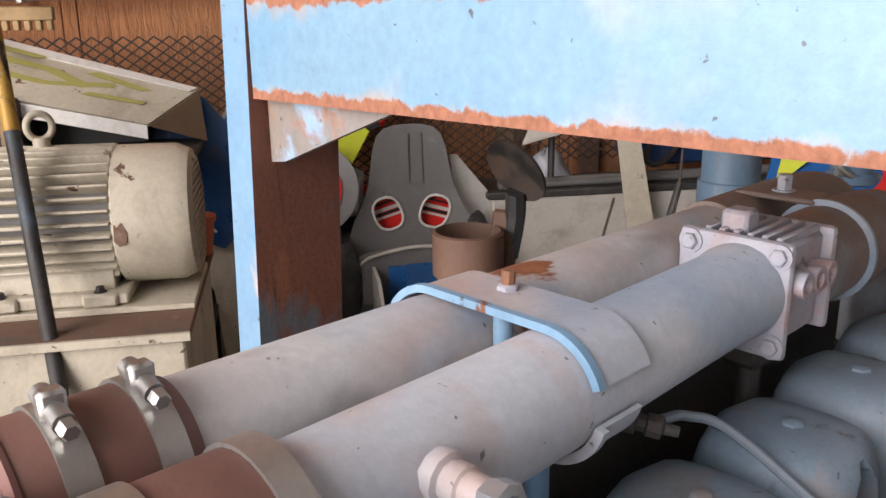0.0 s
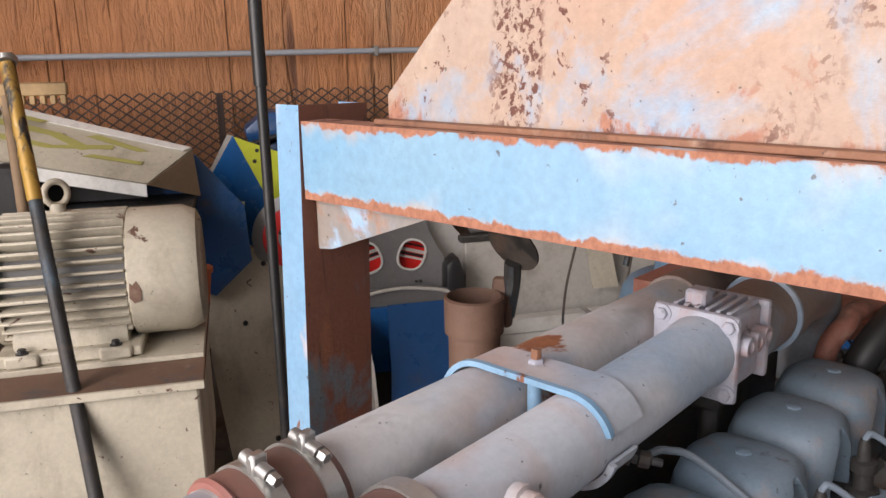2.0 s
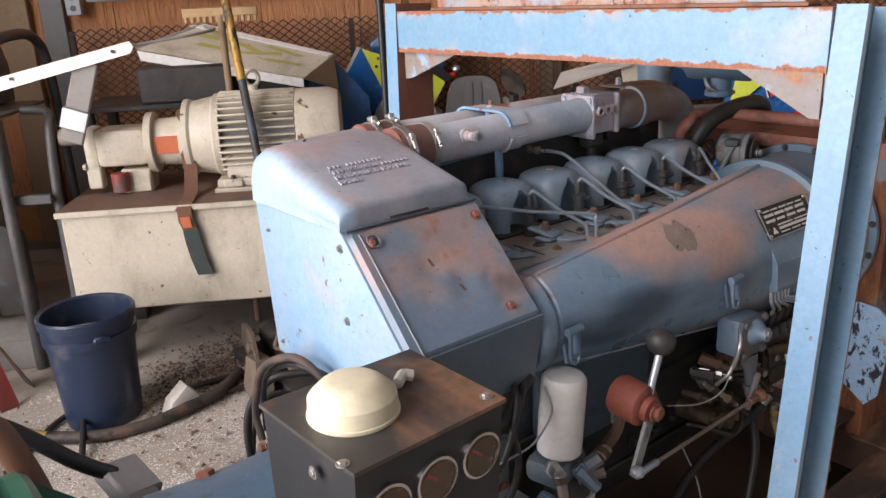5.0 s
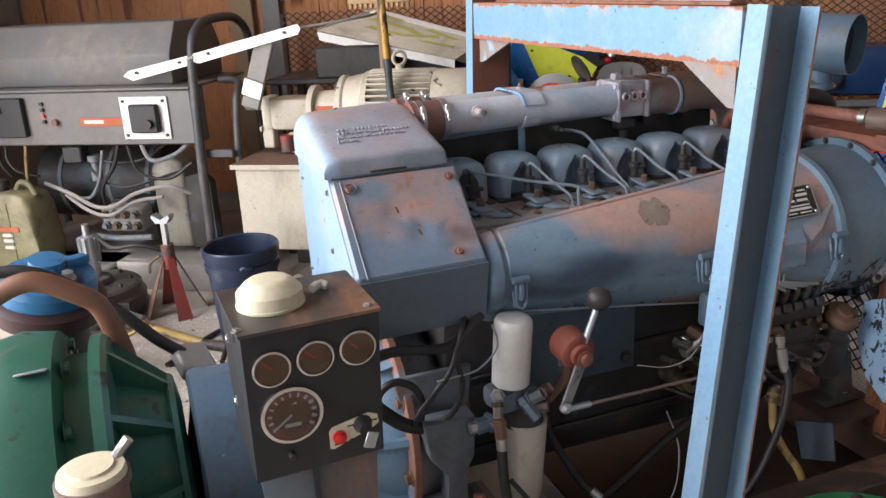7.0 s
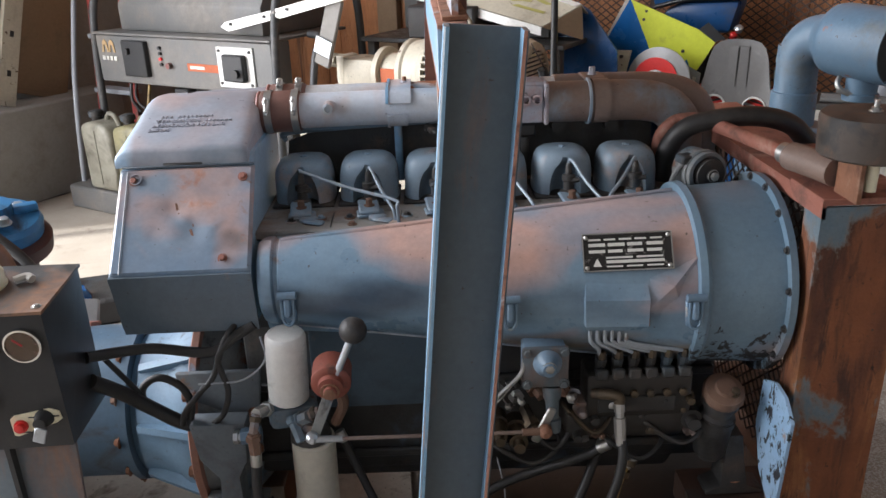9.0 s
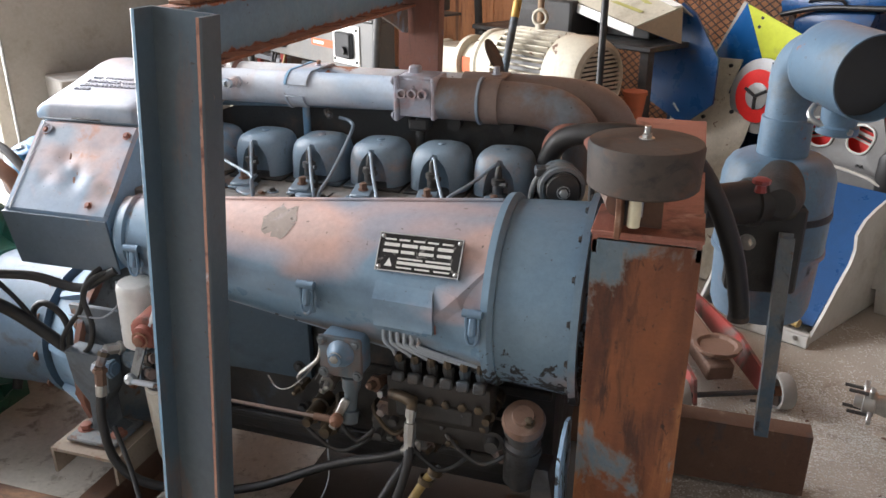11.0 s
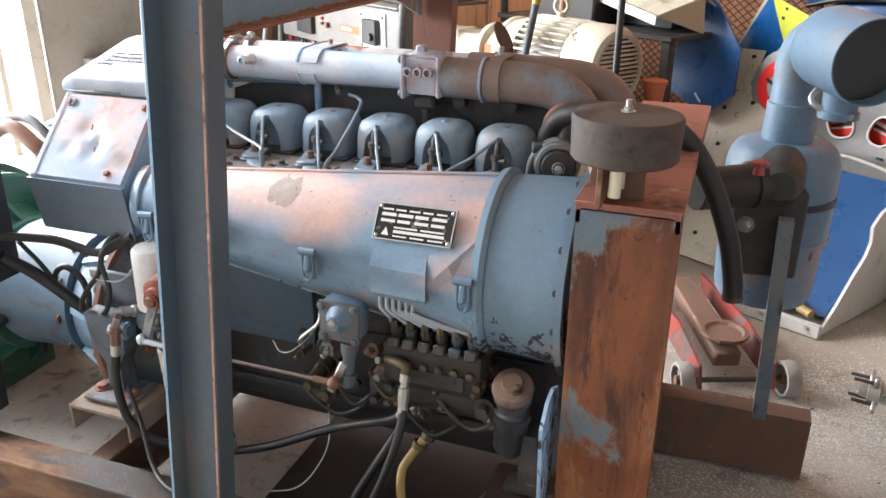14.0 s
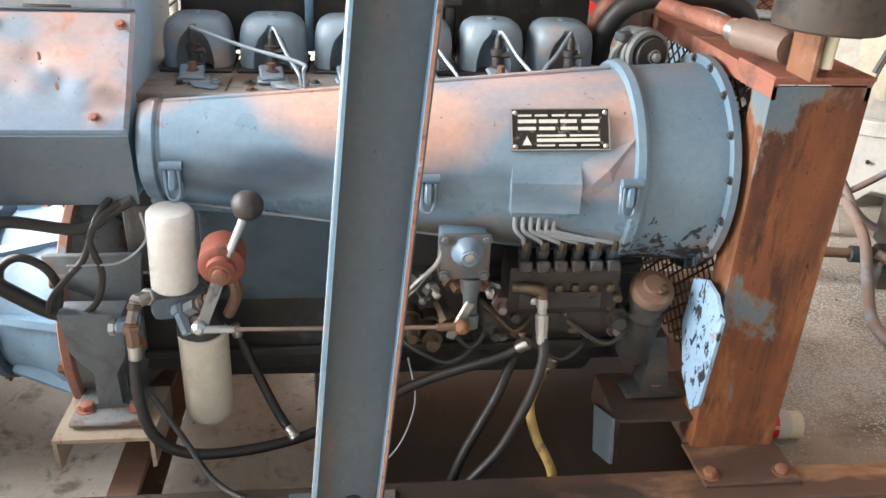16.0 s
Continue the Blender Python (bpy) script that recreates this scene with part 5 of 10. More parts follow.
rings(rs, [[(0.9515, -0.116, 0.648), (0.9525, -0.090, 0.648), (0.9535, -0.090, 0.700), (0.9515, -0.116, 0.698)], [(0.9535, -0.116, 0.648), (0.9545, -0.090, 0.648), (0.9555, -0.090, 0.700), (0.9535, -0.116, 0.698)]])
part("rust_patch", rs, M["red_rust"], cw)
sc = B()
loops = []
for i in range(11):
    q = i / 5 - 1
    reach = 15 * math.sqrt(max(1 - q * q, 0)) + 1.5 + 2.5 * math.sin(i * 1.9)
    loops.append([on_duct(0.640 + 0.030 * q + 0.006 * math.sin(j * 2.3 + i), 126 + 2.5 * math.sin(i * 1.3) + reach * (j / 4 - 1), 0.0006) for j in range(9)])
rings(sc, loops, closed=False)
part("scuff", sc, M["scuff"], cw)


def latch(x, y, z):
    bm = B()
    box(bm, (x, y - 0.004, z), (0.026, 0.006, 0.05), (-12, 0, 0), bevel=0.003)
    box(bm, (x, y - 0.014, z + 0.012), (0.014, 0.016, 0.040), (-12, 0, 0), bevel=0.004)
    cyl(bm, (x - 0.016, y - 0.016, z + 0.032), (x + 0.016, y - 0.016, z + 0.032), 0.007, seg=10)
    tube(bm, [(x - 0.010, y - 0.016, z + 0.03), (x - 0.009, y - 0.018, z - 0.012), (x, y - 0.02, z - 0.022), (x + 0.009, y - 0.018, z - 0.012), (x + 0.010, y - 0.016, z + 0.03)], 0.003, 6)
    return bm


for x, z in ((0.338, 0.678), (0.718, 0.672), (1.022, 0.676)):
    t = min(1, (x - 0.324) / 0.708)
    y, zc, r = duct(t)
    dy = -math.sqrt(max(r * r - (z - zc) ** 2, 0))
    part("latch", latch(x, y + dy, z), M["latch"], cw, "spring toggle latch")
for x in (0.39, 0.47, 0.62, 0.66, 0.80):
    y, zc, r = duct((x - 0.324) / 0.708)
    part("hole", lathe(B(), (x, y - r * 0.62, zc - r * 0.80), (0, -1, -0.4), [(0, 0.004), (0.002, 0.004)], 8), M["dark_fill"], cw)

bead = []
for k in range(9):
    y, zc, r = duct(0.04 + 0.96 * k / 8)
    bead.append((0.320 + 0.70 * k / 8, y + r * math.cos(radians(246)) - 0.001, zc + r * math.sin(radians(246)) + 0.002))
part("lower_bead", tube(B(), bead, 0.0042, 8), M["pipe"], cw, "pale worn bead along the lower edge")

# ---- the air hood at the flywheel end ----
hd = part("end_panel", prism(B(), [(0.335, 0.640), (0.100, 0.640), (0.076, 0.631), (-0.036, 0.640), (-0.048, 0.750), (0.094, 0.900), (0.12, 0.918), (0.36, 0.918)], "x", 0.035, 0.272, 0.003), M["hood"], EN, "pale blue sheet-metal end of the air hood")
fp = B()
PN = V(0, -0.7285, 0.685)
NU, NV = 40, 32
grid = []
for b_ in range(NV + 1):
    v = b_ / NV
    line = []
    for a_ in range(NU + 1):
        u = a_ / NU
        p = V(0.0365 + (0.243 - 0.002 * v) * u, -0.0575 + 0.141 * v, 0.752 + 0.150 * v + 0.001 * u)
        d = 0
        for cu, cv, ru, rv, deep in ((0.44, 0.60, 0.11, 0.10, 0.0050), (0.57, 0.40, 0.09, 0.12, 0.0046), (0.30, 0.36, 0.08, 0.07, 0.0022), (0.74, 0.72, 0.12, 0.07, 0.0016), (0.92, 0.30, 0.10, 0.12, 0.0018)):
            d += deep * math.exp(-((u - cu) / ru) ** 2 - ((v - cv) / rv) ** 2)
        d -= 0.0016 * math.exp(-(((u - 0.51) + 0.25 * (v - 0.5)) / 0.035) ** 2 - ((v - 0.51) / 0.16) ** 2)
        d -= 0.0010 * math.exp(-((u - 0.80) / 0.02) ** 2 - ((v - 0.12) / 0.05) ** 2)
        edge = min(u, 1 - u, v, 1 - v)
        p -= PN * (min(d, 0.0048) - 0.003 + (0.0064 if edge < 0.001 else 0.0))
        line.append(fp.verts.new(p))
    grid.append(line)
for b_ in range(NV):
    for a_ in range(NU):
        fp.faces.new((grid[b_][a_], grid[b_][a_ + 1], grid[b_ + 1][a_ + 1], grid[b_ + 1][a_]))
fpan = part("front_panel", fp, M["panel"], EN, "dented grey and primer-brown hood panel")
lp = B()
plate(lp, [(0.042, -0.038, 0.636), (0.0365, -0.0565, 0.7515), (0.280, -0.0565, 0.7525), (0.278, -0.036, 0.636)], -0.005)
part("lower_panel", lp, M["panel_low"], EN)
part("panel_edge", tube(B(), [(0.056, -0.0595, 0.757), (0.053, 0.074, 0.899)], 0.0012, 6, smooth=False), M["lilac"], fpan)
for x, y, z in ((0.065, 0.066, 0.8845), (0.258, 0.067, 0.8865), (0.231, -0.038, 0.773)):
    b = part("panel_bolt", bolt(B(), (x, y - 0.003, z), PN, 0.0058, 0.007), M["red_rust"], fpan, "rusty bolt")
part("bolt_washer", lathe(B(), (0.069, 0.064, 0.8875), PN, [(0.002, 0.011), (0.0035, 0.011), (0.0035, 0.009), (0.002, 0.009)], 20), M["panel"], fpan)
for u, v, w, h, tilt in ((0.44, 0.64, 0.004, 0.020, 12), (0.47, 0.53, 0.003, 0.016, 18), (0.56, 0.50, 0.002, 0.028, 14), (0.57, 0.36, 0.005, 0.022, 20), (0.88, 0.20, 0.005, 0.018, 35), (0.36, 0.42, 0.003, 0.004, 0)):
    c_ = V(0.0365 + 0.242 * u, -0.0575 + 0.141 * v, 0.752 + 0.150 * v) + PN * (-0.0006 if u < 0.7 else 0.002)
    dm = box(B(), (0, 0, 0), (w, h, 0.0012), (0, 0, tilt), bevel=0.0004)
    bmesh.ops.transform(dm, matrix=Matrix.Translation(c_) @ Matrix.Rotation(math.atan2(0.7285, 0.685), 4, "X"), verts=dm.verts)
    part("rust_mark", dm, M["rust"], fpan)
for x, z in ((0.10, 0.675), (0.25, 0.665), (0.16, 0.70)):
    part("dent_mark", lathe(B(), (x, -0.0395 - (z - 0.636) * 0.17, z), (0, -1, -0.1), [(-0.002, 0.006), (0.001, 0.005), (0.0015, 0.002)], 8), M["rust_dark"], fpan)
for y, z in ((0.098, 0.877), (0.095, 0.767), (0.092, 0.655), (0.318, 0.86), (0.312, 0.665)):
    part("screw", bolt(B(), (0.035, y, z), (-1, 0, 0), 0.0045 if y < 0.2 else 0.0025, 0.005), M["steel"], hd)
part("hinge", box(B(), (0.149, 0.0855, 0.908), (0.070, 0.006, 0.007), (40, 0, 0), bevel=0.001), M["cast"], fpan)
part("flange_strip", box(B(), (0.158, 0.0845, 0.9045), (0.238, 0.003, 0.006), (40, 0, 0), bevel=0.001), M["panel_low"], fpan)


def hood_top():
    """Top of the air hood: rolled over at its outer edge, creased at the front, running into the two pipes."""
    bm = B()
    prof = [(0.085, 0.904), (0.0835, 0.912), (0.085, 0.930), (0.089, 0.9355), (0.104, 0.941), (0.15, 0.9545), (0.19, 0.966), (0.24, 0.982), (0.27, 0.9915), (0.30, 0.995), (0.335, 0.991), (0.355, 0.980), (0.365, 0.955), (0.367, 0.905)]
    loops = []
    for x, f, far in ((0.0290, 0.40, 0.030), (0.0285, 0.52, 0.020), (0.0300, 0.66, 0.012), (0.0345, 0.79, 0.006), (0.042, 0.90, 0.002), (0.053, 0.97, 0.0), (0.066, 1.0, 0.0), (0.15, 1, 0), (0.232, 1, 0), (0.246, 0.985, 0), (0.256, 0.94, 0), (0.262, 0.86, 0), (0.264, 0.70, 0)):
        side = 0.0 if x < 0.2 else 0.010 * (1 - f)
        loops.append([(x, y + (side if y < 0.2 else -far * min(1, max(0, (y - 0.27) / 0.09))), (0.904 + (z - 0.904) * f) if z > 0.912 else z) for y, z in prof])
    rings(bm, loops)
    return bm


ht = part("hood_top", hood_top(), M["hood_top"], EN, "rounded grey-pink hood top with embossed lettering", smooth=50)
rr = random.Random(11)
x = 0.086
for k in range(13):
    w = rr.uniform(0.0040, 0.0060)
    if k != 3:
        part("embossed_letter", box(B(), (x + w / 2, 0.200, 0.9702), (w, 0.0078, 0.0030), (16, 0, 0), bevel=0.001), M["stamp"], ht)
    x += w + 0.0028
for row, (words, x0, x1) in enumerate((("TYP: 223 2526", 0.081, 0.165), ("BETR.-DRUCK: PÜ 3 BAR", 0.078, 0.212), ("DATUM:", 0.075, 0.113))):
    yy = 0.1835 - 0.0165 * row
    tb = text_bm(words, 0.0135, 0.003)
    wide = max(v.co.x for v in tb.verts) - min(v.co.x for v in tb.verts)
    bmesh.ops.scale(tb, vec=((x1 - x0) / wide, 1, 1), verts=tb.verts)
    bmesh.ops.transform(tb, matrix=pose((x0 + x1) / 2, yy, 0.942 + (yy - 0.104) * 0.293, -74, 0, 0), verts=tb.verts)
    part("embossed_line", tb, M["stamp"], ht, "raised cast lettering")
for k in range(7):
    w = 0.0050
    part("embossed_letter", box(B(), (0.172 + 0.0075 * k + w / 2, 0.1835, 0.9655), (w, 0.0078, 0.0030), (16, 0, 0), bevel=0.001), M["stamp"], ht)
part("dent_mark", box(B(), (0.115, 0.318, 0.9945), (0.014, 0.003, 0.002), (0, 0, 50)), M["cast"], ht)

# ---- pipes ----
PY, PZ, PR = 0.286, 0.956, 0.0345
QY, QZ, QR = 0.378, 0.953, 0.036
part("air_pipe", lathe(B(), (0.33, 0.281, PZ), (0.42, 0.012, 0), [(0, PR), (0.405, PR), (0.41, PR + 0.002), (0.418, PR + 0.002)], 40), M["pipe"], EN, "long grey-blue painted air pipe")
part("air_pipe", lathe(B(), (0.255, QY, QZ), (1, 0, 0), [(0, QR), (0.485, QR), (0.625, QR)], 40), M["pipe_far"], EN, "long grey-blue painted air pipe")
part("hood_tube", tube(B(), [(0.050, 0.336, 0.945), (0.075, 0.350, 0.9485), (0.115, 0.364, 0.951), (0.17, 0.372, 0.952), (0.266, QY, QZ)], QR, 40, radii=lambda f: QR * min(1, 0.25 + 1.25 * math.sqrt(f) * 0.9)), M["hood_top"], EN, "rounded tube pressed into the far edge of the hood", smooth=70)
part("sleeve", lathe(B(), (0.258, PY - 0.005, PZ), (1, 0, 0), [(0, 0.038), (0.006, 0.041), (0.077, 0.041), (0.082, 0.038)], 36), M["sleeve"], EN, "red-brown rubber sleeve")
part("sleeve_lip", lathe(B(), (0.256, PY - 0.005, PZ), (1, 0, 0), [(0, 0.040), (0.003, 0.042), (0.006, 0.040)], 36), M["lip"], EN)
part("sleeve", lathe(B(), (0.262, QY, QZ), (1, 0, 0), [(0, 0.038), (0.006, 0.041), (0.072, 0.041), (0.078, 0.038)], 36), M["sleeve"], EN, "red-brown rubber sleeve")
part("sleeve_lip", lathe(B(), (0.258, QY, QZ), (1, 0, 0), [(0, 0.040), (0.003, 0.042), (0.006, 0.040)], 36), M["lip"], EN)


def hose_clamp(x, y, z, r, a):
    bm = B()
    lathe(bm, (x - 0.007, y, z), (1, 0, 0), [(0, r), (0, r + 0.002), (0.014, r + 0.002), (0.014, r)], 36, (False, False))
    u = V(0, math.cos(radians(a)), math.sin(radians(a)))
    w = V(0, -math.sin(radians(a)), math.cos(radians(a)))
    c = V(x, y, z) + u * (r + 0.005)
    cyl(bm, c - w * 0.014, c + w * 0.014, 0.005, seg=12)
    bolt(bm, c + w * 0.014, w, 0.0045, 0.008, False)
    box(bm, c - u * 0.002, (0.012, 0.009, 0.022), (a - 90 if False else 0, 0, 0), bevel=0.002)
    return bm


for x, y, z, r, a in ((0.278, PY - 0.005, PZ, 0.0412, 152), (0.331, PY - 0.005, PZ, 0.0412, 152), (0.286, QY, QZ, 0.0412, 100), (0.325, QY, QZ, 0.0412, 100)):
    part("hose_clamp", hose_clamp(x, y, z, r, a), M["steel"], EN, "zinc worm-drive hose clamp")
sn = part("sensor", lathe(B(), (0.400, 0.283 - 0.030, 0.968), (0, -1, 0.05), [(0, 0.013), (0.008, 0.013), (0.009, 0.010), (0.018, 0.010), (0.019, 0.0085), (0.030, 0.0085)], 12), M["pipe"], EN, "zinc pipe fitting")
part("tip", lathe(B(), (0.400, 0.224, 0.970), (0, -1, 0.05), [(0, 0.0085), (0.004, 0.0105), (0.012, 0.0105), (0.013, 0.006), (0.006, 0.005)], 8), M["bright"], sn)


def saddle(x0, x1, lift, thick):
    """A strap over both pipes, from the near side of one to the far side of the other."""
    bm = B()
    ps = []
    for a in range(20, 91, 7):
        ps.append((PY - (PR + lift) * math.cos(radians(a)), PZ + (PR + lift) * math.sin(radians(a))))
    for a in range(90, 174, 7):
        ps.append((QY - (QR + lift) * math.cos(radians(a)), QZ + 0.0015 + (QR + lift) * math.sin(radians(a))))
    loops = []
    for i, p in enumerate(ps):
        q0, q1 = ps[max(i - 1, 0)], ps[min(i + 1, len(ps) - 1)]
        d = Vector((q1[0] - q0[0], q1[1] - q0[1])).normalized()
        nrm = (-d.y * thick, d.x * thick)
        loops.append([(x0, p[0], p[1]), (x1, p[0], p[1]), (x1, p[0] + nrm[0], p[1] + nrm[1]), (x0, p[0] + nrm[0], p[1] + nrm[1])])
    return rings(bm, loops)


st = part("pipe_strap", saddle(0.516, 0.560, 0.001, 0.003), M["pipe"], EN, "grey-blue saddle strap over both pipes")
# edge tinted brighter: the light it catches is put into the colour
part("strap_lit_edge", saddle(0.510, 0.5155, 0.001, 0.005), M["frame"], st, "strap edge in paler blue, standing in for the light on it")
part("strap_bolt", bolt(B(), (0.545, 0.343, 0.991), (0, 0, 1), 0.007, 0.007), M["flange"], st)
part("stud", cyl(B(), (0.545, 0.343, 0.99), (0.547, 0.344, 1.006), 0.0045, seg=8), M["rust"], st, "rusty stud")
part("spacer", cyl(B(), (0.530, 0.333, 0.90), (0.530, 0.333, 0.988), 0.006), M["frame"], st)
lowsad = B()
for x0, x1, t_ in ((0.512, 0.517, 0.006), (0.517, 0.552, 0.003)):
    loops = []
    for a in range(14, 80, 8):
        c_, s_ = math.cos(radians(a)), math.sin(radians(a))
        loops.append([(xx, PY - (PR + rr_) * c_, PZ - (PR + rr_) * s_) for xx, rr_ in ((x0, 0.001), (x1, 0.001), (x1, 0.001 + t_), (x0, 0.001 + t_))])
    rings(lowsad, loops)
sb = part("lower_saddle", lowsad, M["pipe"], EN, "grey-blue lower saddle under the pipe")
part("saddle_post", cyl(B(), (0.53, 0.305, 0.80), (0.53, 0.305, 0.93), 0.008), M["frame"], sb)
part("pipe_fitting", lathe(B(), (0.590, 0.285, 0.912), (0.45, -0.75, -0.15), [(0, 0.009), (0.008, 0.009), (0.009, 0.006), (0.014, 0.006), (0.015, 0.008), (0.024, 0.008), (0.026, 0.004), (0.035, 0.0036)], 8), M["cast"], EN, "rusty pipe fitting")

# intake heater block between square flanges
HY, HZ = 0.297, 0.955
hb = part("heater_block", box(B(), (0.790, HY, HZ), (0.068, 0.068, 0.076), bevel=0.003), M["flange"], EN, "lilac-grey ribbed heater block with square flange")
part("square_flange", box(B(), (0.752, HY + 0.002, HZ - 0.002), (0.010, 0.090, 0.090), bevel=0.0045, seg=2), M["flange"], hb)
part("square_flange", box(B(), (0.829, HY, HZ), (0.010, 0.084, 0.084), bevel=0.0045, seg=2), M["flange"], hb)
for k in range(6):
    part("rib", box(B(), (0.790, HY - 0.028 + 0.0112 * k, HZ + 0.040), (0.066, 0.005, 0.008), bevel=0.001), M["flange"], hb)
for k in range(3):
    c = V(0.766 + 0.0215 * k, HY - 0.033, HZ + 0.010)
    part("port", lathe(B(), c, (0, -1, 0), [(0, 0.010), (0.016, 0.010), (0.016, 0.0065), (0.004, 0.006)], 16), M["flange"], hb)
for dy, dz in ((-0.034, 0.033), (0.036, 0.033), (-0.034, -0.036), (0.036, -0.036)):
    part("bolt", bolt(B(), (0.747, HY + dy, HZ + dz), (-1, 0, 0), 0.0065, 0.006), M["flange"], hb)
part("boss", box(B(), (0.776, HY + 0.012, HZ + 0.048), (0.022, 0.022, 0.018), bevel=0.003), M["flange"], hb)
part("air_pipe", tube(B(), [(0.832, PY + 0.010, PZ - 0.004), (0.93, PY + 0.012, PZ - 0.005), (1.02, PY + 0.014, PZ - 0.007), (1.075, PY + 0.018, PZ - 0.020), (1.108, PY + 0.022, PZ - 0.05), (1.120, PY + 0.025, PZ - 0.09), (1.122, PY + 0.028, PZ - 0.15)], 0.041, 28), M["pipe_brown"], EN, "brown bent end of the air pipe")
part("air_pipe", tube(B(), [(0.86, QY, QZ), (1.0, QY, QZ), (1.10, QY + 0.002, QZ - 0.006), (1.155, QY + 0.006, QZ - 0.03), (1.18, QY + 0.012, QZ - 0.075), (1.185, QY + 0.015, QZ - 0.14)], 0.040, 28), M["pipe_brown"], EN, "brown bent end of the air pipe")
part("pipe_band", lathe(B(), (0.925, PY + 0.012, PZ - 0.005), (1, 0, 0), [(0, 0.041), (0, 0.0445), (0.032, 0.0445), (0.032, 0.041)], 36, (False, False)), M["pipe_brown"], EN)
part("pipe_band", lathe(B(), (0.915, PY + 0.012, PZ - 0.005), (1, 0, 0), [(0, 0.041), (0, 0.0465), (0.005, 0.0465), (0.005, 0.041)], 36, (False, False)), M["pipe"], EN)
part("pipe_bridge", box(B(), (0.935, 0.345, 0.993), (0.045, 0.075, 0.005), bevel=0.002), M["pipe_brown"], EN)
part("bolt", bolt(B(), (0.935, 0.345, 0.996), (0, 0, 1), 0.007, 0.016), M["flange"], EN)
part("drain_block", box(B(), (0.79, HY, HZ - 0.056), (0.045, 0.036, 0.03), bevel=0.006), M["cast"], EN)
part("drain_stub", cyl(B(), (0.79, HY, HZ - 0.14), (0.79, HY, HZ - 0.05), 0.010), M["cast"], EN)

# small generator between the covers and the fan
al = part("generator", lathe(B(), (1.10, 0.165, 0.842), (0.28, -1, 0.0), [(-0.02, 0.024), (-0.012, 0.038), (0.030, 0.040), (0.031, 0.0425), (0.038, 0.0425), (0.039, 0.040), (0.050, 0.040), (0.051, 0.034), (0.046, 0.031), (0.046, 0.001)], 28), M["dusty_cast"], EN, "small dusty grey belt generator")
part("pulley", lathe(B(), (1.113, 0.120, 0.842), (0.28, -1, 0), [(0, 0.030), (0.004, 0.030), (0.007, 0.022), (0.010, 0.030), (0.014, 0.029), (0.015, 0.012), (0.022, 0.010)], 24), M["cast"], al)
part("nut", bolt(B(), (1.118, 0.101, 0.842), (0.28, -1, 0), 0.008, 0.010), M["steel"], al)
part("terminal", box(B(), (1.075, 0.135, 0.868), (0.03, 0.03, 0.016), (0, 0, 15), bevel=0.003), M["cast"], al)
part("mount_strap", tube(B(), [(1.05, 0.15, 0.80), (1.06, 0.135, 0.845), (1.085, 0.128, 0.874), (1.115, 0.135, 0.880), (1.14, 0.15, 0.86)], 0.005, 8), M["dusty_cast"], al)
part("oil_pipe", tube(B(), [(1.06, 0.27, 0.79), (1.06, 0.265, 0.87), (1.075, 0.25, 0.905), (1.10, 0.245, 0.917), (1.14, 0.21, 0.917), (1.195, 0.02, 0.910), (1.21, -0.03, 0.908)], 0.0135, 12), M["red_rust"], EN, "rusty red oil pipe")
part("pipe_sleeve", tube(B(), [(1.205, -0.015, 0.908), (1.22, -0.06, 0.908), (1.235, -0.115, 0.907)], 0.024, 16), M["pipe_brown"], EN, "dark rubber sleeve")
part("hose_clamp", lathe(B(), (1.200, 0.005, 0.909), (0.3, -0.95, 0), [(0, 0.014), (0, 0.018), (0.014, 0.018), (0.014, 0.014)], 20, (False, False)), M["steel"], EN)

# ---- lower side of the engine ----
part("injection_pump", box(B(), (0.95, -0.062, 0.50), (0.19, 0.070, 0.09), bevel=0.008, seg=2), M["oily"], EN, "grimy in-line injection pump")
part("pump_base", box(B(), (0.93, -0.045, 0.435), (0.22, 0.09, 0.05), bevel=0.01, seg=2), M["oily"], EN)
for k in range(6):
    x = 0.880 + 0.0292 * k
    dv = part("delivery_valve", lathe(B(), (x, -0.082, 0.548), (0, -0.25, 1), [(-0.05, 0.011), (-0.02, 0.012), (0.0, 0.0095), (0.018, 0.0095), (0.018, 0.011), (0.03, 0.011), (0.032, 0.006)], 8), M["cast"], EN)
    part("plug", bolt(B(), (x, -0.100, 0.508), (0, -1, 0), 0.008, 0.008, False), M["brass"], dv)
    xt = 0.856 + 0.0126 * k
    part("injection_line", tube(B(), [(xt, -0.100, 0.65), (xt, -0.102, 0.622), (xt + 0.004, -0.103, 0.612), ((xt + x) / 2 + 0.004, -0.100, 0.598), (x - 0.006, -0.096, 0.588), (x, -0.092, 0.578), (x, -0.089, 0.566)], 0.0036, 8), M["line"], EN, "thin bent steel injection line")
gv = part("governor", box(B(), (0.778, -0.085, 0.575), (0.075, 0.05, 0.075), bevel=0.008, seg=2), M["engine"], EN, "pale blue governor housing")
part("cover", box(B(), (0.778, -0.112, 0.575), (0.082, 0.010, 0.080), bevel=0.006, seg=2), M["frame_dark"], gv)
part("boss", lathe(B(), (0.781, -0.115, 0.585), (0, -1, 0), [(0, 0.026), (0.008, 0.024), (0.018, 0.014), (0.03, 0.012)], 18), M["engine"], gv)
part("nut", bolt(B(), (0.781, -0.140, 0.588), (0, -1, 0), 0.008, 0.008), M["steel"], gv)
for dx, dz in ((-0.032, -0.031), (0.032, -0.031), (-0.032, 0.031), (0.032, 0.031)):
    part("screw", bolt(B(), (0.778 + dx, -0.117, 0.575 + dz), (0, -1, 0), 0.0065, 0.006), M["foot_paint"], gv)
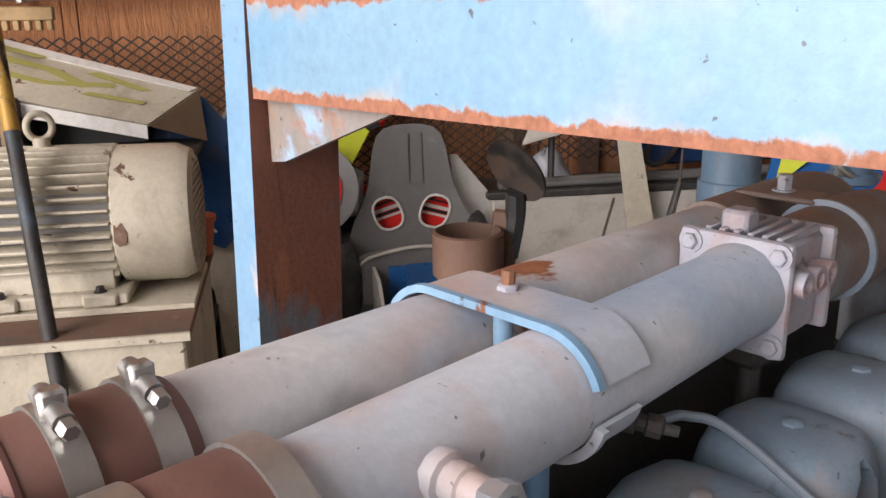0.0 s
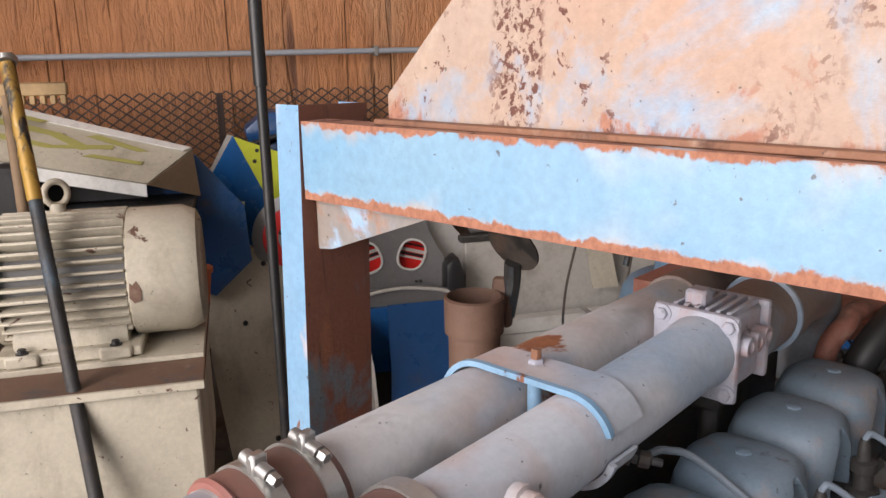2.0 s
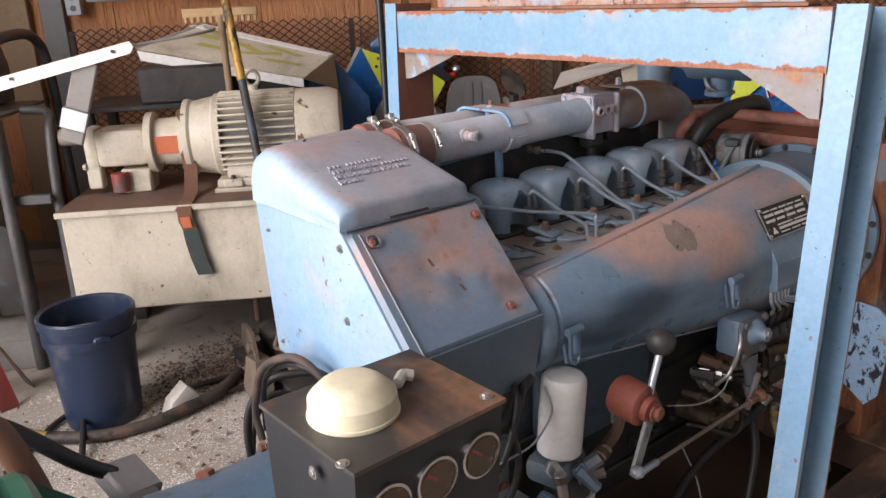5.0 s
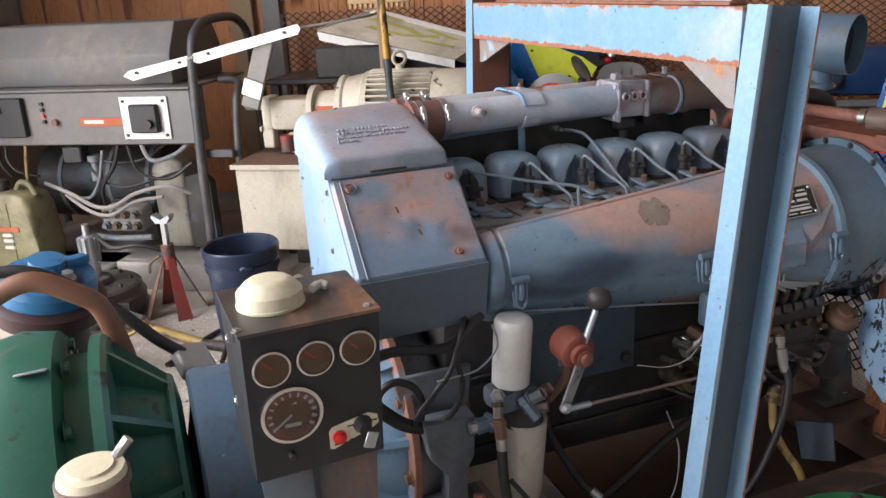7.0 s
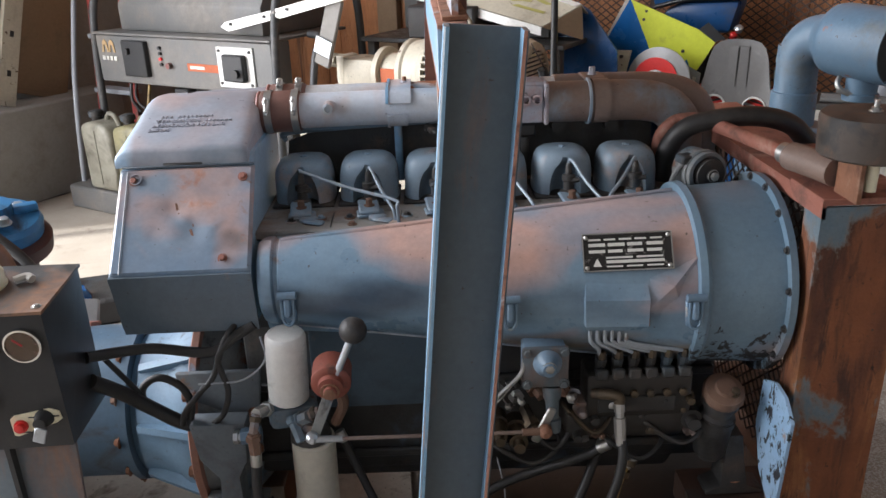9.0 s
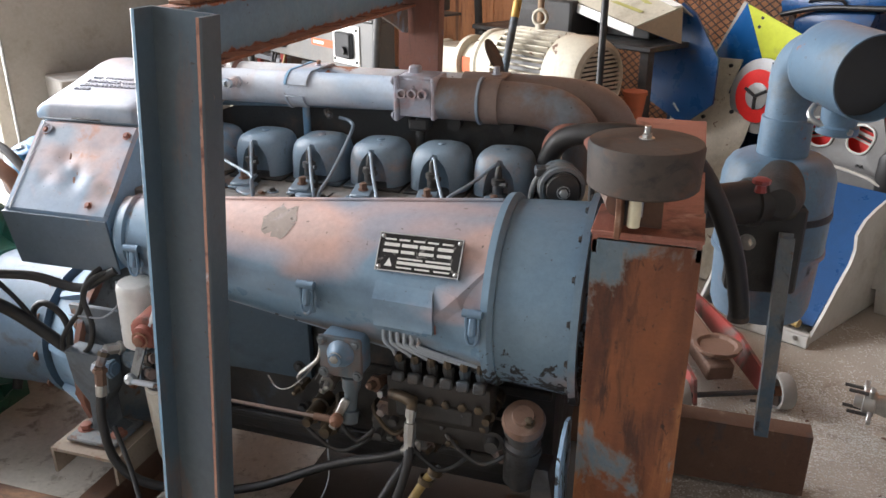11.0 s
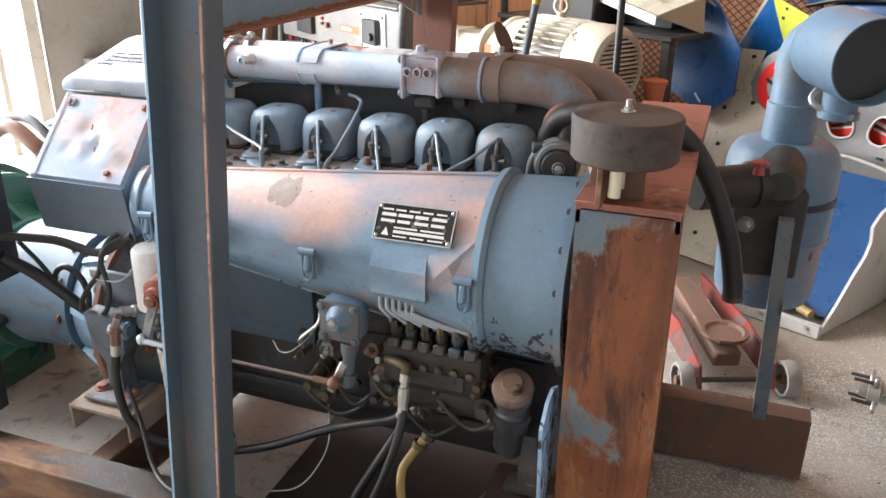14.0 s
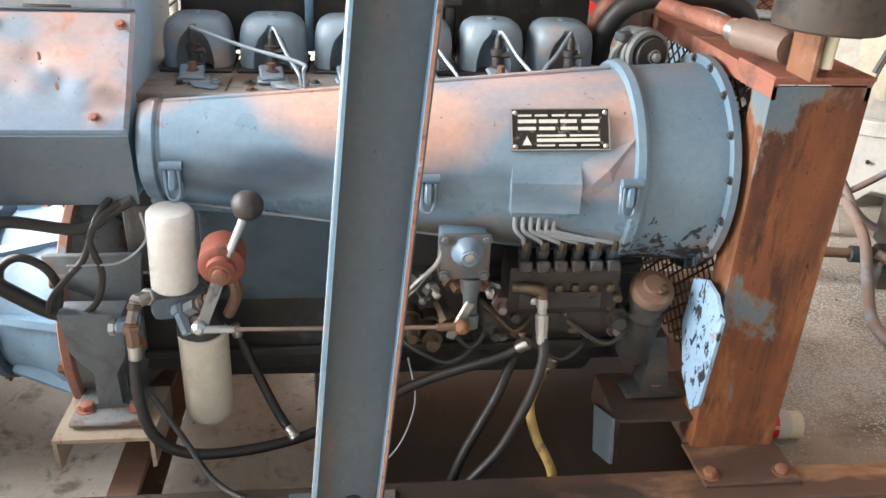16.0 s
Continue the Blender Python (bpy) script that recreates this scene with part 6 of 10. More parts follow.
part("neck", lathe(B(), (0.792, -0.10, 0.53), (0, -0.2, -1), [(0, 0.018), (0.02, 0.016), (0.03, 0.012), (0.06, 0.011), (0.062, 0.016), (0.085, 0.014)], 12), M["frame_dark"], gv)
part("lever", box(B(), (0.775, -0.125, 0.465), (0.016, 0.008, 0.075), (0, 25, 0), bevel=0.003), M["steel"], gv)
part("throttle_arm", tube(B(), [(0.69, -0.10, 0.50), (0.70, -0.12, 0.53), (0.735, -0.115, 0.565), (0.742, -0.11, 0.60)], 0.004, 8), M["steel"], EN)
for k, (x, z, rr_) in enumerate(((0.70, 0.42, 0.015), (0.84, 0.42, 0.014), (0.735, 0.405, 0.018), (0.87, 0.455, 0.014), (1.04, 0.49, 0.012), (1.05, 0.44, 0.02))):
    part("fitting", lathe(B(), (x, -0.02, z), (0, -1, 0), [(0, rr_ * 1.3), (0.03, rr_ * 1.3), (0.031, rr_), (0.07, rr_), (0.071, rr_ * 0.6), (0.09, rr_ * 0.6)], 10), M["cast" if k % 2 else "brass"], EN)
part("elbow_fitting", tube(B(), [(0.865, -0.095, 0.508), (0.895, -0.110, 0.512), (0.909, -0.115, 0.508), (0.909, -0.117, 0.490)], 0.010, 10), M["brass"], EN, "brass hose fitting")
part("hose_tail", lathe(B(), (0.909, -0.117, 0.498), (0.02, -0.28, -1), [(0, 0.010), (0.015, 0.010), (0.016, 0.008), (0.025, 0.008), (0.026, 0.011), (0.05, 0.011), (0.065, 0.009)], 8), M["steel"], EN, "zinc hose tail")
fb = part("feed_filter", lathe(B(), (1.095, -0.070, 0.345), (0.05, -0.12, 1), [(0, 0.020), (0.015, 0.030), (0.10, 0.032), (0.105, 0.026), (0.12, 0.026), (0.125, 0.034), (0.145, 0.035)], 20), M["cast"], EN, "grimy dark feed filter")
part("cap", lathe(B(), (1.102, -0.088, 0.488), (0.05, -0.55, 1), [(0, 0.036), (0.010, 0.038), (0.020, 0.034), (0.024, 0.020), (0.030, 0.018)], 20), M["rust_dark"], fb, "rusty tilted filter cap")
part("clamp_band", lathe(B(), (1.099, -0.078, 0.425), (0.05, -0.12, 1), [(0, 0.032), (0, 0.0345), (0.014, 0.0345), (0.014, 0.032)], 20, (False, False)), M["cast"], fb)
part("bleed_screw", bolt(B(), (1.115, -0.11, 0.505), (0.05, -0.55, 1), 0.007, 0.012), M["brass"], fb)
for k in range(7):
    r7 = random.Random(40 + k)
    x = 0.62 + 0.06 * k
    part("stud", bolt(B(), (x, 0.03, 0.355 + r7.uniform(-0.01, 0.01)), (0, -1, 0), 0.009, 0.012), M["cast"], EN)

# flywheel housing and its foot
fw_ = part("flywheel_housing", lathe(B(), (-0.02, 0.19, 0.36), (1, 0, 0), [(0, 0.150), (0.012, 0.154), (0.016, 0.163), (0.05, 0.168), (0.085, 0.180), (0.11, 0.200), (0.137, 0.205)], 52), M["bell"], EN, "sky-blue flywheel housing", smooth=30)
part("bell_flange", lathe(B(), (0.118, 0.19, 0.36), (1, 0, 0), [(0, 0.20), (0.0, 0.236), (0.003, 0.240), (0.016, 0.240), (0.018, 0.236), (0.018, 0.10)], 52), M["bell_rust"], fw_, "rusty bolted flange")
for k in range(9):
    a = radians(40 * k + 8)
    u_, w_ = V(0, math.cos(a), math.sin(a)), V(0, -math.sin(a), math.cos(a))
    c_ = V(0, 0.19, 0.36)
    part("bell_rib", rings(B(), [[V(0.0, 0, 0) + c_ + u_ * 0.14 + w_ * q, V(0.0, 0, 0) + c_ + u_ * 0.176 + w_ * q, V(0.119, 0, 0) + c_ + u_ * 0.226 + w_ * q, V(0.119, 0, 0) + c_ + u_ * 0.18 + w_ * q] for q in (-0.007, 0.007)]), M["bell"], fw_)
    a = radians(40 * k + 28)
    u_ = V(0, math.cos(a), math.sin(a))
    part("flange_bolt", bolt(B(), V(0.118, 0, 0) + c_ + u_ * 0.222, (-1, 0, 0), 0.011, 0.012), M["rust"], fw_)
part("rear_casting", lathe(B(), (0.136, 0.19, 0.36), (1, 0, 0), [(0, 0.225), (0.05, 0.215), (0.10, 0.16)], 40), M["dusty_cast"], EN)
part("adapter", lathe(B(), (-0.255, 0.19, 0.365), (1, 0, 0), [(0, 0.150), (0.006, 0.163), (0.02, 0.166), (0.10, 0.160), (0.215, 0.160), (0.217, 0.170), (0.233, 0.170)], 40), M["housing"], EN, "pale blue coupling housing", smooth=30)
for k in range(12):
    a = 2 * math.pi * k / 12
    part("bolt", bolt(B(), (-0.040, 0.19 + 0.166 * math.cos(a), 0.365 + 0.166 * math.sin(a)), (-1, 0, 0), 0.008, 0.01), M["rust"], EN)
part("bolt", bolt(B(), (0.059, 0.188, 0.530), (0, 0, 1), 0.013, 0.014), M["red_rust"], EN, "large rusty bolt")
part("bolt", bolt(B(), (-0.150, 0.255, 0.508), (0, 0.4, 1), 0.015, 0.012), M["red_rust"], EN, "large rusty bolt")
ft = part("mount_foot", prism(B(), [(0.150, 0.268), (0.240, 0.268), (0.240, 0.278), (0.212, 0.282), (0.210, 0.345), (0.232, 0.375), (0.236, 0.46), (0.135, 0.46), (0.145, 0.385), (0.180, 0.345), (0.178, 0.282), (0.150, 0.278)], "y", -0.075, -0.03, 0.003), M["foot_paint"], EN, "slate-grey mounting foot with rusty bolts")
part("foot_base", box(B(), (0.195, -0.065, 0.270), (0.12, 0.10, 0.010), bevel=0.003), M["dusty_cast"], ft)
for x in (0.155, 0.237):
    part("bolt", bolt(B(), (x, -0.075, 0.275), (0, 0, 1), 0.012, 0.012), M["red_rust"], ft)
for x, z in ((0.14, 0.43), (0.235, 0.36), (0.14, 0.36), (0.24, 0.44)):
    part("bolt", bolt(B(), (x, -0.006, z), (0, -1, 0), 0.009, 0.008), M["rust"], ft)
part("bracket_plate", prism(B(), [(0.10, 0.53), (0.26, 0.53), (0.25, 0.44), (0.235, 0.36), (0.15, 0.36), (0.125, 0.42)], "y", -0.007, 0.007, 0.004), M["foot_paint"], EN)
f2 = part("mount_foot", prism(B(), [(1.09, 0.268), (1.20, 0.268), (1.20, 0.278), (1.165, 0.285), (1.15, 0.40), (1.12, 0.40), (1.12, 0.285), (1.09, 0.278)], "y", -0.09, -0.04, 0.003), M["cast"], EN)
part("bolt", bolt(B(), (1.144, -0.075, 0.30), (0, -0.3, 1), 0.012, 0.014), M["rust"], f2)


def spin_on(name, base, axis, r, h, mat, label):
    return part(name, lathe(B(), base, axis, [(0, r * 0.9), (0.004, r), (h - r * 0.45, r), (h - r * 0.22, r * 0.97), (h - r * 0.07, r * 0.86), (h, r * 0.62), (h, 0.001)], 36), mat, EN, label, smooth=30)


spin_on("fuel_filter", (0.319, -0.055, 0.499), (0.05, -0.036, 1), 0.0365, 0.139, M["white"], "white spin-on fuel filter")
spin_on("oil_filter", (0.354, -0.050, 0.412), (-0.03, 0.10, -1), 0.041, 0.188, M["oil_white"], "off-white spin-on oil filter")
hdr = part("filter_head", box(B(), (0.322, -0.045, 0.470), (0.09, 0.07, 0.045), (0, 0, 12), bevel=0.014, seg=2), M["dusty_cast"], EN)
part("filter_head", lathe(B(), (0.350, -0.045, 0.405), (-0.1, 0, 1), [(0, 0.040), (0.02, 0.036), (0.045, 0.032), (0.06, 0.04)], 18), M["cast"], EN)
for a, b, r, m_ in (((0.285, -0.070, 0.490), (0.268, -0.105, 0.500), 0.011, "steel"), ((0.268, -0.105, 0.500), (0.262, -0.120, 0.470), 0.009, "pipe_brown"), ((0.262, -0.120, 0.470), (0.264, -0.128, 0.430), 0.011, "rust_dark"), ((0.335, -0.085, 0.470), (0.362, -0.105, 0.492), 0.012, "dusty_cast"), ((0.362, -0.105, 0.492), (0.380, -0.105, 0.500), 0.010, "pipe_brown"), ((0.335, -0.080, 0.452), (0.372, -0.105, 0.462), 0.011, "pipe_brown"), ((0.325, -0.085, 0.480), (0.345, -0.115, 0.445), 0.010, "latch"), ((0.268, -0.085, 0.445), (0.232, -0.088, 0.443), 0.015, "latch"), ((0.232, -0.088, 0.443), (0.222, -0.088, 0.443), 0.010, "steel")):
    part("fitting", cyl(B(), a, b, r, seg=6), M[m_], hdr)
    d_ = (Vector(b) - Vector(a)).normalized()
    part("fitting_nut", lathe(B(), Vector(a) + d_ * 0.004, d_, [(0, r * 1.1), (0.001, r * 1.3), (0.009, r * 1.3), (0.010, r * 1.1)], 6), M["brass" if m_ == "pipe_brown" else m_], hdr)

# hand throttle
ht2 = part("throttle_lever", tube(B(), [(0.416, -0.152, 0.585), (0.432, -0.149, 0.622), (0.452, -0.147, 0.668)], 0.0062, 10), M["bright"], EN, "bright steel hand lever")
part("knob", lathe(B(), (0.450, -0.145, 0.658), (0.25, 0, 1), [(0, 0.008), (0.004, 0.016), (0.012, 0.0215), (0.021, 0.0235), (0.030, 0.0215), (0.038, 0.015), (0.042, 0.002)], 20), M["knob"], ht2, "dusty black ball knob", smooth=60)
part("friction_disc", lathe(B(), (0.409, -0.098, 0.588), (0.05, -1, -0.10), [(0, 0.030), (0.006, 0.034), (0.052, 0.034), (0.056, 0.030), (0.057, 0.022), (0.068, 0.021), (0.070, 0.012), (0.082, 0.011), (0.084, 0.006)], 18), M["disc_red"], ht2, "red oxide friction disc")
part("nut", bolt(B(), (0.412, -0.172, 0.580), (0.05, -1, -0.10), 0.011, 0.010), M["rust"], ht2)
part("bracket", plate(B(), [(0.395, -0.100, 0.605), (0.428, -0.100, 0.600), (0.428, -0.100, 0.535), (0.400, -0.100, 0.535)], 0.006), M["dusty_cast"], ht2)
part("bracket_foot", tube(B(), [(0.418, -0.10, 0.545), (0.420, -0.085, 0.50), (0.40, -0.055, 0.445)], 0.010, 8), M["rust_dark"], ht2)
part("lower_arm", plate(B(), [(0.400, -0.166, 0.572), (0.420, -0.166, 0.572), (0.384, -0.166, 0.484), (0.366, -0.166, 0.484)], 0.006), M["dusty_cast"], ht2)
part("ball_joint", lathe(B(), (0.374, -0.160, 0.490), (0, -1, 0), [(0, 0.006), (0.006, 0.011), (0.014, 0.011), (0.02, 0.005)], 12), M["bright"], ht2)
rod = part("throttle_rod", cyl(B(), (0.374, -0.172, 0.488), (0.773, -0.140, 0.462), 0.0034, seg=10), M["pipe_brown"], EN, "thin rusty throttle rod")
part("rod_end", cyl(B(), (0.374, -0.172, 0.488), (0.425, -0.168, 0.485), 0.0062, seg=10), M["bright"], rod)
part("rod_end", cyl(B(), (0.735, -0.143, 0.4645), (0.776, -0.140, 0.462), 0.0068, seg=10), M["rust_dark"], rod)
part("rod_knuckle", lathe(B(), (0.776, -0.128, 0.462), (0, -1, 0), [(0, 0.007), (0.006, 0.012), (0.018, 0.012), (0.026, 0.005)], 12), M["rust"], rod)

# small fittings, nuts and thin lines crowded round the injection pump
rc_ = random.Random(77)
for k in range(26):
    x = 0.66 + 0.40 * rc_.random()
    z = 0.375 + 0.13 * rc_.random()
    r = rc_.uniform(0.007, 0.014)
    kind = rc_.choice(("brass", "cast", "rust_dark", "steel", "pipe_brown"))
    ax = (rc_.uniform(-0.5, 0.5), -1, rc_.uniform(-0.6, 0.4))
    part("fitting", lathe(B(), (x, -0.035 - 0.035 * rc_.random(), z), ax, [(-0.02, r), (0.012, r), (0.0121, r * 1.35), (0.022, r * 1.35), (0.0221, r * 0.7), (0.040, r * 0.65), (0.042, r * 0.3)], 6), M[kind], EN)
for k in range(5):
    x0, z0 = 0.68 + 0.07 * k, 0.40 + 0.03 * (k % 3)
    dx = rc_.uniform(0.05, 0.14)
    part("oil_line", tube(B(), [(x0, -0.05, z0), (x0 + 0.01, -0.095, z0 + 0.005), (x0 + dx * 0.6, -0.105, z0 - 0.03), (x0 + dx, -0.085, z0 - 0.01), (x0 + dx, -0.04, z0)], 0.0042, 8), M[("cast", "rubber", "brass", "rubber", "cast")[k]], EN)
for k in range(8):
    x = 0.36 + 0.10 * k
    part("sump_bolt", bolt(B(), (x, 0.056, 0.285), (0, -1, 0), 0.007, 0.007), M["cast"], EN)
part("sump_rib", box(B(), (0.68, 0.054, 0.300), (0.78, 0.012, 0.014), bevel=0.003), M["cast"], EN)

# plungers' side windows and their cover screws on the pump
for k in range(6):
    x = 0.880 + 0.0292 * k
    part("valve_holder", box(B(), (x, -0.100, 0.548), (0.022, 0.014, 0.020), (-12, 0, 0), bevel=0.003), M["cast"], EN)
    part("line_nut", lathe(B(), (x, -0.092, 0.575), (0, -0.25, 1), [(0, 0.0075), (0.014, 0.0075), (0.017, 0.005)], 6), M["brass"], EN)
part("pump_window", box(B(), (0.945, -0.099, 0.485), (0.14, 0.005, 0.032), bevel=0.002), M["cast"], EN)

# washers and grime-covered nuts along the head deck
rw = random.Random(9)
for k in range(14):
    x = 0.33 + 0.054 * k
    y = 0.095 + rw.uniform(-0.012, 0.014)
    part("washer", lathe(B(), (x, y, 0.786), (0, 0, 1), [(0, 0.011), (0.002, 0.011), (0.0025, 0.008)], 12), M[rw.choice(("rust_dark", "rocker", "cast"))], EN)
    part("deck_nut", bolt(B(), (x, y, 0.788), (rw.uniform(-0.1, 0.1), 0, 1), 0.0055, 0.006), M[rw.choice(("cast", "rocker"))], EN)

# ---- control box beside the engine ----
CB = thing("control_box", "black steel control box with round gauges and rusty top", "control box", (-0.09, -0.18, 0.55))
bx = B()
rings(bx, [[(-0.184, -0.250, 0.545), (0.012, -0.240, 0.545), (0.008, -0.095, 0.545), (-0.190, -0.095, 0.545)],
           [(-0.183, -0.264, 0.783), (0.016, -0.256, 0.783), (0.008, -0.095, 0.788), (-0.192, -0.092, 0.788)]])
part("case", bx, M["black"], CB)
part("lid", plate(B(), [(-0.186, -0.268, 0.783), (0.019, -0.259, 0.783), (0.011, -0.092, 0.789), (-0.195, -0.089, 0.789)], 0.005), M["panel_top"], CB, "black lid with rusty dust")


def on_box(x, z, out=0.0):
    """A place on the gauge face."""
    k = (z - 0.545) / 0.238
    t = (x + 0.194) / 0.206
    return V(x, (-0.250 + 0.010 * t) * (1 - k) + (-0.262 + 0.006 * t) * k - out, z)


def plate_of(c, w, h, dz):
    """A small upright printed bar on a dial."""
    return box(B(), c + V(0, 0, dz), (w, 0.0006, h))


def gauge(x, z, r, tach=False):
    c = on_box(x, z)
    ax = V(0.03, -1, -0.05).normalized()
    g = part("gauge", lathe(B(), c - ax * 0.01, ax, [(0, r), (0.013, r), (0.017, r * 0.97), (0.0175, r * 0.86), (0.014, r * 0.84)], 36, (True, False)), M["chrome"], CB, "round dial gauge with chrome bezel")
    part("dial", lathe(B(), c + ax * 0.003, ax, [(0, r * 0.86), (0.001, r * 0.86)], 32), M["gauge_face"], g)
    if tach:
        part("dial_ring", lathe(B(), c + ax * 0.0042, ax, [(0, r * 0.84), (0.0004, r * 0.84), (0.0004, r * 0.60), (0, r * 0.60)], 40, (False, False)), M["red_rust"], g, "faded red scale ring")
        part("dial_print", plate_of(c + ax * 0.0045, r * 0.34, r * 0.16, r * 0.42), M["mark"], g)
        part("dial_print", plate_of(c + ax * 0.0045, r * 0.50, r * 0.12, -r * 0.35), M["mark"], g)
    a, u, v = frame_of(ax)
    u, v = V(1, 0, 0), V(0, 0, 1)
    mk = B()
    n = 13 if tach else 7
    for k in range(n):
        an = radians(215 - 250 * k / (n - 1))
        d = u * math.cos(an) + v * math.sin(an)
        p = c + ax * 0.0045 + d * r * 0.62
        q = c + ax * 0.0045 + d * r * 0.76
        cyl(mk, p, q, 0.0012 if not tach else 0.0026, seg=5)
    part("marks", mk, M["mark"] if tach else M["red_rust"], g)
    an = radians(215 if tach else 140)
    part("needle", cyl(B(), c + ax * 0.005, c + ax * 0.005 + (u * math.cos(an) + v * math.sin(an)) * r * 0.6, 0.0016, seg=5), M["kart_red"] if not tach else M["mark"], g)
    gl = part("glass", lathe(B(), c + ax * 0.0085, ax, [(0, r * 0.85), (0.001, r * 0.85)], 32), GLASS, g)
    return g


GLASS, gnt, gn, gl_, gb = material("clear_glass")
gb.inputs["Transmission Weight"].default_value = 1.0
gb.inputs["Roughness"].default_value = 0.06
gb.inputs["IOR"].default_value = 1.3
for x, z in ((-0.146, 0.728), (-0.083, 0.731), (-0.020, 0.733)):
    gauge(x, z, 0.0285)
gauge(-0.124, 0.648, 0.047, True)
sw = part("switch_plate", rings(B(), [[on_box(x, z, 0.0005) for x, z in ((-0.072, 0.572), (-0.072, 0.602), (-0.066, 0.608), (-0.01, 0.618), (0.004, 0.612), (0.006, 0.598), (-0.002, 0.592), (-0.066, 0.570))], [on_box(x, z, 0.003) for x, z in ((-0.072, 0.572), (-0.072, 0.602), (-0.066, 0.608), (-0.01, 0.618), (0.004, 0.612), (0.006, 0.598), (-0.002, 0.592), (-0.066, 0.570))]]), M["cream"], CB, "cream switch plate")
part("button", lathe(B(), on_box(-0.057, 0.590, 0.002), (0, -1, -0.05), [(0, 0.0105), (0.006, 0.0105), (0.006, 0.008), (0.012, 0.0075), (0.013, 0.004)], 18), M["kart_red"], sw, "red push button")
part("key_switch", lathe(B(), on_box(-0.020, 0.602, 0.002), (0, -1, -0.05), [(0, 0.015), (0.006, 0.014), (0.012, 0.010), (0.02, 0.010)], 18), M["black"], sw)
part("key", box(B(), on_box(-0.016, 0.590, 0.035), (0.018, 0.003, 0.026), (0, 20, 0), bevel=0.001), M["bright"], sw)
pb = B()
for x0, x1, z in ((-0.066, -0.046, 0.577), (-0.042, -0.022, 0.5795), (-0.044, -0.034, 0.604), (-0.008, 0.003, 0.604)):
    box(pb, on_box((x0 + x1) / 2, z, 0.0033), (x1 - x0, 0.0008, 0.0022))
part("print", pb, M["decal_black"], sw)
part("knob", lathe(B(), on_box(-0.13, 0.580, 0.0), (0, -1, 0), [(0, 0.006), (0.01, 0.006), (0.012, 0.004)], 12), M["rubber"], CB)
for x, y in ((-0.185, -0.255), (0.005, -0.25)):
    part("screw", bolt(B(), (x, y + 0.008, 0.788), (0, 0, 1), 0.005, 0.004), M["steel"], CB)
for z in (0.76, 0.66):
    part("screw", bolt(B(), (-0.193, -0.20, z), (-1, 0, 0), 0.005, 0.004), M["steel"], CB)
part("support_plate", prism(B(), [(-0.155, 0.20), (-0.012, 0.20), (0.006, 0.5445), (-0.178, 0.5445)], "y", -0.225, -0.217, 0.002), M["frame_dark"], CB, "slate-blue support plate with chipped paint")
part("support_bracket", prism(B(), [(-0.235, 0.20), (-0.12, 0.20), (-0.10, 0.545), (-0.24, 0.545)], "x", -0.10, -0.092), M["black"], CB)
LC = thing("lamp_cover", "round cream plastic lamp cover lying on the control box", "lamp cover", (-0.124, -0.172, 0.79))
part("dome", lathe(B(), (-0.124, -0.172, 0.7945), (0, 0, 1), [(0, 0.0495), (0.018, 0.0485), (0.020, 0.047), (0.031, 0.036), (0.035, 0.030), (0.0365, 0.024), (0.0365, 0.001)], 56), M["cream"], LC, smooth=25)
part("rim", lathe(B(), (-0.124, -0.172, 0.7895), (0, 0, 1), [(0, 0.0502), (0.0012, 0.051), (0.0045, 0.051), (0.0055, 0.0496)], 56), M["cream"], LC, smooth=50)
solo("rag", tube(B(), [(-0.06, -0.165, 0.799), (-0.045, -0.155, 0.801), (-0.035, -0.16, 0.798)], 0.007, 8), M["grey_white"], "scrap of grey rag beside the cap", "rag")

# ---- round rubber mount on the end post ----
RM = thing("rubber_mount", "round brown-black rubber mount on a steel bracket", "rubber mount", (1.256, -0.15, 0.877))
part("disc", lathe(B(), (1.262, -0.150, 0.945), (0, 0, 1), [(0, 0.072), (0.003, 0.0755), (0.058, 0.0775), (0.063, 0.075), (0.066, 0.055), (0.066, 0.001)], 48), M["rubber_dusty"], RM)
part("stud", cyl(B(), (1.262, -0.150, 0.90), (1.262, -0.150, 1.028), 0.0045, seg=10), M["steel"], RM)
part("nut", bolt(B(), (1.262, -0.150, 1.011), (0, 0, 1), 0.007, 0.007), M["steel"], RM)
part("bracket", box(B(), (1.236, -0.155, 0.911), (0.008, 0.07, 0.068), bevel=0.001), M["rust"], RM)
part("bracket", box(B(), (1.265, -0.125, 0.911), (0.055, 0.008, 0.068), bevel=0.001), M["rust_dark"], RM)
part("spacer", cyl(B(), (1.256, -0.178, 0.895), (1.257, -0.178, 0.944), 0.009, seg=14), M["cream"], RM, "white plastic spacer")

# ---- air cleaner ----
AX, AY = 1.522, 0.69
AC = thing("air_cleaner", "sky-blue oil-bath air cleaner with a bent intake pipe", "air cleaner", (AX, AY, 0.40))
part("bowl", lathe(B(), (AX, AY, 0.40), (0, 0, 1), [(0, 0.08), (0.006, 0.105), (0.03, 0.113), (0.16, 0.118), (0.162, 0.127), (0.172, 0.127), (0.174, 0.120)], 44), M["engine"], AC)
part("canister", lathe(B(), (AX, AY, 0.572), (0, 0, 1), [(0, 0.124), (0.10, 0.125), (0.165, 0.124), (0.19, 0.118), (0.208, 0.106), (0.218, 0.088), (0.221, 0.05), (0.221, 0.001)], 48), M["cleaner"], AC, "sky-blue steel canister", smooth=60)
part("collar", lathe(B(), (AX, AY, 0.785), (0, 0, 1), [(0, 0.056), (0.09, 0.055), (0.092, 0.051)], 34), M["cleaner"], AC)
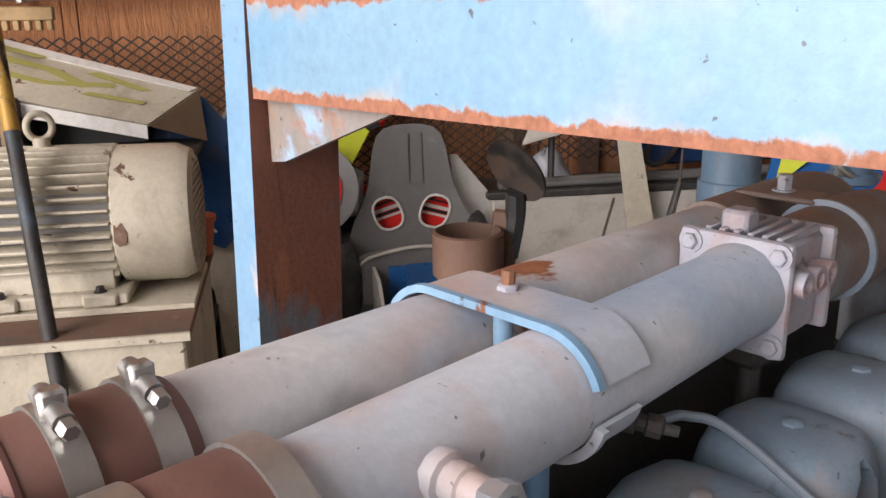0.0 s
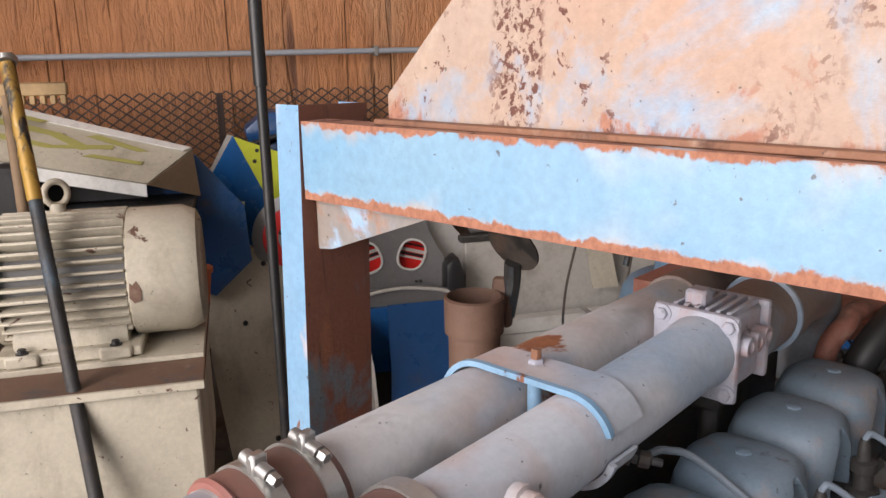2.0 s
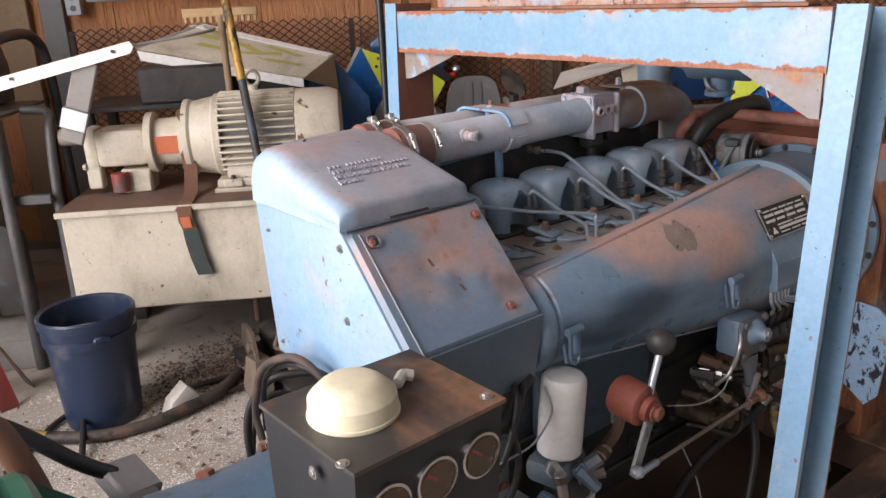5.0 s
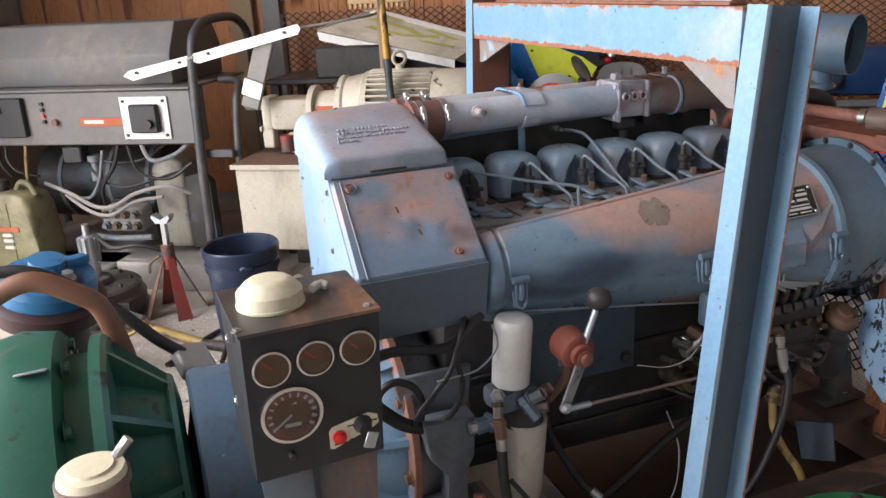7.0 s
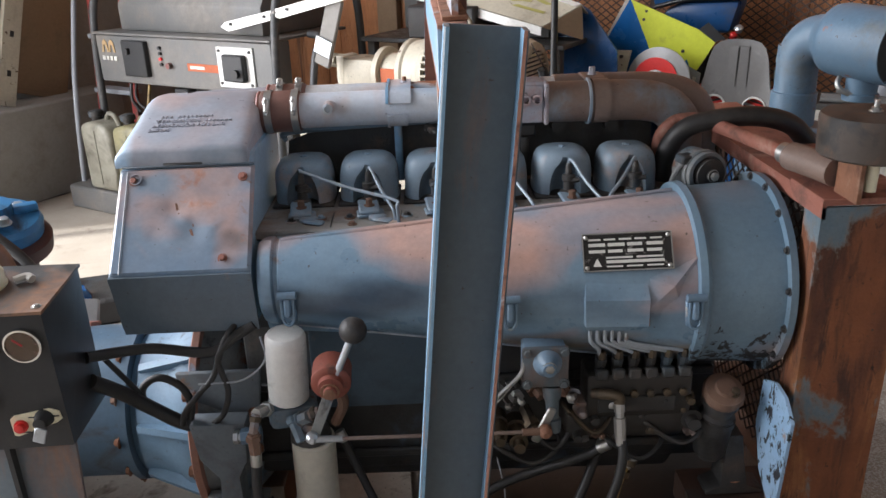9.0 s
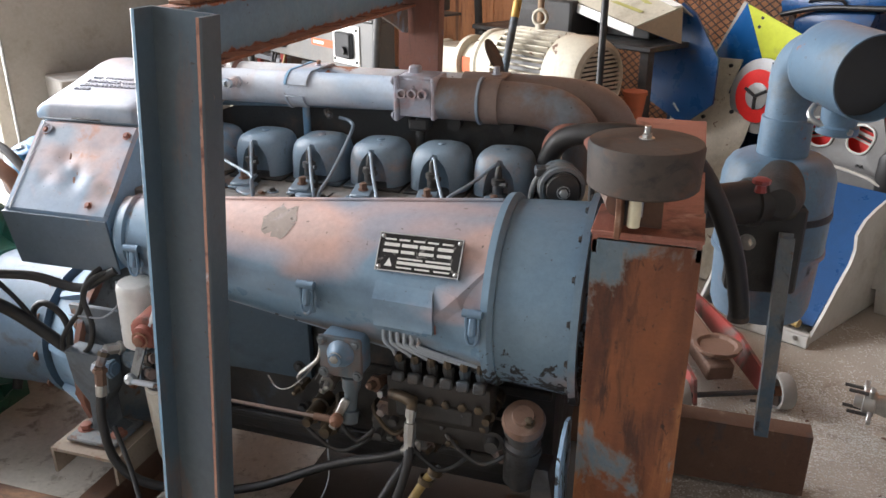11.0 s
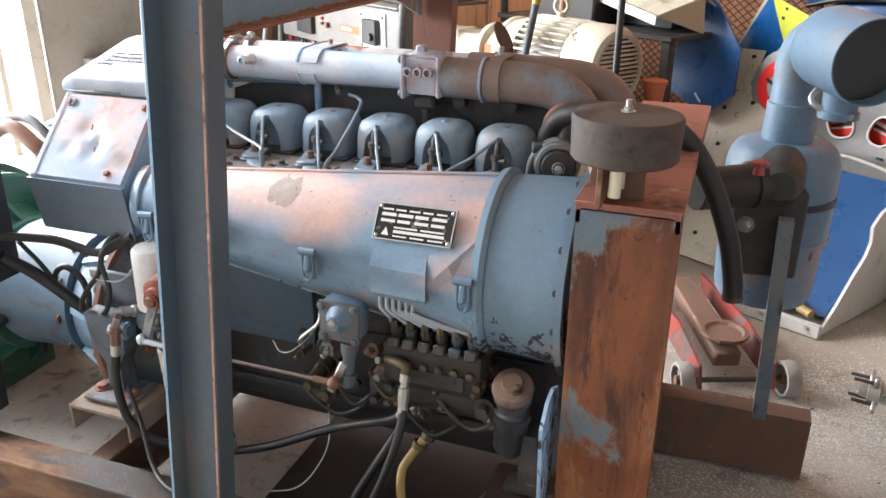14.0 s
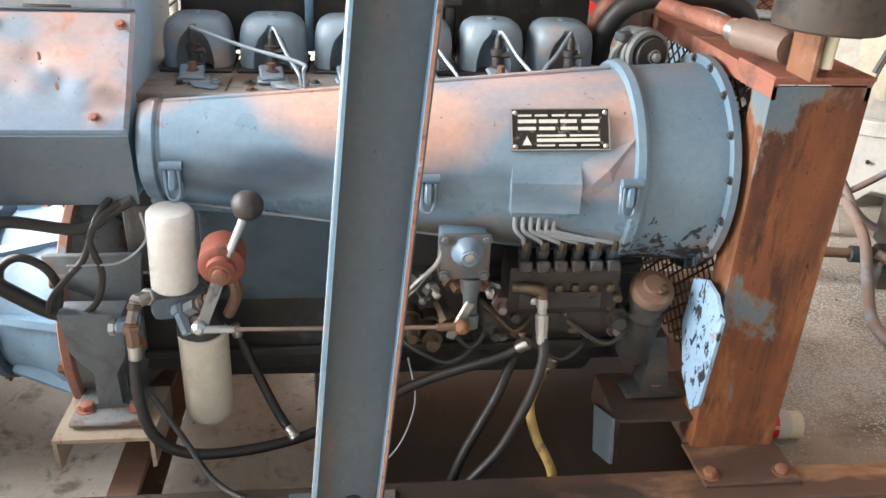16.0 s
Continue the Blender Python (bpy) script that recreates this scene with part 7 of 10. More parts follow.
part("intake_pipe", lathe(B(), (AX, AY, 0.80), (0, 0, 1), [(0, 0.050), (0.19, 0.050)], 34), M["cleaner"], AC)
md = V(0.40, -0.915, -0.04).normalized()
bend = []
c0 = V(AX, AY, 0.945)
for k in range(9):
    a = radians(90 * k / 8)
    bend.append(c0 + md * (0.075 * (1 - math.cos(a))) + V(0, 0, 0.075 * math.sin(a)))
part("elbow", tube(B(), bend, 0.052, 28, smooth=False), M["cleaner"], AC)
mb = bend[-1]
part("mouth", lathe(B(), mb, md, [(-0.01, 0.051), (0.012, 0.056), (0.03, 0.080), (0.045, 0.083), (0.205, 0.083), (0.205, 0.080), (0.05, 0.078), (0.03, 0.050)], 44, (False, False)), M["cleaner"], AC, "wide open sky-blue mouth", smooth=50)
# near-black disc paints the shade inside the open mouth
part("screen", lathe(B(), mb + md * 0.165, md, [(0, 0.079), (0.002, 0.079)], 36), M["dark_fill"], AC)
part("drain", lathe(B(), mb + md * 0.115 + V(0, 0, -0.075), (0, 0, -1), [(0, 0.036), (0.035, 0.034), (0.038, 0.040), (0.052, 0.040), (0.056, 0.03)], 24), M["cleaner"], AC)
part("wire_tie", tube(B(), [mb + md * 0.09 + V(-0.03, 0, -0.07), mb + md * 0.09 + V(-0.045, -0.02, -0.095), mb + md * 0.10 + V(-0.02, -0.03, -0.115), mb + md * 0.12 + V(0.02, -0.03, -0.118), mb + md * 0.10 + V(-0.05, -0.01, -0.105)], 0.006, 8), M["steel"], AC)
part("outlet", lathe(B(), (AX - 0.005, AY - 0.08, 0.745), (-0.05, -1, 0), [(0.0, 0.052), (0.10, 0.050), (0.13, 0.044), (0.15, 0.030)], 28), M["cast"], AC)
part("outlet_sleeve", lathe(B(), (AX - 0.01, AY - 0.17, 0.735), (-1, -0.65, 0), [(-0.02, 0.046), (0.06, 0.046), (0.062, 0.052), (0.074, 0.052), (0.076, 0.046), (0.20, 0.044)], 26), M["oily"], AC)
part("mount_bracket", box(B(), (1.50, 0.545, 0.615), (0.15, 0.05, 0.20), (0, 0, 6), bevel=0.006), M["cast"], AC)
part("belt", lathe(B(), (AX, AY, 0.655), (0, 0, 1), [(0, 0.124), (0, 0.1275), (0.016, 0.1275), (0.016, 0.124)], 44, (False, False)), M["cast"], AC, "dark clamp belt round the canister")
part("wing_nut", lathe(B(), (1.462, 0.395, 0.785), (0, 0, 1), [(0, 0.012), (0.015, 0.010), (0.018, 0.018), (0.026, 0.018), (0.03, 0.010)], 8), M["red_paint"], AC)
part("clip", bolt(B(), (1.455, 0.43, 0.665), (-0.3, -1, 0), 0.012, 0.02), M["steel"], AC)
RH = thing("rubber_hose", "thick black rubber hose hanging over the end beam", "hose", (1.445, 0.27, 0.56))
part("hose", tube(B(), [(1.06, 0.235, 0.80), (1.068, 0.225, 0.865), (1.10, 0.205, 0.912), (1.17, 0.185, 0.932), (1.25, 0.185, 0.928), (1.32, 0.21, 0.893), (1.375, 0.24, 0.81), (1.42, 0.26, 0.70), (1.443, 0.27, 0.60), (1.446, 0.27, 0.565)], 0.0195, 14), M["rubber"], RH)
part("hose_end", lathe(B(), (1.446, 0.27, 0.572), (0.05, 0, -1), [(0, 0.0195), (0.004, 0.0205), (0.01, 0.0205), (0.012, 0.013)], 16), M["rubber_dusty"], RH)

# ---- rusty exhaust with a rain flap ----
EX = thing("exhaust_pipe", "rusty exhaust stack with an open rain flap", "exhaust pipe", (0.826, 0.653, 0.6))
part("pipe", lathe(B(), (0.826, 0.653, 0.60), (0, 0, 1), [(0, 0.036), (0.27, 0.036), (0.272, 0.041), (0.321, 0.0415), (0.323, 0.0375), (0.29, 0.035)], 30, (True, False)), M["rust_dark"], EX)
part("pipe_arm", tube(B(), [(0.826, 0.653, 0.62), (0.82, 0.58, 0.66), (0.81, 0.50, 0.79), (0.80, 0.47, 0.80)], 0.034, 16), M["rust_dark"], EX)
fn = V(0.87, -0.05, 0.47).normalized()
part("flap", lathe(B(), V(0.862, 0.615, 0.990), fn, [(0, 0.041), (0.003, 0.041)], 34), M["rubber_dusty"], EX, "dark round flap")
part("counterweight", tube(B(), [(0.872, 0.622, 0.965), (0.880, 0.63, 0.93), (0.874, 0.635, 0.885)], 0.012, 8), M["cast"], EX)
part("hinge_lug", box(B(), (0.872, 0.640, 0.905), (0.02, 0.03, 0.07), (0, 15, 20), bevel=0.004), M["rust_dark"], EX)

# ---- hoses and wires round the engine ----
for name, pts, r, mat, lab in (
    ("cable_loom", [(0.012, -0.14, 0.645), (0.05, -0.10, 0.632), (0.10, -0.07, 0.62), (0.19, -0.06, 0.603), (0.235, -0.045, 0.625), (0.27, -0.04, 0.645)], 0.0095, "rubber", "black cable from the control box"),
    ("cable_loom", [(0.010, -0.14, 0.60), (0.035, -0.09, 0.545), (0.075, -0.06, 0.490), (0.115, -0.05, 0.455), (0.17, -0.055, 0.442), (0.215, -0.062, 0.441)], 0.013, "rubber", "taped black wiring loom beside the housing"),
    ("cable_loom", [(0.055, -0.06, 0.50), (0.060, -0.055, 0.535), (0.09, -0.055, 0.553), (0.125, -0.055, 0.535), (0.140, -0.055, 0.50), (0.135, -0.055, 0.465)], 0.007, "rubber", "looped black wire beside the housing"),
    ("cable_loom", [(0.022, -0.10, 0.62), (0.045, -0.07, 0.55), (0.085, -0.06, 0.475)], 0.005, "rubber", "thin black wire beside the housing"),
    ("cable_loom", [(0.235, -0.04, 0.645), (0.219, -0.065, 0.625), (0.193, -0.07, 0.56), (0.167, -0.07, 0.53), (0.131, -0.065, 0.485), (0.12, -0.06, 0.455)], 0.0055, "rubber", "coiled black wire beside the housing"),
    ("cable_loom", [(0.25, -0.045, 0.64), (0.225, -0.065, 0.625), (0.205, -0.07, 0.59), (0.215, -0.07, 0.53), (0.20, -0.068, 0.48), (0.17, -0.06, 0.45)], 0.0055, "rubber", "coiled black wire beside the housing"),
    ("wire", [(0.215, -0.062, 0.445), (0.235, -0.070, 0.448), (0.245, -0.075, 0.447)], 0.004, "bright", "bare crimped wire end"),
    ("cable_loom", [(0.02, 0.10, 0.64), (-0.01, 0.16, 0.695), (-0.02, 0.23, 0.677), (-0.02, 0.294, 0.634), (-0.02, 0.325, 0.579), (-0.02, 0.34, 0.532), (-0.02, 0.324, 0.49)], 0.0065, "rubber_dusty", "grey looped cable behind the control box"),
    ("cable_loom", [(0.03, 0.10, 0.66), (0.0, 0.204, 0.671), (0.0, 0.305, 0.621), (0.0, 0.341, 0.573), (-0.005, 0.335, 0.50)], 0.006, "rubber", "black looped cable behind the control box"),
    ("wire", [(0.70, -0.03, 0.33), (0.712, -0.06, 0.26), (0.690, -0.09, 0.20), (0.655, -0.11, 0.165), (0.60, -0.12, 0.15)], 0.0016, "lilac", "thin pale wire hanging beside the sump"),
    ("wire", [(0.165, -0.072, 0.546), (0.20, -0.074, 0.548), (0.247, -0.072, 0.552), (0.287, -0.07, 0.588), (0.282, -0.06, 0.63)], 0.0018, "lilac", "thin pale wire across the housing"),
    ("oil_hose", [(0.264, -0.128, 0.432), (0.262, -0.14, 0.35), (0.28, -0.14, 0.26), (0.34, -0.13, 0.215), (0.45, -0.10, 0.20), (0.56, -0.07, 0.215), (0.72, -0.05, 0.29), (0.85, -0.08, 0.36), (0.90, -0.09, 0.395)], 0.0095, "rubber", "black oil hose looping under the filter"),
    ("oil_hose", [(0.910, -0.130, 0.445), (0.912, -0.150, 0.405), (0.895, -0.160, 0.335), (0.855, -0.160, 0.230), (0.808, -0.160, 0.162), (0.78, -0.165, 0.130)], 0.0085, "rubber", "black fuel hose hanging from a brass fitting"),
    ("oil_hose", [(0.905, -0.05, 0.385), (0.888, -0.06, 0.36), (0.850, -0.10, 0.290), (0.796, -0.12, 0.183), (0.77, -0.13, 0.10), (0.76, -0.14, 0.012)], 0.0092, "rubber", "long black hose hanging beside the sump"),
    ("drain_hose", [(0.950, -0.08, 0.352), (0.932, -0.09, 0.340), (0.912, -0.115, 0.310), (0.904, -0.13, 0.288), (0.914, -0.155, 0.245), (0.941, -0.18, 0.190), (0.955, -0.19, 0.10), (0.955, -0.19, 0.012)], 0.0085, "hose_tan", "yellowed drain hose hanging from the engine"),
    ("wire", [(0.735, -0.115, 0.565), (0.715, -0.115, 0.535), (0.68, -0.12, 0.50), (0.64, -0.10, 0.48), (0.60, -0.06, 0.475)], 0.0014, "grey_wall", "thin pale throttle wire beside the pump"),
    ("oil_hose", [(0.40, -0.02, 0.40), (0.43, -0.03, 0.32), (0.47, -0.06, 0.24), (0.50, -0.09, 0.21)], 0.0085, "rubber", "black hose beside the crankcase"),
    ("wire", [(0.28, -0.13, 0.34), (0.33, -0.16, 0.27), (0.38, -0.20, 0.215), (0.45, -0.24, 0.205), (0.55, -0.255, 0.206)], 0.005, "rubber", "thin black wire lying on the rail"),
):
    if "hose" in name:
        H_ = thing(name, lab, "hose", pts[-1])
        part("hose", tube(B(), pts, r, 12), M[mat], H_)
        for p_, q_ in ((pts[0], pts[1]), (pts[-1], pts[-2])):
            d_ = (Vector(q_) - Vector(p_)).normalized()
            part("ferrule", lathe(B(), Vector(p_) - d_ * 0.002, d_, [(0, r * 0.8), (0.001, r * 1.12), (0.022, r * 1.12), (0.024, r)], 12), M["steel"], H_, "crimped steel ferrule")
    else:
        solo(name, tube(B(), pts, r, 12), M[mat], lab, "cable")
for x, y, z in ((0.926, -0.096, 0.328), (0.940, -0.085, 0.344)):
    solo("hose_clip", lathe(B(), (x, y, z), (0.3, 0.2, 1), [(0, 0.0125), (0, 0.0145), (0.012, 0.0145), (0.012, 0.0125)], 16, (False, False)), M["brass"], "brass clip on the drain hose", "hose clip")

# ---- driven pump, green ----
GP = thing("pump_unit", "green cast-iron pump with ribbed casing", "pump", (-0.48, 0.2, 0.0))
GC = V(0, 0.20, 0.345)
part("rear_casing", lathe(B(), (-0.27, GC.y, GC.z), (-1, 0, 0), [(0, 0.12), (0.01, 0.175), (0.02, 0.18), (0.025, 0.165), (0.11, 0.20), (0.115, 0.272), (0.125, 0.28), (0.145, 0.28), (0.15, 0.25), (0.19, 0.25), (0.20, 0.30), (0.26, 0.31), (0.36, 0.29), (0.45, 0.22), (0.46, 0.1)], 56), M["green"], GP, smooth=35)
for k in range(10):
    a = radians(36 * k + 20)
    u = V(0, math.cos(a), math.sin(a))
    w = V(0, -math.sin(a), math.cos(a)) * 0.006
    q = [V(-0.288, 0, 0) + GC + u * 0.15, V(-0.288, 0, 0) + GC + u * 0.178, V(-0.388, 0, 0) + GC + u * 0.270, V(-0.388, 0, 0) + GC + u * 0.18]
    rb = rings(B(), [[p - w for p in q], [p + w for p in q]])
    part("rib", rb, M["green"], GP)
for k in range(12):
    a = radians(30 * k + 10)
    part("bolt", bolt(B(), V(-0.458, 0, 0) + GC + V(0, math.cos(a), math.sin(a)) * 0.27, (1, 0, 0), 0.012, 0.012), M["green"], GP)
part("name_tag", box(B(), (-0.50, 0.10, 0.637), (0.05, 0.03, 0.003), (-18, 0, 0), bevel=0.001), M["lilac"], GP)
part("pedestal", box(B(), (-0.52, 0.2, 0.05), (0.22, 0.24, 0.10), bevel=0.01), M["green"], GP)
cup = part("grease_cup", lathe(B(), (-0.405, -0.19, 0.42), (0, 0, 1), [(0, 0.044), (0.15, 0.046), (0.152, 0.052), (0.165, 0.052)], 28), M["pipe_brown"], GP, "rusty brown lubricator jar")
part("cap", lathe(B(), (-0.405, -0.19, 0.585), (0, 0, 1), [(0, 0.048), (0.012, 0.046), (0.014, 0.034), (0.018, 0.032), (0.019, 0.001)], 28), M["cream"], cup)
part("lever", tube(B(), [(-0.375, -0.175, 0.592), (-0.362, -0.165, 0.605), (-0.35, -0.162, 0.617)], 0.008, 8), M["steel"], cup)
part("cup_base", box(B(), (-0.405, -0.12, 0.40), (0.07, 0.22, 0.05), bevel=0.01), M["cast"], GP)
SH = thing("suction_hose", "brown rubber suction hose curving beside the pump", "hose", (-0.36, 0.10, 0.2))
part("hose", tube(B(), [(-0.62, 0.42, 0.66), (-0.52, 0.41, 0.70), (-0.432, 0.40, 0.66), (-0.399, 0.40, 0.629), (-0.380, 0.395, 0.575), (-0.366, 0.385, 0.52), (-0.352, 0.36, 0.43)], 0.021, 16), M["hose_brown"], SH)
part("hose_clip", lathe(B(), (-0.356, 0.366, 0.45), (0.1, -0.25, -1), [(0, 0.021), (0, 0.0235), (0.014, 0.0235), (0.014, 0.021)], 20, (False, False)), M["steel"], SH)
solo("battery_cable", tube(B(), [(-0.75, 0.52, 0.66), (-0.55, 0.50, 0.70), (-0.40, 0.46, 0.62), (-0.30, 0.41, 0.53), (-0.25, 0.395, 0.49)], 0.013, 12), M["rubber"], "black cable running to the grey plug", "cable")
solo("battery_cable", tube(B(), [(-0.225, 0.36, 0.46), (-0.22, 0.28, 0.40), (-0.225, 0.16, 0.36), (-0.235, 0.04, 0.33), (-0.24, -0.10, 0.27), (-0.23, -0.17, 0.203)], 0.016, 12), M["rubber"], "black cable hanging below the control box", "cable")
PC = thing("power_plug", "grey plastic battery plug with two cables", "plug", (-0.233, 0.386, 0.44))
part("housing", box(B(), (-0.233, 0.386, 0.474), (0.075, 0.085, 0.035), (25, 12, 20), bevel=0.006), M["kart_grey"], PC)
part("housing", box(B(), (-0.228, 0.345, 0.458), (0.060, 0.05, 0.030), (25, 12, 20), bevel=0.006), M["dark_machine"], PC)
for dx in (-0.016, 0.016):
    part("cable_boot", cyl(B(), (-0.228 + dx, 0.335, 0.452), (-0.225 + dx, 0.295, 0.425), 0.012), M["rubber"], PC)
solo("battery_cable", tube(B(), [(-0.24, 0.30, 0.43), (-0.26, 0.24, 0.36), (-0.27, 0.2, 0.28), (-0.27, 0.15, 0.16)], 0.012, 10), M["rubber"], "black cable hanging below the grey plug", "cable")

CLU = thing("clutch_unit", "blue cast clutch unit with a dark red flange on a stand", "clutch", (-0.52, 0.64, 0.0))
part("stand", lathe(B(), (-0.52, 0.64, 0.0), (0, 0, 1), [(0, 0.14), (0.015, 0.14), (0.02, 0.07), (0.50, 0.075), (0.55, 0.10)], 28), M["cast"], CLU)
part("flange", lathe(B(), (-0.52, 0.64, 0.55), (0.15, -0.2, 1), [(0, 0.10), (0.005, 0.120), (0.04, 0.122), (0.045, 0.115), (0.05, 0.10)], 36), M["maroon"], CLU, "dark red flange")
clutch = part("body", lathe(B(), (-0.515, 0.635, 0.60), (0.15, -0.2, 1), [(0, 0.104), (0.03, 0.106), (0.045, 0.098), (0.05, 0.06), (0.055, 0.04), (0.085, 0.038), (0.088, 0.001)], 36), M["clutch_blue"], CLU, "bright blue painted casting", smooth=30)
for k in range(3):
    a = radians(120 * k + 35)
    part("lug", box(B(), (-0.508 + 0.068 * math.cos(a), 0.625 + 0.068 * math.sin(a), 0.655), (0.06, 0.035, 0.022), (0, 0, math.degrees(a)), bevel=0.006, seg=2), M["clutch_blue"], clutch)
    part("pin", bolt(B(), (-0.508 + 0.07 * math.cos(a + 0.6), 0.625 + 0.07 * math.sin(a + 0.6), 0.646), (0.15, -0.2, 1), 0.013, 0.016), M["bright"], clutch)

# ---- the room behind, which stands askew to the engine ----
def room_thing(name, label, category, u, v, z=0.0, group=""):
    """A thing square to the back wall; its parts are built from its own base."""
    return thing(name, label, category, U(u, v, z), (0, 0, TURN), group, world_coords=False)


# hydraulic tank and the motor on it: own axes start at the tank's front corner
TK = thing("hydraulic_tank", "beige steel hydraulic tank with grimy top", "oil tank", (0.066, 1.92, 0), (0, 0, TURN), world_coords=False)
part("tank_body", box(B(), (0.455, 0.28, 0.40), (0.91, 0.56, 0.34), bevel=0.006), M["beige"], TK)
part("tank_lid", box(B(), (0.455, 0.28, 0.577), (0.935, 0.585, 0.012), bevel=0.003), M["rust_dark"], TK, "grimy brown lid")
part("lid_edge", box(B(), (0.455, -0.013, 0.574), (0.935, 0.008, 0.018), bevel=0.001), M["beige"], TK)
for x in (0.05, 0.86):
    for y in (0.05, 0.51):
        part("leg", box(B(), (x, y, 0.115), (0.06, 0.06, 0.23), bevel=0.003), M["cast"], TK)
part("base_plate", box(B(), (0.70, 0.27, 0.590), (0.44, 0.30, 0.014), bevel=0.002), M["beige"], TK)

MO = thing("electric_motor", "beige finned electric motor with dirty cooling fins", "electric motor", (0.066, 1.92, 0), (0, 0, TURN), world_coords=False)
MZ, MY = 0.758, 0.275


# core darkened for grime and for the shade between the fins
stator = part("stator", cyl(B(), (0.505, MY, MZ), (0.775, MY, MZ), 0.122, seg=48), M["dark_machine"], MO, "dark motor core, for grime and for shade between the fins")
for k in range(36):
    a = 2 * math.pi * (k + 0.5) / 36
    if -2.2 < ((a + math.pi) % (2 * math.pi)) - math.pi < -0.95:
        continue
    part("cooling_fin", box(B(), (0.64, MY + 0.134 * math.cos(a), MZ + 0.134 * math.sin(a)), (0.262, 0.036, 0.0075), (math.degrees(a), 0, 0), bevel=0.002), M["beige"], stator)
part("fan_cover", lathe(B(), (0.772, MY, MZ), (1, 0, 0), [(0, 0.143), (0.004, 0.148), (0.120, 0.148), (0.150, 0.135), (0.157, 0.118)], 44, (True, False)), M["beige"], MO, smooth=30)
gr = B()
for k in range(-7, 8):
    h = math.sqrt(max(0.115 ** 2 - (k * 0.0155) ** 2, 0))
    box(gr, (0.928, MY, MZ + k * 0.0155), (0.004, 2 * h, 0.0085))
lathe(gr, (0.924, MY, MZ), (1, 0, 0), [(0, 0.108), (0, 0.121), (0.006, 0.119), (0.006, 0.108)], 36, (False, False))
part("grille", gr, M["beige"], MO)
part("fan_shadow", lathe(B(), (0.905, MY, MZ), (1, 0, 0), [(0, 0.118), (0.003, 0.118)], 30), M["dark_fill"], MO)
part("end_bell", lathe(B(), (0.505, MY, MZ), (-1, 0, 0), [(-0.01, 0.146), (0.012, 0.146), (0.02, 0.138), (0.09, 0.125), (0.10, 0.132), (0.118, 0.132)], 40), M["beige"], MO, smooth=30)
part("foot_slab", box(B(), (0.64, MY, 0.612), (0.300, 0.285, 0.028), bevel=0.005), M["beige"], MO)
part("belly", prism(B(), [(MY - 0.118, 0.622), (MY + 0.118, 0.622), (MY + 0.105, 0.685), (MY - 0.105, 0.685)], "x", 0.525, 0.760, 0.004), M["beige"], MO)
part("top_rib", box(B(), (0.628, MY, 0.892), (0.13, 0.075, 0.022), bevel=0.005), M["beige"], MO)
for x in (0.545, 0.735):
    for s_ in (-1, 1):
        part("foot", box(B(), (x, MY + s_ * 0.115, 0.612), (0.07, 0.075, 0.03), bevel=0.006), M["beige"], MO)
        part("web", box(B(), (x, MY + s_ * 0.09, 0.65), (0.05, 0.03, 0.08), bevel=0.004), M["beige"], MO)
        part("foot_bolt", bolt(B(), (x, MY + s_ * 0.135, 0.627), (0, 0, 1), 0.009, 0.012), M["cast"], MO)
eb = B()
n = 20
ring_pts = [(0.628 + 0.022 * math.cos(2 * math.pi * k / n), MY + 0.012 * math.cos(2 * math.pi * k / n), 0.950 + 0.027 * math.sin(2 * math.pi * k / n)) for k in range(n + 1)]
tube(eb, ring_pts, 0.0075, 10, smooth=False)
cyl(eb, (0.628, MY, 0.885), (0.628, MY, 0.928), 0.017, seg=14)
part("eyebolt", eb, M["beige"], MO, "steel lifting eye")
part("terminal_box", box(B(), (0.60, MY + 0.16, 0.80), (0.12, 0.08, 0.12), bevel=0.008), M["beige"], MO)
part("chip_mark", prism(B(), [(0.776, 0.735), (0.786, 0.722), (0.800, 0.728), (0.803, 0.750), (0.793, 0.772), (0.784, 0.762), (0.779, 0.768)], "y", MY - 0.1492, MY - 0.1460), M["rust_dark"], MO)

PU = thing("gear_pump", "beige hydraulic pump coupled to the motor", "hydraulic pump", (0.066, 1.92, 0), (0, 0, TURN), world_coords=False)
part("bell_housing", lathe(B(), (0.388, MY, MZ - 0.01), (-1, 0, 0), [(0, 0.10), (0.02, 0.10), (0.022, 0.085), (0.11, 0.08), (0.112, 0.105), (0.135, 0.105)], 28), M["beige"], PU, smooth=30)
part("pump_body", box(B(), (0.165, MY, MZ - 0.015), (0.17, 0.14, 0.13), bevel=0.02, seg=2), M["beige"], PU)
part("end_cover", box(B(), (0.06, MY, MZ - 0.02), (0.045, 0.11, 0.15), bevel=0.012, seg=2), M["beige"], PU)
part("port_block", box(B(), (0.06, MY - 0.03, MZ - 0.115), (0.05, 0.05, 0.08), bevel=0.006), M["beige"], PU)
part("window_plate", box(B(), (0.33, MY - 0.083, MZ - 0.01), (0.085, 0.008, 0.06), bevel=0.002), M["orange_strap"], PU, "faded orange plate")
for y, z in ((-0.05, 0.05), (0.05, 0.05), (-0.05, -0.06), (0.05, -0.06)):
    part("bolt", bolt(B(), (0.037, MY + y, MZ - 0.015 + z), (-1, 0, 0), 0.010, 0.012), M["beige"], PU)
part("filter_bowl", cyl(B(), (0.15, MY - 0.07, 0.595), (0.15, MY - 0.07, 0.66), 0.03), M["red_paint"], PU, "small red bowl")
part("fitting", cyl(B(), (0.02, MY + 0.03, MZ + 0.02), (-0.06, MY + 0.04, MZ + 0.02), 0.03), M["beige"], PU)
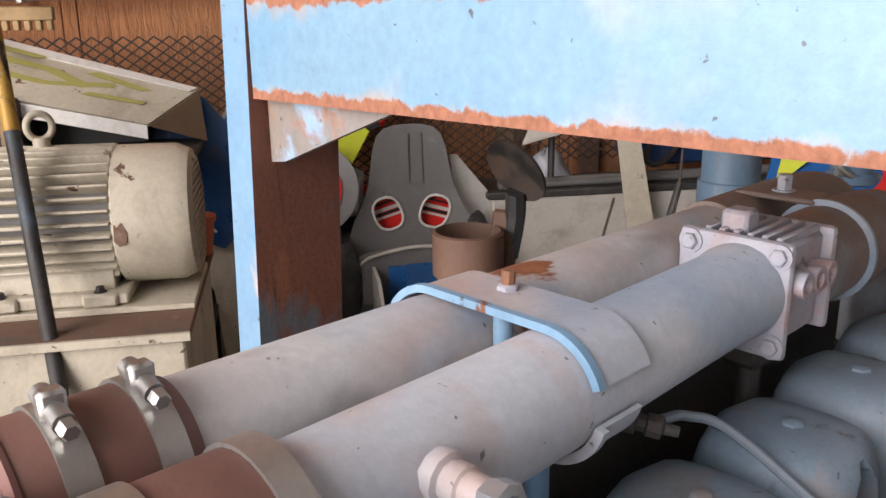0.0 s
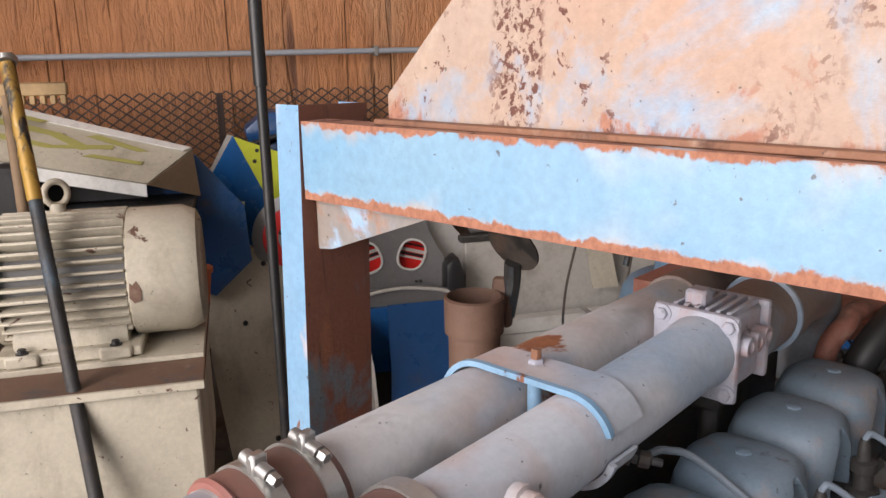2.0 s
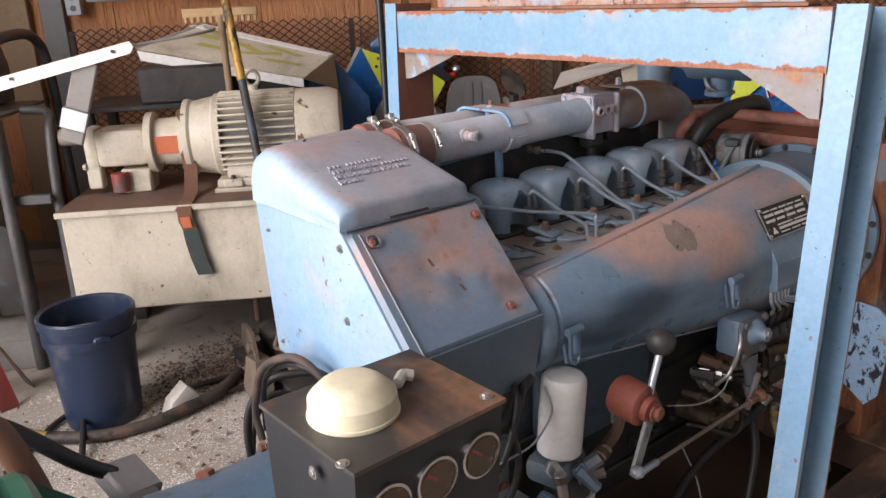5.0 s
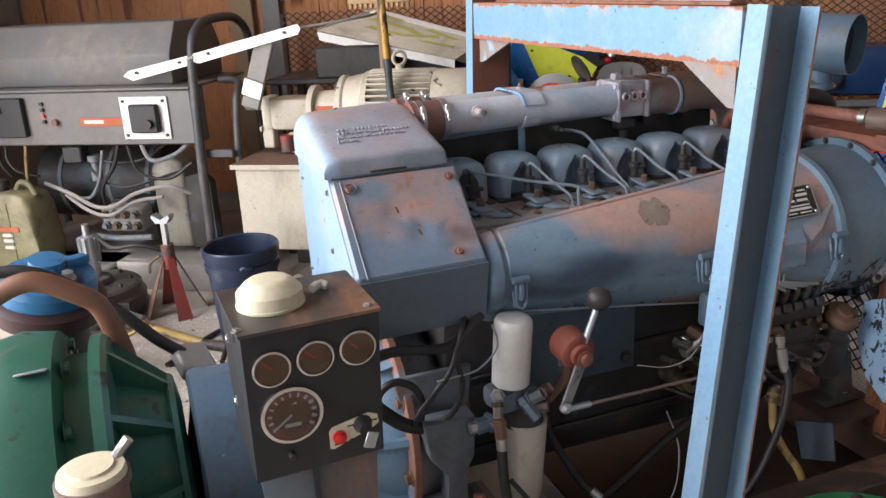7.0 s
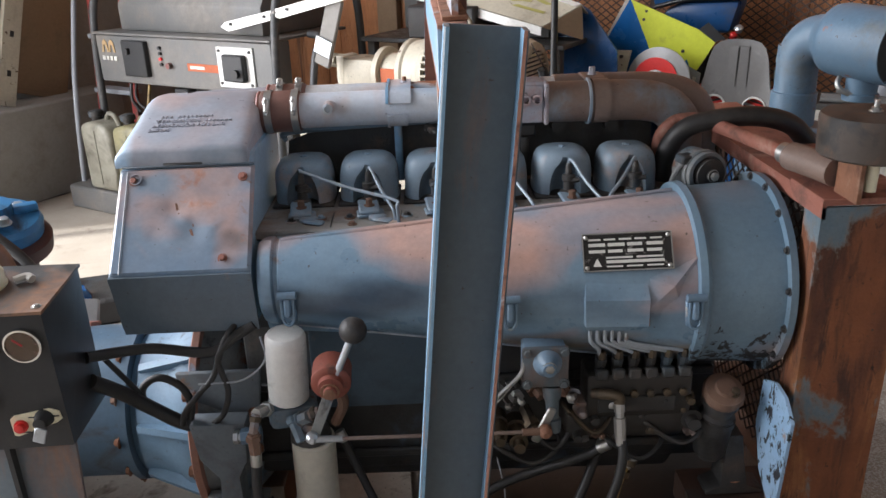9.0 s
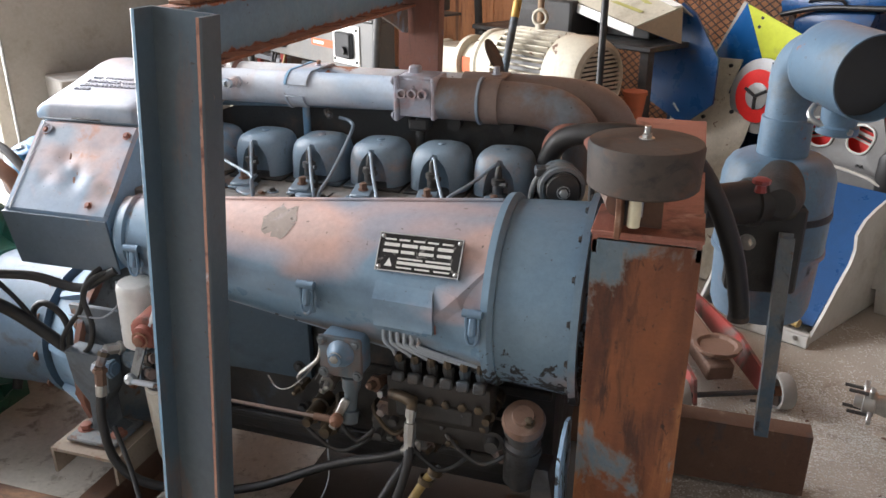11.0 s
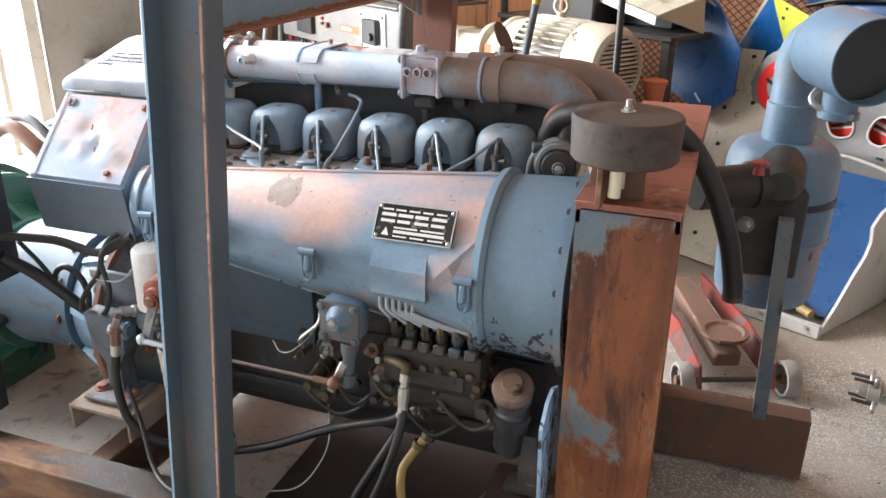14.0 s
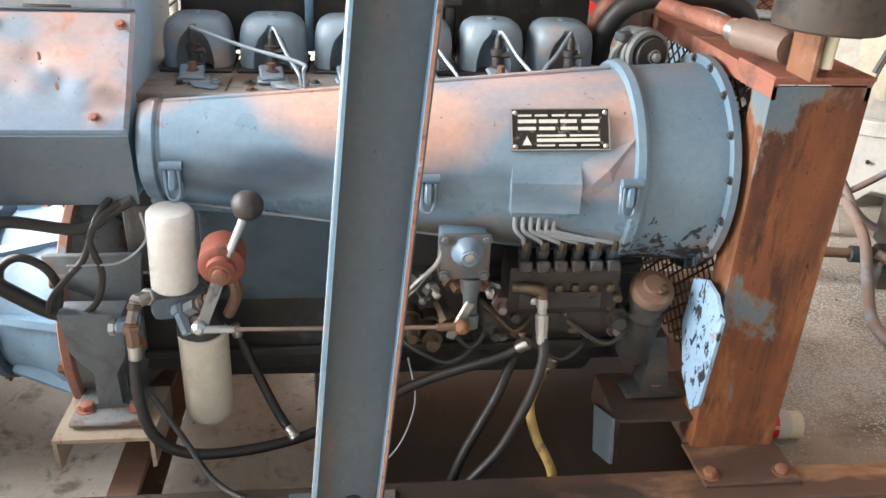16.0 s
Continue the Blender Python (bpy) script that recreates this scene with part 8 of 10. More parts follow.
part("foot", box(B(), (0.20, MY, 0.625), (0.10, 0.12, 0.085), bevel=0.006), M["beige"], PU)

# lashing strap over the pump
LS = thing("lashing_strap", "brown ratchet strap tied over the pump and tank", "strap", (0.40, 1.72, 0.3), (0, 0, TURN), world_coords=False)
LS.matrix_basis = pose(0.066, 1.92, 0, 0, 0, TURN)
HOME[LS.name] = (LS.matrix_basis.copy(), False)


def web(bm, pts, w, t=0.003):
    loops = []
    for i, p in enumerate(pts):
        q0, q1 = Vector(pts[max(i - 1, 0)]), Vector(pts[min(i + 1, len(pts) - 1)])
        d = (q1 - q0).normalized()
        nn = V(1, 0, 0).cross(d).normalized() * t
        p = Vector(p)
        loops.append([p + V(-w / 2, 0, 0), p + V(w / 2, 0, 0), p + V(w / 2, 0, 0) + nn, p + V(-w / 2, 0, 0) + nn])
    return rings(bm, loops)


arc = [(0.405 + 0.02 * math.sin(k), MY + 0.11 * math.cos(radians(a)), MZ - 0.005 + 0.112 * math.sin(radians(a))) for k, a in enumerate(range(40, 216, 16))]
part("webbing", web(B(), arc + [(0.40, MY - 0.11, 0.66), (0.405, 0.10, 0.60), (0.405, -0.004, 0.586)], 0.045), M["strap"], LS)
part("orange_end", web(B(), [(0.405, -0.001, 0.59), (0.40, -0.022, 0.575), (0.40, -0.024, 0.53), (0.41, -0.021, 0.50)], 0.046, 0.006), M["strap"], LS, "frayed red-brown webbing")
part("orange_end", web(B(), [(0.400, -0.029, 0.545), (0.402, -0.030, 0.525), (0.406, -0.028, 0.508)], 0.03, 0.004), M["orange_strap"], LS, "frayed orange webbing")
part("hanging_tail", web(B(), [(0.41, -0.020, 0.51), (0.415, -0.022, 0.46), (0.425, -0.024, 0.40), (0.44, -0.022, 0.34)], 0.05, 0.004), M["dark_strap"], LS, "dark green webbing end")

# tall trolley-jack handle, yellow at the top, leaning on the motor
JH = thing("lever_bar", "long steel jack handle with worn yellow grip, leaning on the motor", "lever bar", (0.43, 1.12, 0.0))
ht_, hb_ = V(0.690, 1.838, 1.235), V(0.595, 1.40, 0.16)
hm_ = hb_ + (ht_ - hb_) * 0.74
part("bar", cyl(B(), hb_, hm_, 0.0145, seg=14), M["cast"], JH)
part("grip", cyl(B(), hm_, ht_, 0.0155, seg=14), M["yellow_paint"], JH, "worn yellow paint")
part("cap", lathe(B(), ht_, (0.3, 0.6, 0.8), [(0, 0.020), (0.012, 0.022), (0.02, 0.012)], 12), M["steel"], JH)
part("fork", tube(B(), [hb_ + V(0.005, 0.03, 0.075), hb_ + V(-0.055, -0.02, 0.045), hb_ + V(-0.11, -0.075, 0.005)], 0.008, 8), M["jack"], JH)
part("fork", tube(B(), [hb_ + V(-0.11, -0.075, 0.005), hb_ + V(-0.07, -0.09, -0.01), hb_ + V(-0.02, -0.06, 0.015)], 0.008, 8), M["jack"], JH)
part("fork", tube(B(), [hb_ + V(0.005, 0.03, 0.075), hb_ + V(0.075, 0.015, 0.05), hb_ + V(0.11, -0.03, -0.01), hb_ + V(0.06, -0.07, -0.02)], 0.008, 8), M["jack"], JH)
part("socket", lathe(B(), hb_ + V(0.012, 0.055, 0.135), (-0.09, -0.40, -0.9), [(0, 0.018), (0.004, 0.021), (0.12, 0.023), (0.15, 0.020)], 16), M["jack"], JH)
part("knuckle", lathe(B(), hb_ + V(-0.045, -0.055, 0.02), (1, 0.15, 0), [(0, 0.014), (0.01, 0.022), (0.06, 0.022), (0.07, 0.014)], 12), M["jack"], JH)
part("knuckle_bolt", bolt(B(), hb_ + V(-0.01, -0.10, 0.03), (-0.2, -1, 0.4), 0.012, 0.014), M["jack"], JH)
for d_ in (0.0, 0.17):
    part("jack_frame", rings(B(), [[(0.540 + d_ + q, 1.72 - d_ * 0.25, 0.03), (0.525 + d_ + q, 1.66 - d_ * 0.25, 0.135), (0.480 + d_ + q, 1.50 - d_ * 0.25, 0.165), (0.445 + d_ + q, 1.40 - d_ * 0.25, 0.165), (0.415 + d_ + q, 1.31 - d_ * 0.25, 0.09), (0.410 + d_ + q, 1.29 - d_ * 0.25, 0.02)] for q in (0.0, 0.012)]), M["jack"], JH, "dusty brown jack side plate")
part("jack_bolt", bolt(B(), (0.455, 1.43, 0.14), (-1, 0.25, 0.1), 0.020, 0.016), M["jack"], JH)
part("jack_pan", prism(B(), [(1.22, 0.02), (1.66, 0.02), (1.66, 0.05), (1.22, 0.05)], "x", 0.48, 0.64, 0.004), M["cast"], JH)
part("jack_cylinder", cyl(B(), (0.60, 1.60, 0.10), (0.56, 1.36, 0.09), 0.042, seg=18, ease=0.006), M["cast"], JH)
part("release_stub", lathe(B(), (0.515, 1.27, 0.115), (-0.05, -0.45, 0.35), [(0, 0.024), (0.035, 0.024), (0.04, 0.018), (0.055, 0.018)], 14), M["jack"], JH)
part("nose_casting", rings(B(), [[(0.405, 1.42, 0.02), (0.475, 1.44, 0.02), (0.475, 1.43, 0.12), (0.425, 1.42, 0.125)], [(0.385, 1.34, 0.02), (0.475, 1.35, 0.02), (0.480, 1.34, 0.12), (0.420, 1.34, 0.13)], [(0.370, 1.27, 0.015), (0.435, 1.26, 0.015), (0.440, 1.27, 0.055), (0.385, 1.275, 0.06)]]), M["jack"], JH, "dusty cast nose of the jack", smooth=20)
part("jack_wheel", lathe(B(), (0.395, 1.30, 0.028), (1, -0.2, 0), [(0, 0.020), (0.004, 0.027), (0.03, 0.027), (0.034, 0.020)], 20), M["cast"], JH)
part("jack_wheel", lathe(B(), (0.66, 1.26, 0.032), (1, -0.2, 0), [(0, 0.020), (0.004, 0.030), (0.03, 0.030), (0.034, 0.020)], 20), M["cast"], JH)

solo("steel_pole", lathe(B(), (1.022, 1.40, 0), (0, 0, 1), [(0, 0.0115), (1.18, 0.0115), (1.181, 0.0145), (1.35, 0.0145), (1.352, 0.012)], 16), M["black_pole"], "black steel pole standing upright beside the frame", "pole")

RK = room_thing("wooden_rake", "pale wooden notched rake head standing behind the motor", "rake", -0.45, 2.03, -0.02)
rk = B()
box(rk, (0.0, 0, 1.195), (0.26, 0.022, 0.03), bevel=0.003)
for k in range(12):
    box(rk, (-0.12 + 0.0218 * k, 0, 1.172), (0.012, 0.018, 0.022), bevel=0.002)
part("head", rk, M["pale_wood"], RK)
part("handle", cyl(B(), (0, 0, 0), (0, 0, 1.185), 0.013, seg=10), M["tan"], RK)

# ---- bucket and the floor litter ----
BK = thing("bucket", "navy-blue plastic bucket half full of dark liquid", "bucket", (0.015, 1.585, 0))
HOMEB = (0.015, 1.585)
part("pail", lathe(B(), (*HOMEB, 0.0), (0, 0, 1), [(0.0, 0.106), (0.004, 0.110), (0.27, 0.126), (0.272, 0.134), (0.300, 0.135), (0.302, 0.130), (0.325, 0.132), (0.327, 0.139), (0.352, 0.140), (0.358, 0.135), (0.352, 0.128), (0.10, 0.108), (0.02, 0.100)], 48, (True, False)), M["blue_bucket"], BK)
part("liquid", lathe(B(), (*HOMEB, 0.27), (0, 0, 1), [(0, 0.1225), (0.002, 0.1225)], 40), M["dark_fill"], BK)
part("floating_board", plate(B(), [(HOMEB[0] - 0.06, HOMEB[1] - 0.03, 0.276), (HOMEB[0] + 0.08, HOMEB[1] - 0.065, 0.276), (HOMEB[0] + 0.10, HOMEB[1] + 0.045, 0.276), (HOMEB[0] - 0.05, HOMEB[1] + 0.10, 0.276)], 0.006), M["grey_wall"], BK)
part("handle_lug", box(B(), (HOMEB[0] + 0.0, HOMEB[1] - 0.134, 0.30), (0.05, 0.012, 0.022), bevel=0.005), M["blue_bucket"], BK)


def litter():
    """White chips and grit strewn on the floor."""
    r = random.Random(21)
    verts, faces = [], []
    spots = [((0.35, 1.25), 0.45, 26), ((-0.05, 1.05), 0.55, 30), ((1.9, 0.75), 0.55, 110), ((1.65, 0.35), 0.4, 70), ((2.1, 0.35), 0.5, 50), ((-0.55, 1.5), 0.5, 5), ((-0.02, 1.30), 0.42, 34), ((-0.3, 1.35), 0.35, 16), ((0.30, 1.62), 0.25, 14)]
    for (cx, cy), sp, heaps in spots:
        for _ in range(heaps):
            hx, hy, hs = r.gauss(cx, sp * 0.6), r.gauss(cy, sp * 0.6), r.uniform(0.03, 0.11)
            for _ in range(r.randint(40, 190)):
                x, y = r.gauss(hx, hs), r.gauss(hy, hs * 0.7)
                s = r.uniform(0.0014, 0.0048)
                a = r.uniform(0, 6.3)
                k = len(verts)
                h = s * r.uniform(0.3, 0.8)
                for j in range(3):
                    verts.append((x + s * math.cos(a + j * 2.1), y + s * math.sin(a + j * 2.1) * r.uniform(0.4, 1), 0.0))
                verts.append((x, y, h))
                faces += [(k, k + 1, k + 3), (k + 1, k + 2, k + 3), (k + 2, k, k + 3)]
    me = bpy.data.meshes.new("floor_chips")
    me.from_pydata(verts, [], faces)
    me.materials.append(M["white_panel"])
    tagged(new("floor_chips", me), "white plastic chips and grit strewn over the floor", "chips", kind="stuff")


def debris():
    """Rusty flakes, bark and dark crumbs swept against the tank."""
    r = random.Random(5)
    verts, faces, kinds = [], [], []
    for cx, cy, sx, sy, n in ((0.42, 1.62, 0.13, 0.09, 900), (0.28, 1.50, 0.12, 0.05, 300), (0.60, 1.80, 0.20, 0.06, 400), (0.30, 1.20, 0.25, 0.20, 160), (0.0, 1.25, 0.3, 0.25, 140), (1.65, 0.80, 0.25, 0.15, 40)):
        for _ in range(n):
            x, y, z = r.gauss(cx, sx), r.gauss(cy, sy), r.uniform(0.0, 0.006)
            s, w, a, h = r.uniform(0.0025, 0.0085), r.uniform(0.3, 0.9), r.uniform(0, 6.3), r.uniform(0.001, 0.006)
            k = len(verts)
            c_, d_ = math.cos(a), math.sin(a)
            for p, q, e in ((-s, -s * w, 0), (s, -s * w * 0.7, 0), (s * 0.8, s * w, h), (-s * 0.9, s * w * 0.8, h * 0.5)):
                verts.append((x + p * c_ - q * d_, y + p * d_ + q * c_, z + e))
            verts.append((x, y, z + h + 0.002))
            faces += [(k, k + 1, k + 4), (k + 1, k + 2, k + 4), (k + 2, k + 3, k + 4), (k + 3, k, k + 4)]
            kinds += [r.choice((0, 0, 0, 0, 1, 2, 2))] * 4
    me = bpy.data.meshes.new("floor_debris")
    me.from_pydata(verts, [], faces)
    for name in ("rust_dark", "cast", "tan"):
        me.materials.append(M[name])
    me.polygons.foreach_set("material_index", kinds)
    tagged(new("floor_debris", me), "rust flakes and dark crumbs scattered over the floor", "debris", kind="stuff")


litter()
debris()
for pts, r, mat, lab in (
    ([(-0.165, 1.526, 0.02), (-0.05, 1.43, 0.02), (0.08, 1.395, 0.02), (0.20, 1.40, 0.025), (0.32, 1.43, 0.025), (0.44, 1.53, 0.02)], 0.019, "rubber_dusty", "dusty grey hose lying on the floor"),
    ([(-0.42, 1.86, 0.02), (-0.33, 1.76, 0.02), (-0.165, 1.53, 0.021)], 0.016, "hose_tan", "tan wooden-looking hose end on the floor"),
    ([(-0.30, 1.42, 0.012), (-0.12, 1.62, 0.012), (-0.06, 1.60, 0.03), (-0.07, 1.50, 0.045), (-0.12, 1.35, 0.014)], 0.009, "rubber", "black cable lying on the floor"),
    ([(0.20, 1.55, 0.015), (0.42, 1.52, 0.02), (0.62, 1.46, 0.015)], 0.009, "rubber", "black cable lying on the floor"),
    ([(0.22, 1.45, 0.012), (0.45, 1.42, 0.015), (0.6, 1.36, 0.012)], 0.008, "rubber", "black cable lying on the floor"),
    ([(0.20, 0.44, 0.50), (0.136, 0.479, 0.507), (0.085, 0.51, 0.495), (0.045, 0.53, 0.43), (0.035, 0.52, 0.33), (0.045, 0.50, 0.20), (0.06, 0.47, 0.10)], 0.0085, "rubber", "black cable looping out of the engine"),
    ([(0.235, 0.53, 0.40), (0.176, 0.568, 0.410), (0.12, 0.585, 0.42), (0.07, 0.57, 0.38), (0.045, 0.54, 0.29), (0.05, 0.51, 0.18), (0.07, 0.48, 0.10)], 0.0075, "rubber", "black cable looping out of the engine"),
    ([(0.20, 0.42, 0.35), (0.17, 0.50, 0.22), (0.15, 0.55, 0.10), (0.15, 0.60, 0.012)], 0.007, "rubber", "thin black cable hanging to the floor"),
    ([(-0.20, 0.70, 0.012), (0.0, 0.95, 0.015), (0.12, 1.02, 0.012), (0.2, 0.9, 0.012)], 0.010, "rubber_dusty", "dusty cable lying on the floor"),
):
    solo("floor_cable", tube(B(), pts, r, 10), M[mat], lab, "cable")
solo("broken_casting", prism(B(), [(0.15, 0.0), (0.27, 0.0), (0.26, 0.045), (0.225, 0.09), (0.17, 0.045)], "y", 1.42, 1.48, 0.006), M["grey_white"], "broken pale casting lying on the floor", "casting")
solo("cable_clamp", box(B(), (-0.30, 0.52, 0.04), (0.10, 0.13, 0.08), (0, 0, 30), bevel=0.012), M["rubber_dusty"], "grey clamp lying on the floor", "clamp")

# ---- pressure washer skid ----
GE = room_thing("pressure_washer", "large charcoal pressure washer with control panel in a tube frame", "pressure washer", -1.76, 1.76)
part("control_panel", box(B(), (0.0, 0.06, 0.755), (1.14, 0.12, 0.225), bevel=0.006), M["dark_machine"], GE)
part("panel_top", box(B(), (0.0, 0.25, 0.874), (1.15, 0.52, 0.012), bevel=0.003), M["dark_machine"], GE)
bm = prism(B(), [(0.08, 0.88), (0.08, 1.0), (0.16, 1.13), (0.48, 1.13), (0.54, 1.02), (0.54, 0.88)], "x", -0.47, 0.46, 0.01)
part("burner_hood", bm, M["dark_machine"], GE, "dusty charcoal hood")
bk = part("breaker_box", box(B(), (-0.28, -0.01, 0.765), (0.16, 0.03, 0.165), bevel=0.004), M["black"], GE)
part("toggle", box(B(), (-0.31, -0.03, 0.80), (0.018, 0.02, 0.03), bevel=0.003), M["rubber"], bk)
cpl = part("control_plate", box(B(), (0.36, -0.004, 0.755), (0.215, 0.008, 0.175), bevel=0.002), M["white"], GE, "white control plate")
part("controller", box(B(), (0.365, -0.02, 0.755), (0.125, 0.03, 0.115), bevel=0.006), M["black"], cpl)
part("dial", cyl(B(), (0.39, -0.036, 0.735), (0.39, -0.052, 0.735), 0.018), M["rubber"], cpl)
for x in (-0.09, 0.09):
    for z in (-0.07, 0.07):
        part("screw", cyl(B(), (0.36 + x, -0.008, 0.755 + z), (0.36 + x, -0.013, 0.755 + z), 0.007, seg=8), M["cast"], cpl)
part("label_strip", box(B(), (0.155, -0.002, 0.742), (0.20, 0.004, 0.034)), M["orange_strap"], GE, "orange label strip with unreadable print")
part("label_print", box(B(), (0.12, -0.005, 0.742), (0.09, 0.002, 0.014)), M["mark"], GE)
for k, z in enumerate((0.82, 0.795, 0.77, 0.745)):
    part("switch", cyl(B(), (-0.115, -0.001, z), (-0.115, -0.012, z), 0.008, seg=10), M["black" if k != 2 else "kart_red"], GE)
part("knob", cyl(B(), (-0.06, -0.001, 0.742), (-0.06, -0.02, 0.742), 0.014, seg=12), M["red_paint"], GE)
for k in range(2):
    cx = -0.505 + 0.048 * k
    part("badge", prism(B(), [(cx - 0.024, 0.785), (cx - 0.012, 0.785), (cx - 0.006, 0.82), (cx + 0.006, 0.82), (cx + 0.012, 0.785), (cx + 0.024, 0.785), (cx + 0.014, 0.835), (cx, 0.845), (cx - 0.014, 0.835)], "y", -0.004, 0.0), M["pale_wood"], GE, "faded plain maker's badge")
for k, w_ in enumerate((0.022, 0.012, 0.020, 0.022)):
    part("badge", box(B(), (-0.523 + 0.028 * k, -0.002, 0.757), (w_, 0.004, 0.020)), M["mark"], GE)
for s_ in (-1, 1):
    fr = tube(B(), [(s_ * 0.585, -0.02, 0.0), (s_ * 0.585, -0.01, 0.55), (s_ * 0.585, 0.03, 0.98), (s_ * 0.58, 0.12, 1.10), (s_ * 0.58, 0.30, 1.13), (s_ * 0.58, 0.50, 1.11), (s_ * 0.58, 0.60, 0.98), (s_ * 0.58, 0.62, 0.5), (s_ * 0.58, 0.62, 0.0)], 0.019, 12)
    part("frame_tube", fr, M["washer_frame"], GE)
part("inner_tube", tube(B(), [(0.72, 0.05, 0.0), (0.72, 0.06, 0.55), (0.72, 0.10, 0.80), (0.70, 0.18, 0.87), (0.60, 0.22, 0.88)], 0.016, 12), M["washer_frame"], GE)
part("side_rail", box(B(), (-0.60, 0.3, 0.08), (0.04, 0.55, 0.05), bevel=0.004), M["washer_frame"], GE)
for z in (0.60, 0.10):
    part("side_bar", box(B(), (0.655, 0.03, z), (0.12, 0.025, 0.035), bevel=0.004), M["washer_frame"], GE)
part("base", box(B(), (0.0, 0.30, 0.095), (1.14, 0.62, 0.05), bevel=0.008), M["grey_wall"], GE)
part("base_lip", box(B(), (0.0, -0.012, 0.055), (1.14, 0.012, 0.11), bevel=0.003), M["grey_wall"], GE)
part("lip_slot", box(B(), (-0.36, -0.019, 0.055), (0.16, 0.006, 0.05), bevel=0.002), M["dark_fill"], GE)
ph = part("pump_head", box(B(), (0.13, 0.10, 0.30), (0.20, 0.10, 0.11), bevel=0.012), M["grey_wall"], GE, "grimy brass-capped pump head")
for k in range(4):
    for z in (0.275, 0.325):
        part("valve_cap", lathe(B(), (0.055 + 0.05 * k, 0.05, z), (0, -1, 0), [(0, 0.020), (0.012, 0.020), (0.013, 0.014), (0.026, 0.013)], 6), M["dusty_cast" if (k + int(z * 100)) % 2 else "brass"], ph)
part("pump_crankcase", box(B(), (0.13, 0.24, 0.27), (0.22, 0.18, 0.20), bevel=0.02, seg=2), M["cast"], GE)
part("manifold", tube(B(), [(-0.02, 0.06, 0.22), (0.10, 0.05, 0.215), (0.26, 0.06, 0.22)], 0.014, 10), M["dusty_cast"], GE)
part("float_tank", prism(B(), [(0.26, 0.15), (0.42, 0.15), (0.42, 0.52), (0.39, 0.56), (0.30, 0.56), (0.26, 0.52)], "y", 0.12, 0.36, 0.025, 3), M["can_clear"], GE, "dusty plastic float tank")
part("coil_drum", cyl(B(), (-0.42, 0.42, 0.40), (0.20, 0.42, 0.40), 0.18, seg=28, ease=0.01), M["cast"], GE)
for x in (-0.30, -0.05, 0.15):
    part("drum_band", lathe(B(), (x, 0.42, 0.40), (1, 0, 0), [(0, 0.180), (0, 0.185), (0.02, 0.185), (0.02, 0.180)], 28, (False, False)), M["dusty_cast"], GE)
part("belt_guard", prism(B(), [(0.43, 0.16), (0.55, 0.16), (0.55, 0.46), (0.50, 0.50), (0.43, 0.48)], "y", 0.10, 0.16, 0.01), M["cast"], GE)
part("hour_meter", box(B(), (-0.02, 0.03, 0.60), (0.09, 0.06, 0.07), bevel=0.006), M["black"], GE)
part("regulator", lathe(B(), (0.05, 0.05, 0.48), (0, 0, 1), [(0, 0.022), (0.03, 0.024), (0.05, 0.018), (0.08, 0.018), (0.085, 0.03), (0.11, 0.03)], 14), M["dusty_cast"], GE)
for k, (pts, r_, mat_) in enumerate((
    ([(-0.25, 0.02, 0.65), (-0.235, -0.03, 0.50), (-0.20, -0.05, 0.36), (-0.17, -0.03, 0.25)], 0.007, "hose_tan"),
    ([(-0.20, 0.03, 0.47), (-0.06, 0.0, 0.43), (0.06, -0.02, 0.38), (0.16, -0.03, 0.385), (0.27, -0.02, 0.44), (0.42, -0.02, 0.47), (0.50, 0.02, 0.43)], 0.009, "grey_wall"),
    ([(-0.10, 0.02, 0.42), (0.03, -0.02, 0.36), (0.14, -0.03, 0.345), (0.25, -0.01, 0.40), (0.38, 0.0, 0.42)], 0.008, "grey_wall"),
    ([(-0.05, 0.04, 0.40), (0.04, 0.0, 0.42), (0.10, -0.01, 0.50), (0.13, 0.0, 0.62)], 0.007, "dusty_cast"),
    ([(0.0, 0.05, 0.64), (0.05, 0.03, 0.52), (0.20, 0.0, 0.46), (0.45, 0.05, 0.52)], 0.006, "rubber"),
    ([(-0.05, 0.05, 0.64), (0.1, 0.06, 0.56), (0.28, 0.05, 0.57), (0.40, 0.05, 0.64)], 0.006, "rubber"),
    ([(0.25, 0.0, 0.64), (0.30, -0.02, 0.53), (0.42, 0.0, 0.50), (0.52, 0.03, 0.56)], 0.007, "rubber"),
    ([(0.20, 0.02, 0.65), (0.17, 0.0, 0.55), (0.10, 0.0, 0.46), (0.08, 0.03, 0.36)], 0.009, "rubber"),
    ([(-0.36, 0.03, 0.64), (-0.34, 0.0, 0.58), (-0.30, 0.0, 0.53), (-0.22, 0.03, 0.50)], 0.006, "rubber"),
    ([(-0.40, 0.03, 0.64), (-0.385, 0.01, 0.56), (-0.35, 0.02, 0.50)], 0.008, "rubber"),
    ([(0.30, 0.02, 0.65), (0.36, -0.01, 0.58), (0.46, 0.0, 0.60), (0.53, 0.03, 0.65)], 0.010, "dusty_cast"),
    ([(0.0, 0.02, 0.24), (0.10, -0.01, 0.19), (0.22, 0.0, 0.20), (0.34, 0.04, 0.16)], 0.010, "rubber"),
)):
    part("hose", tube(B(), pts, r_, 8), M[mat_], GE)
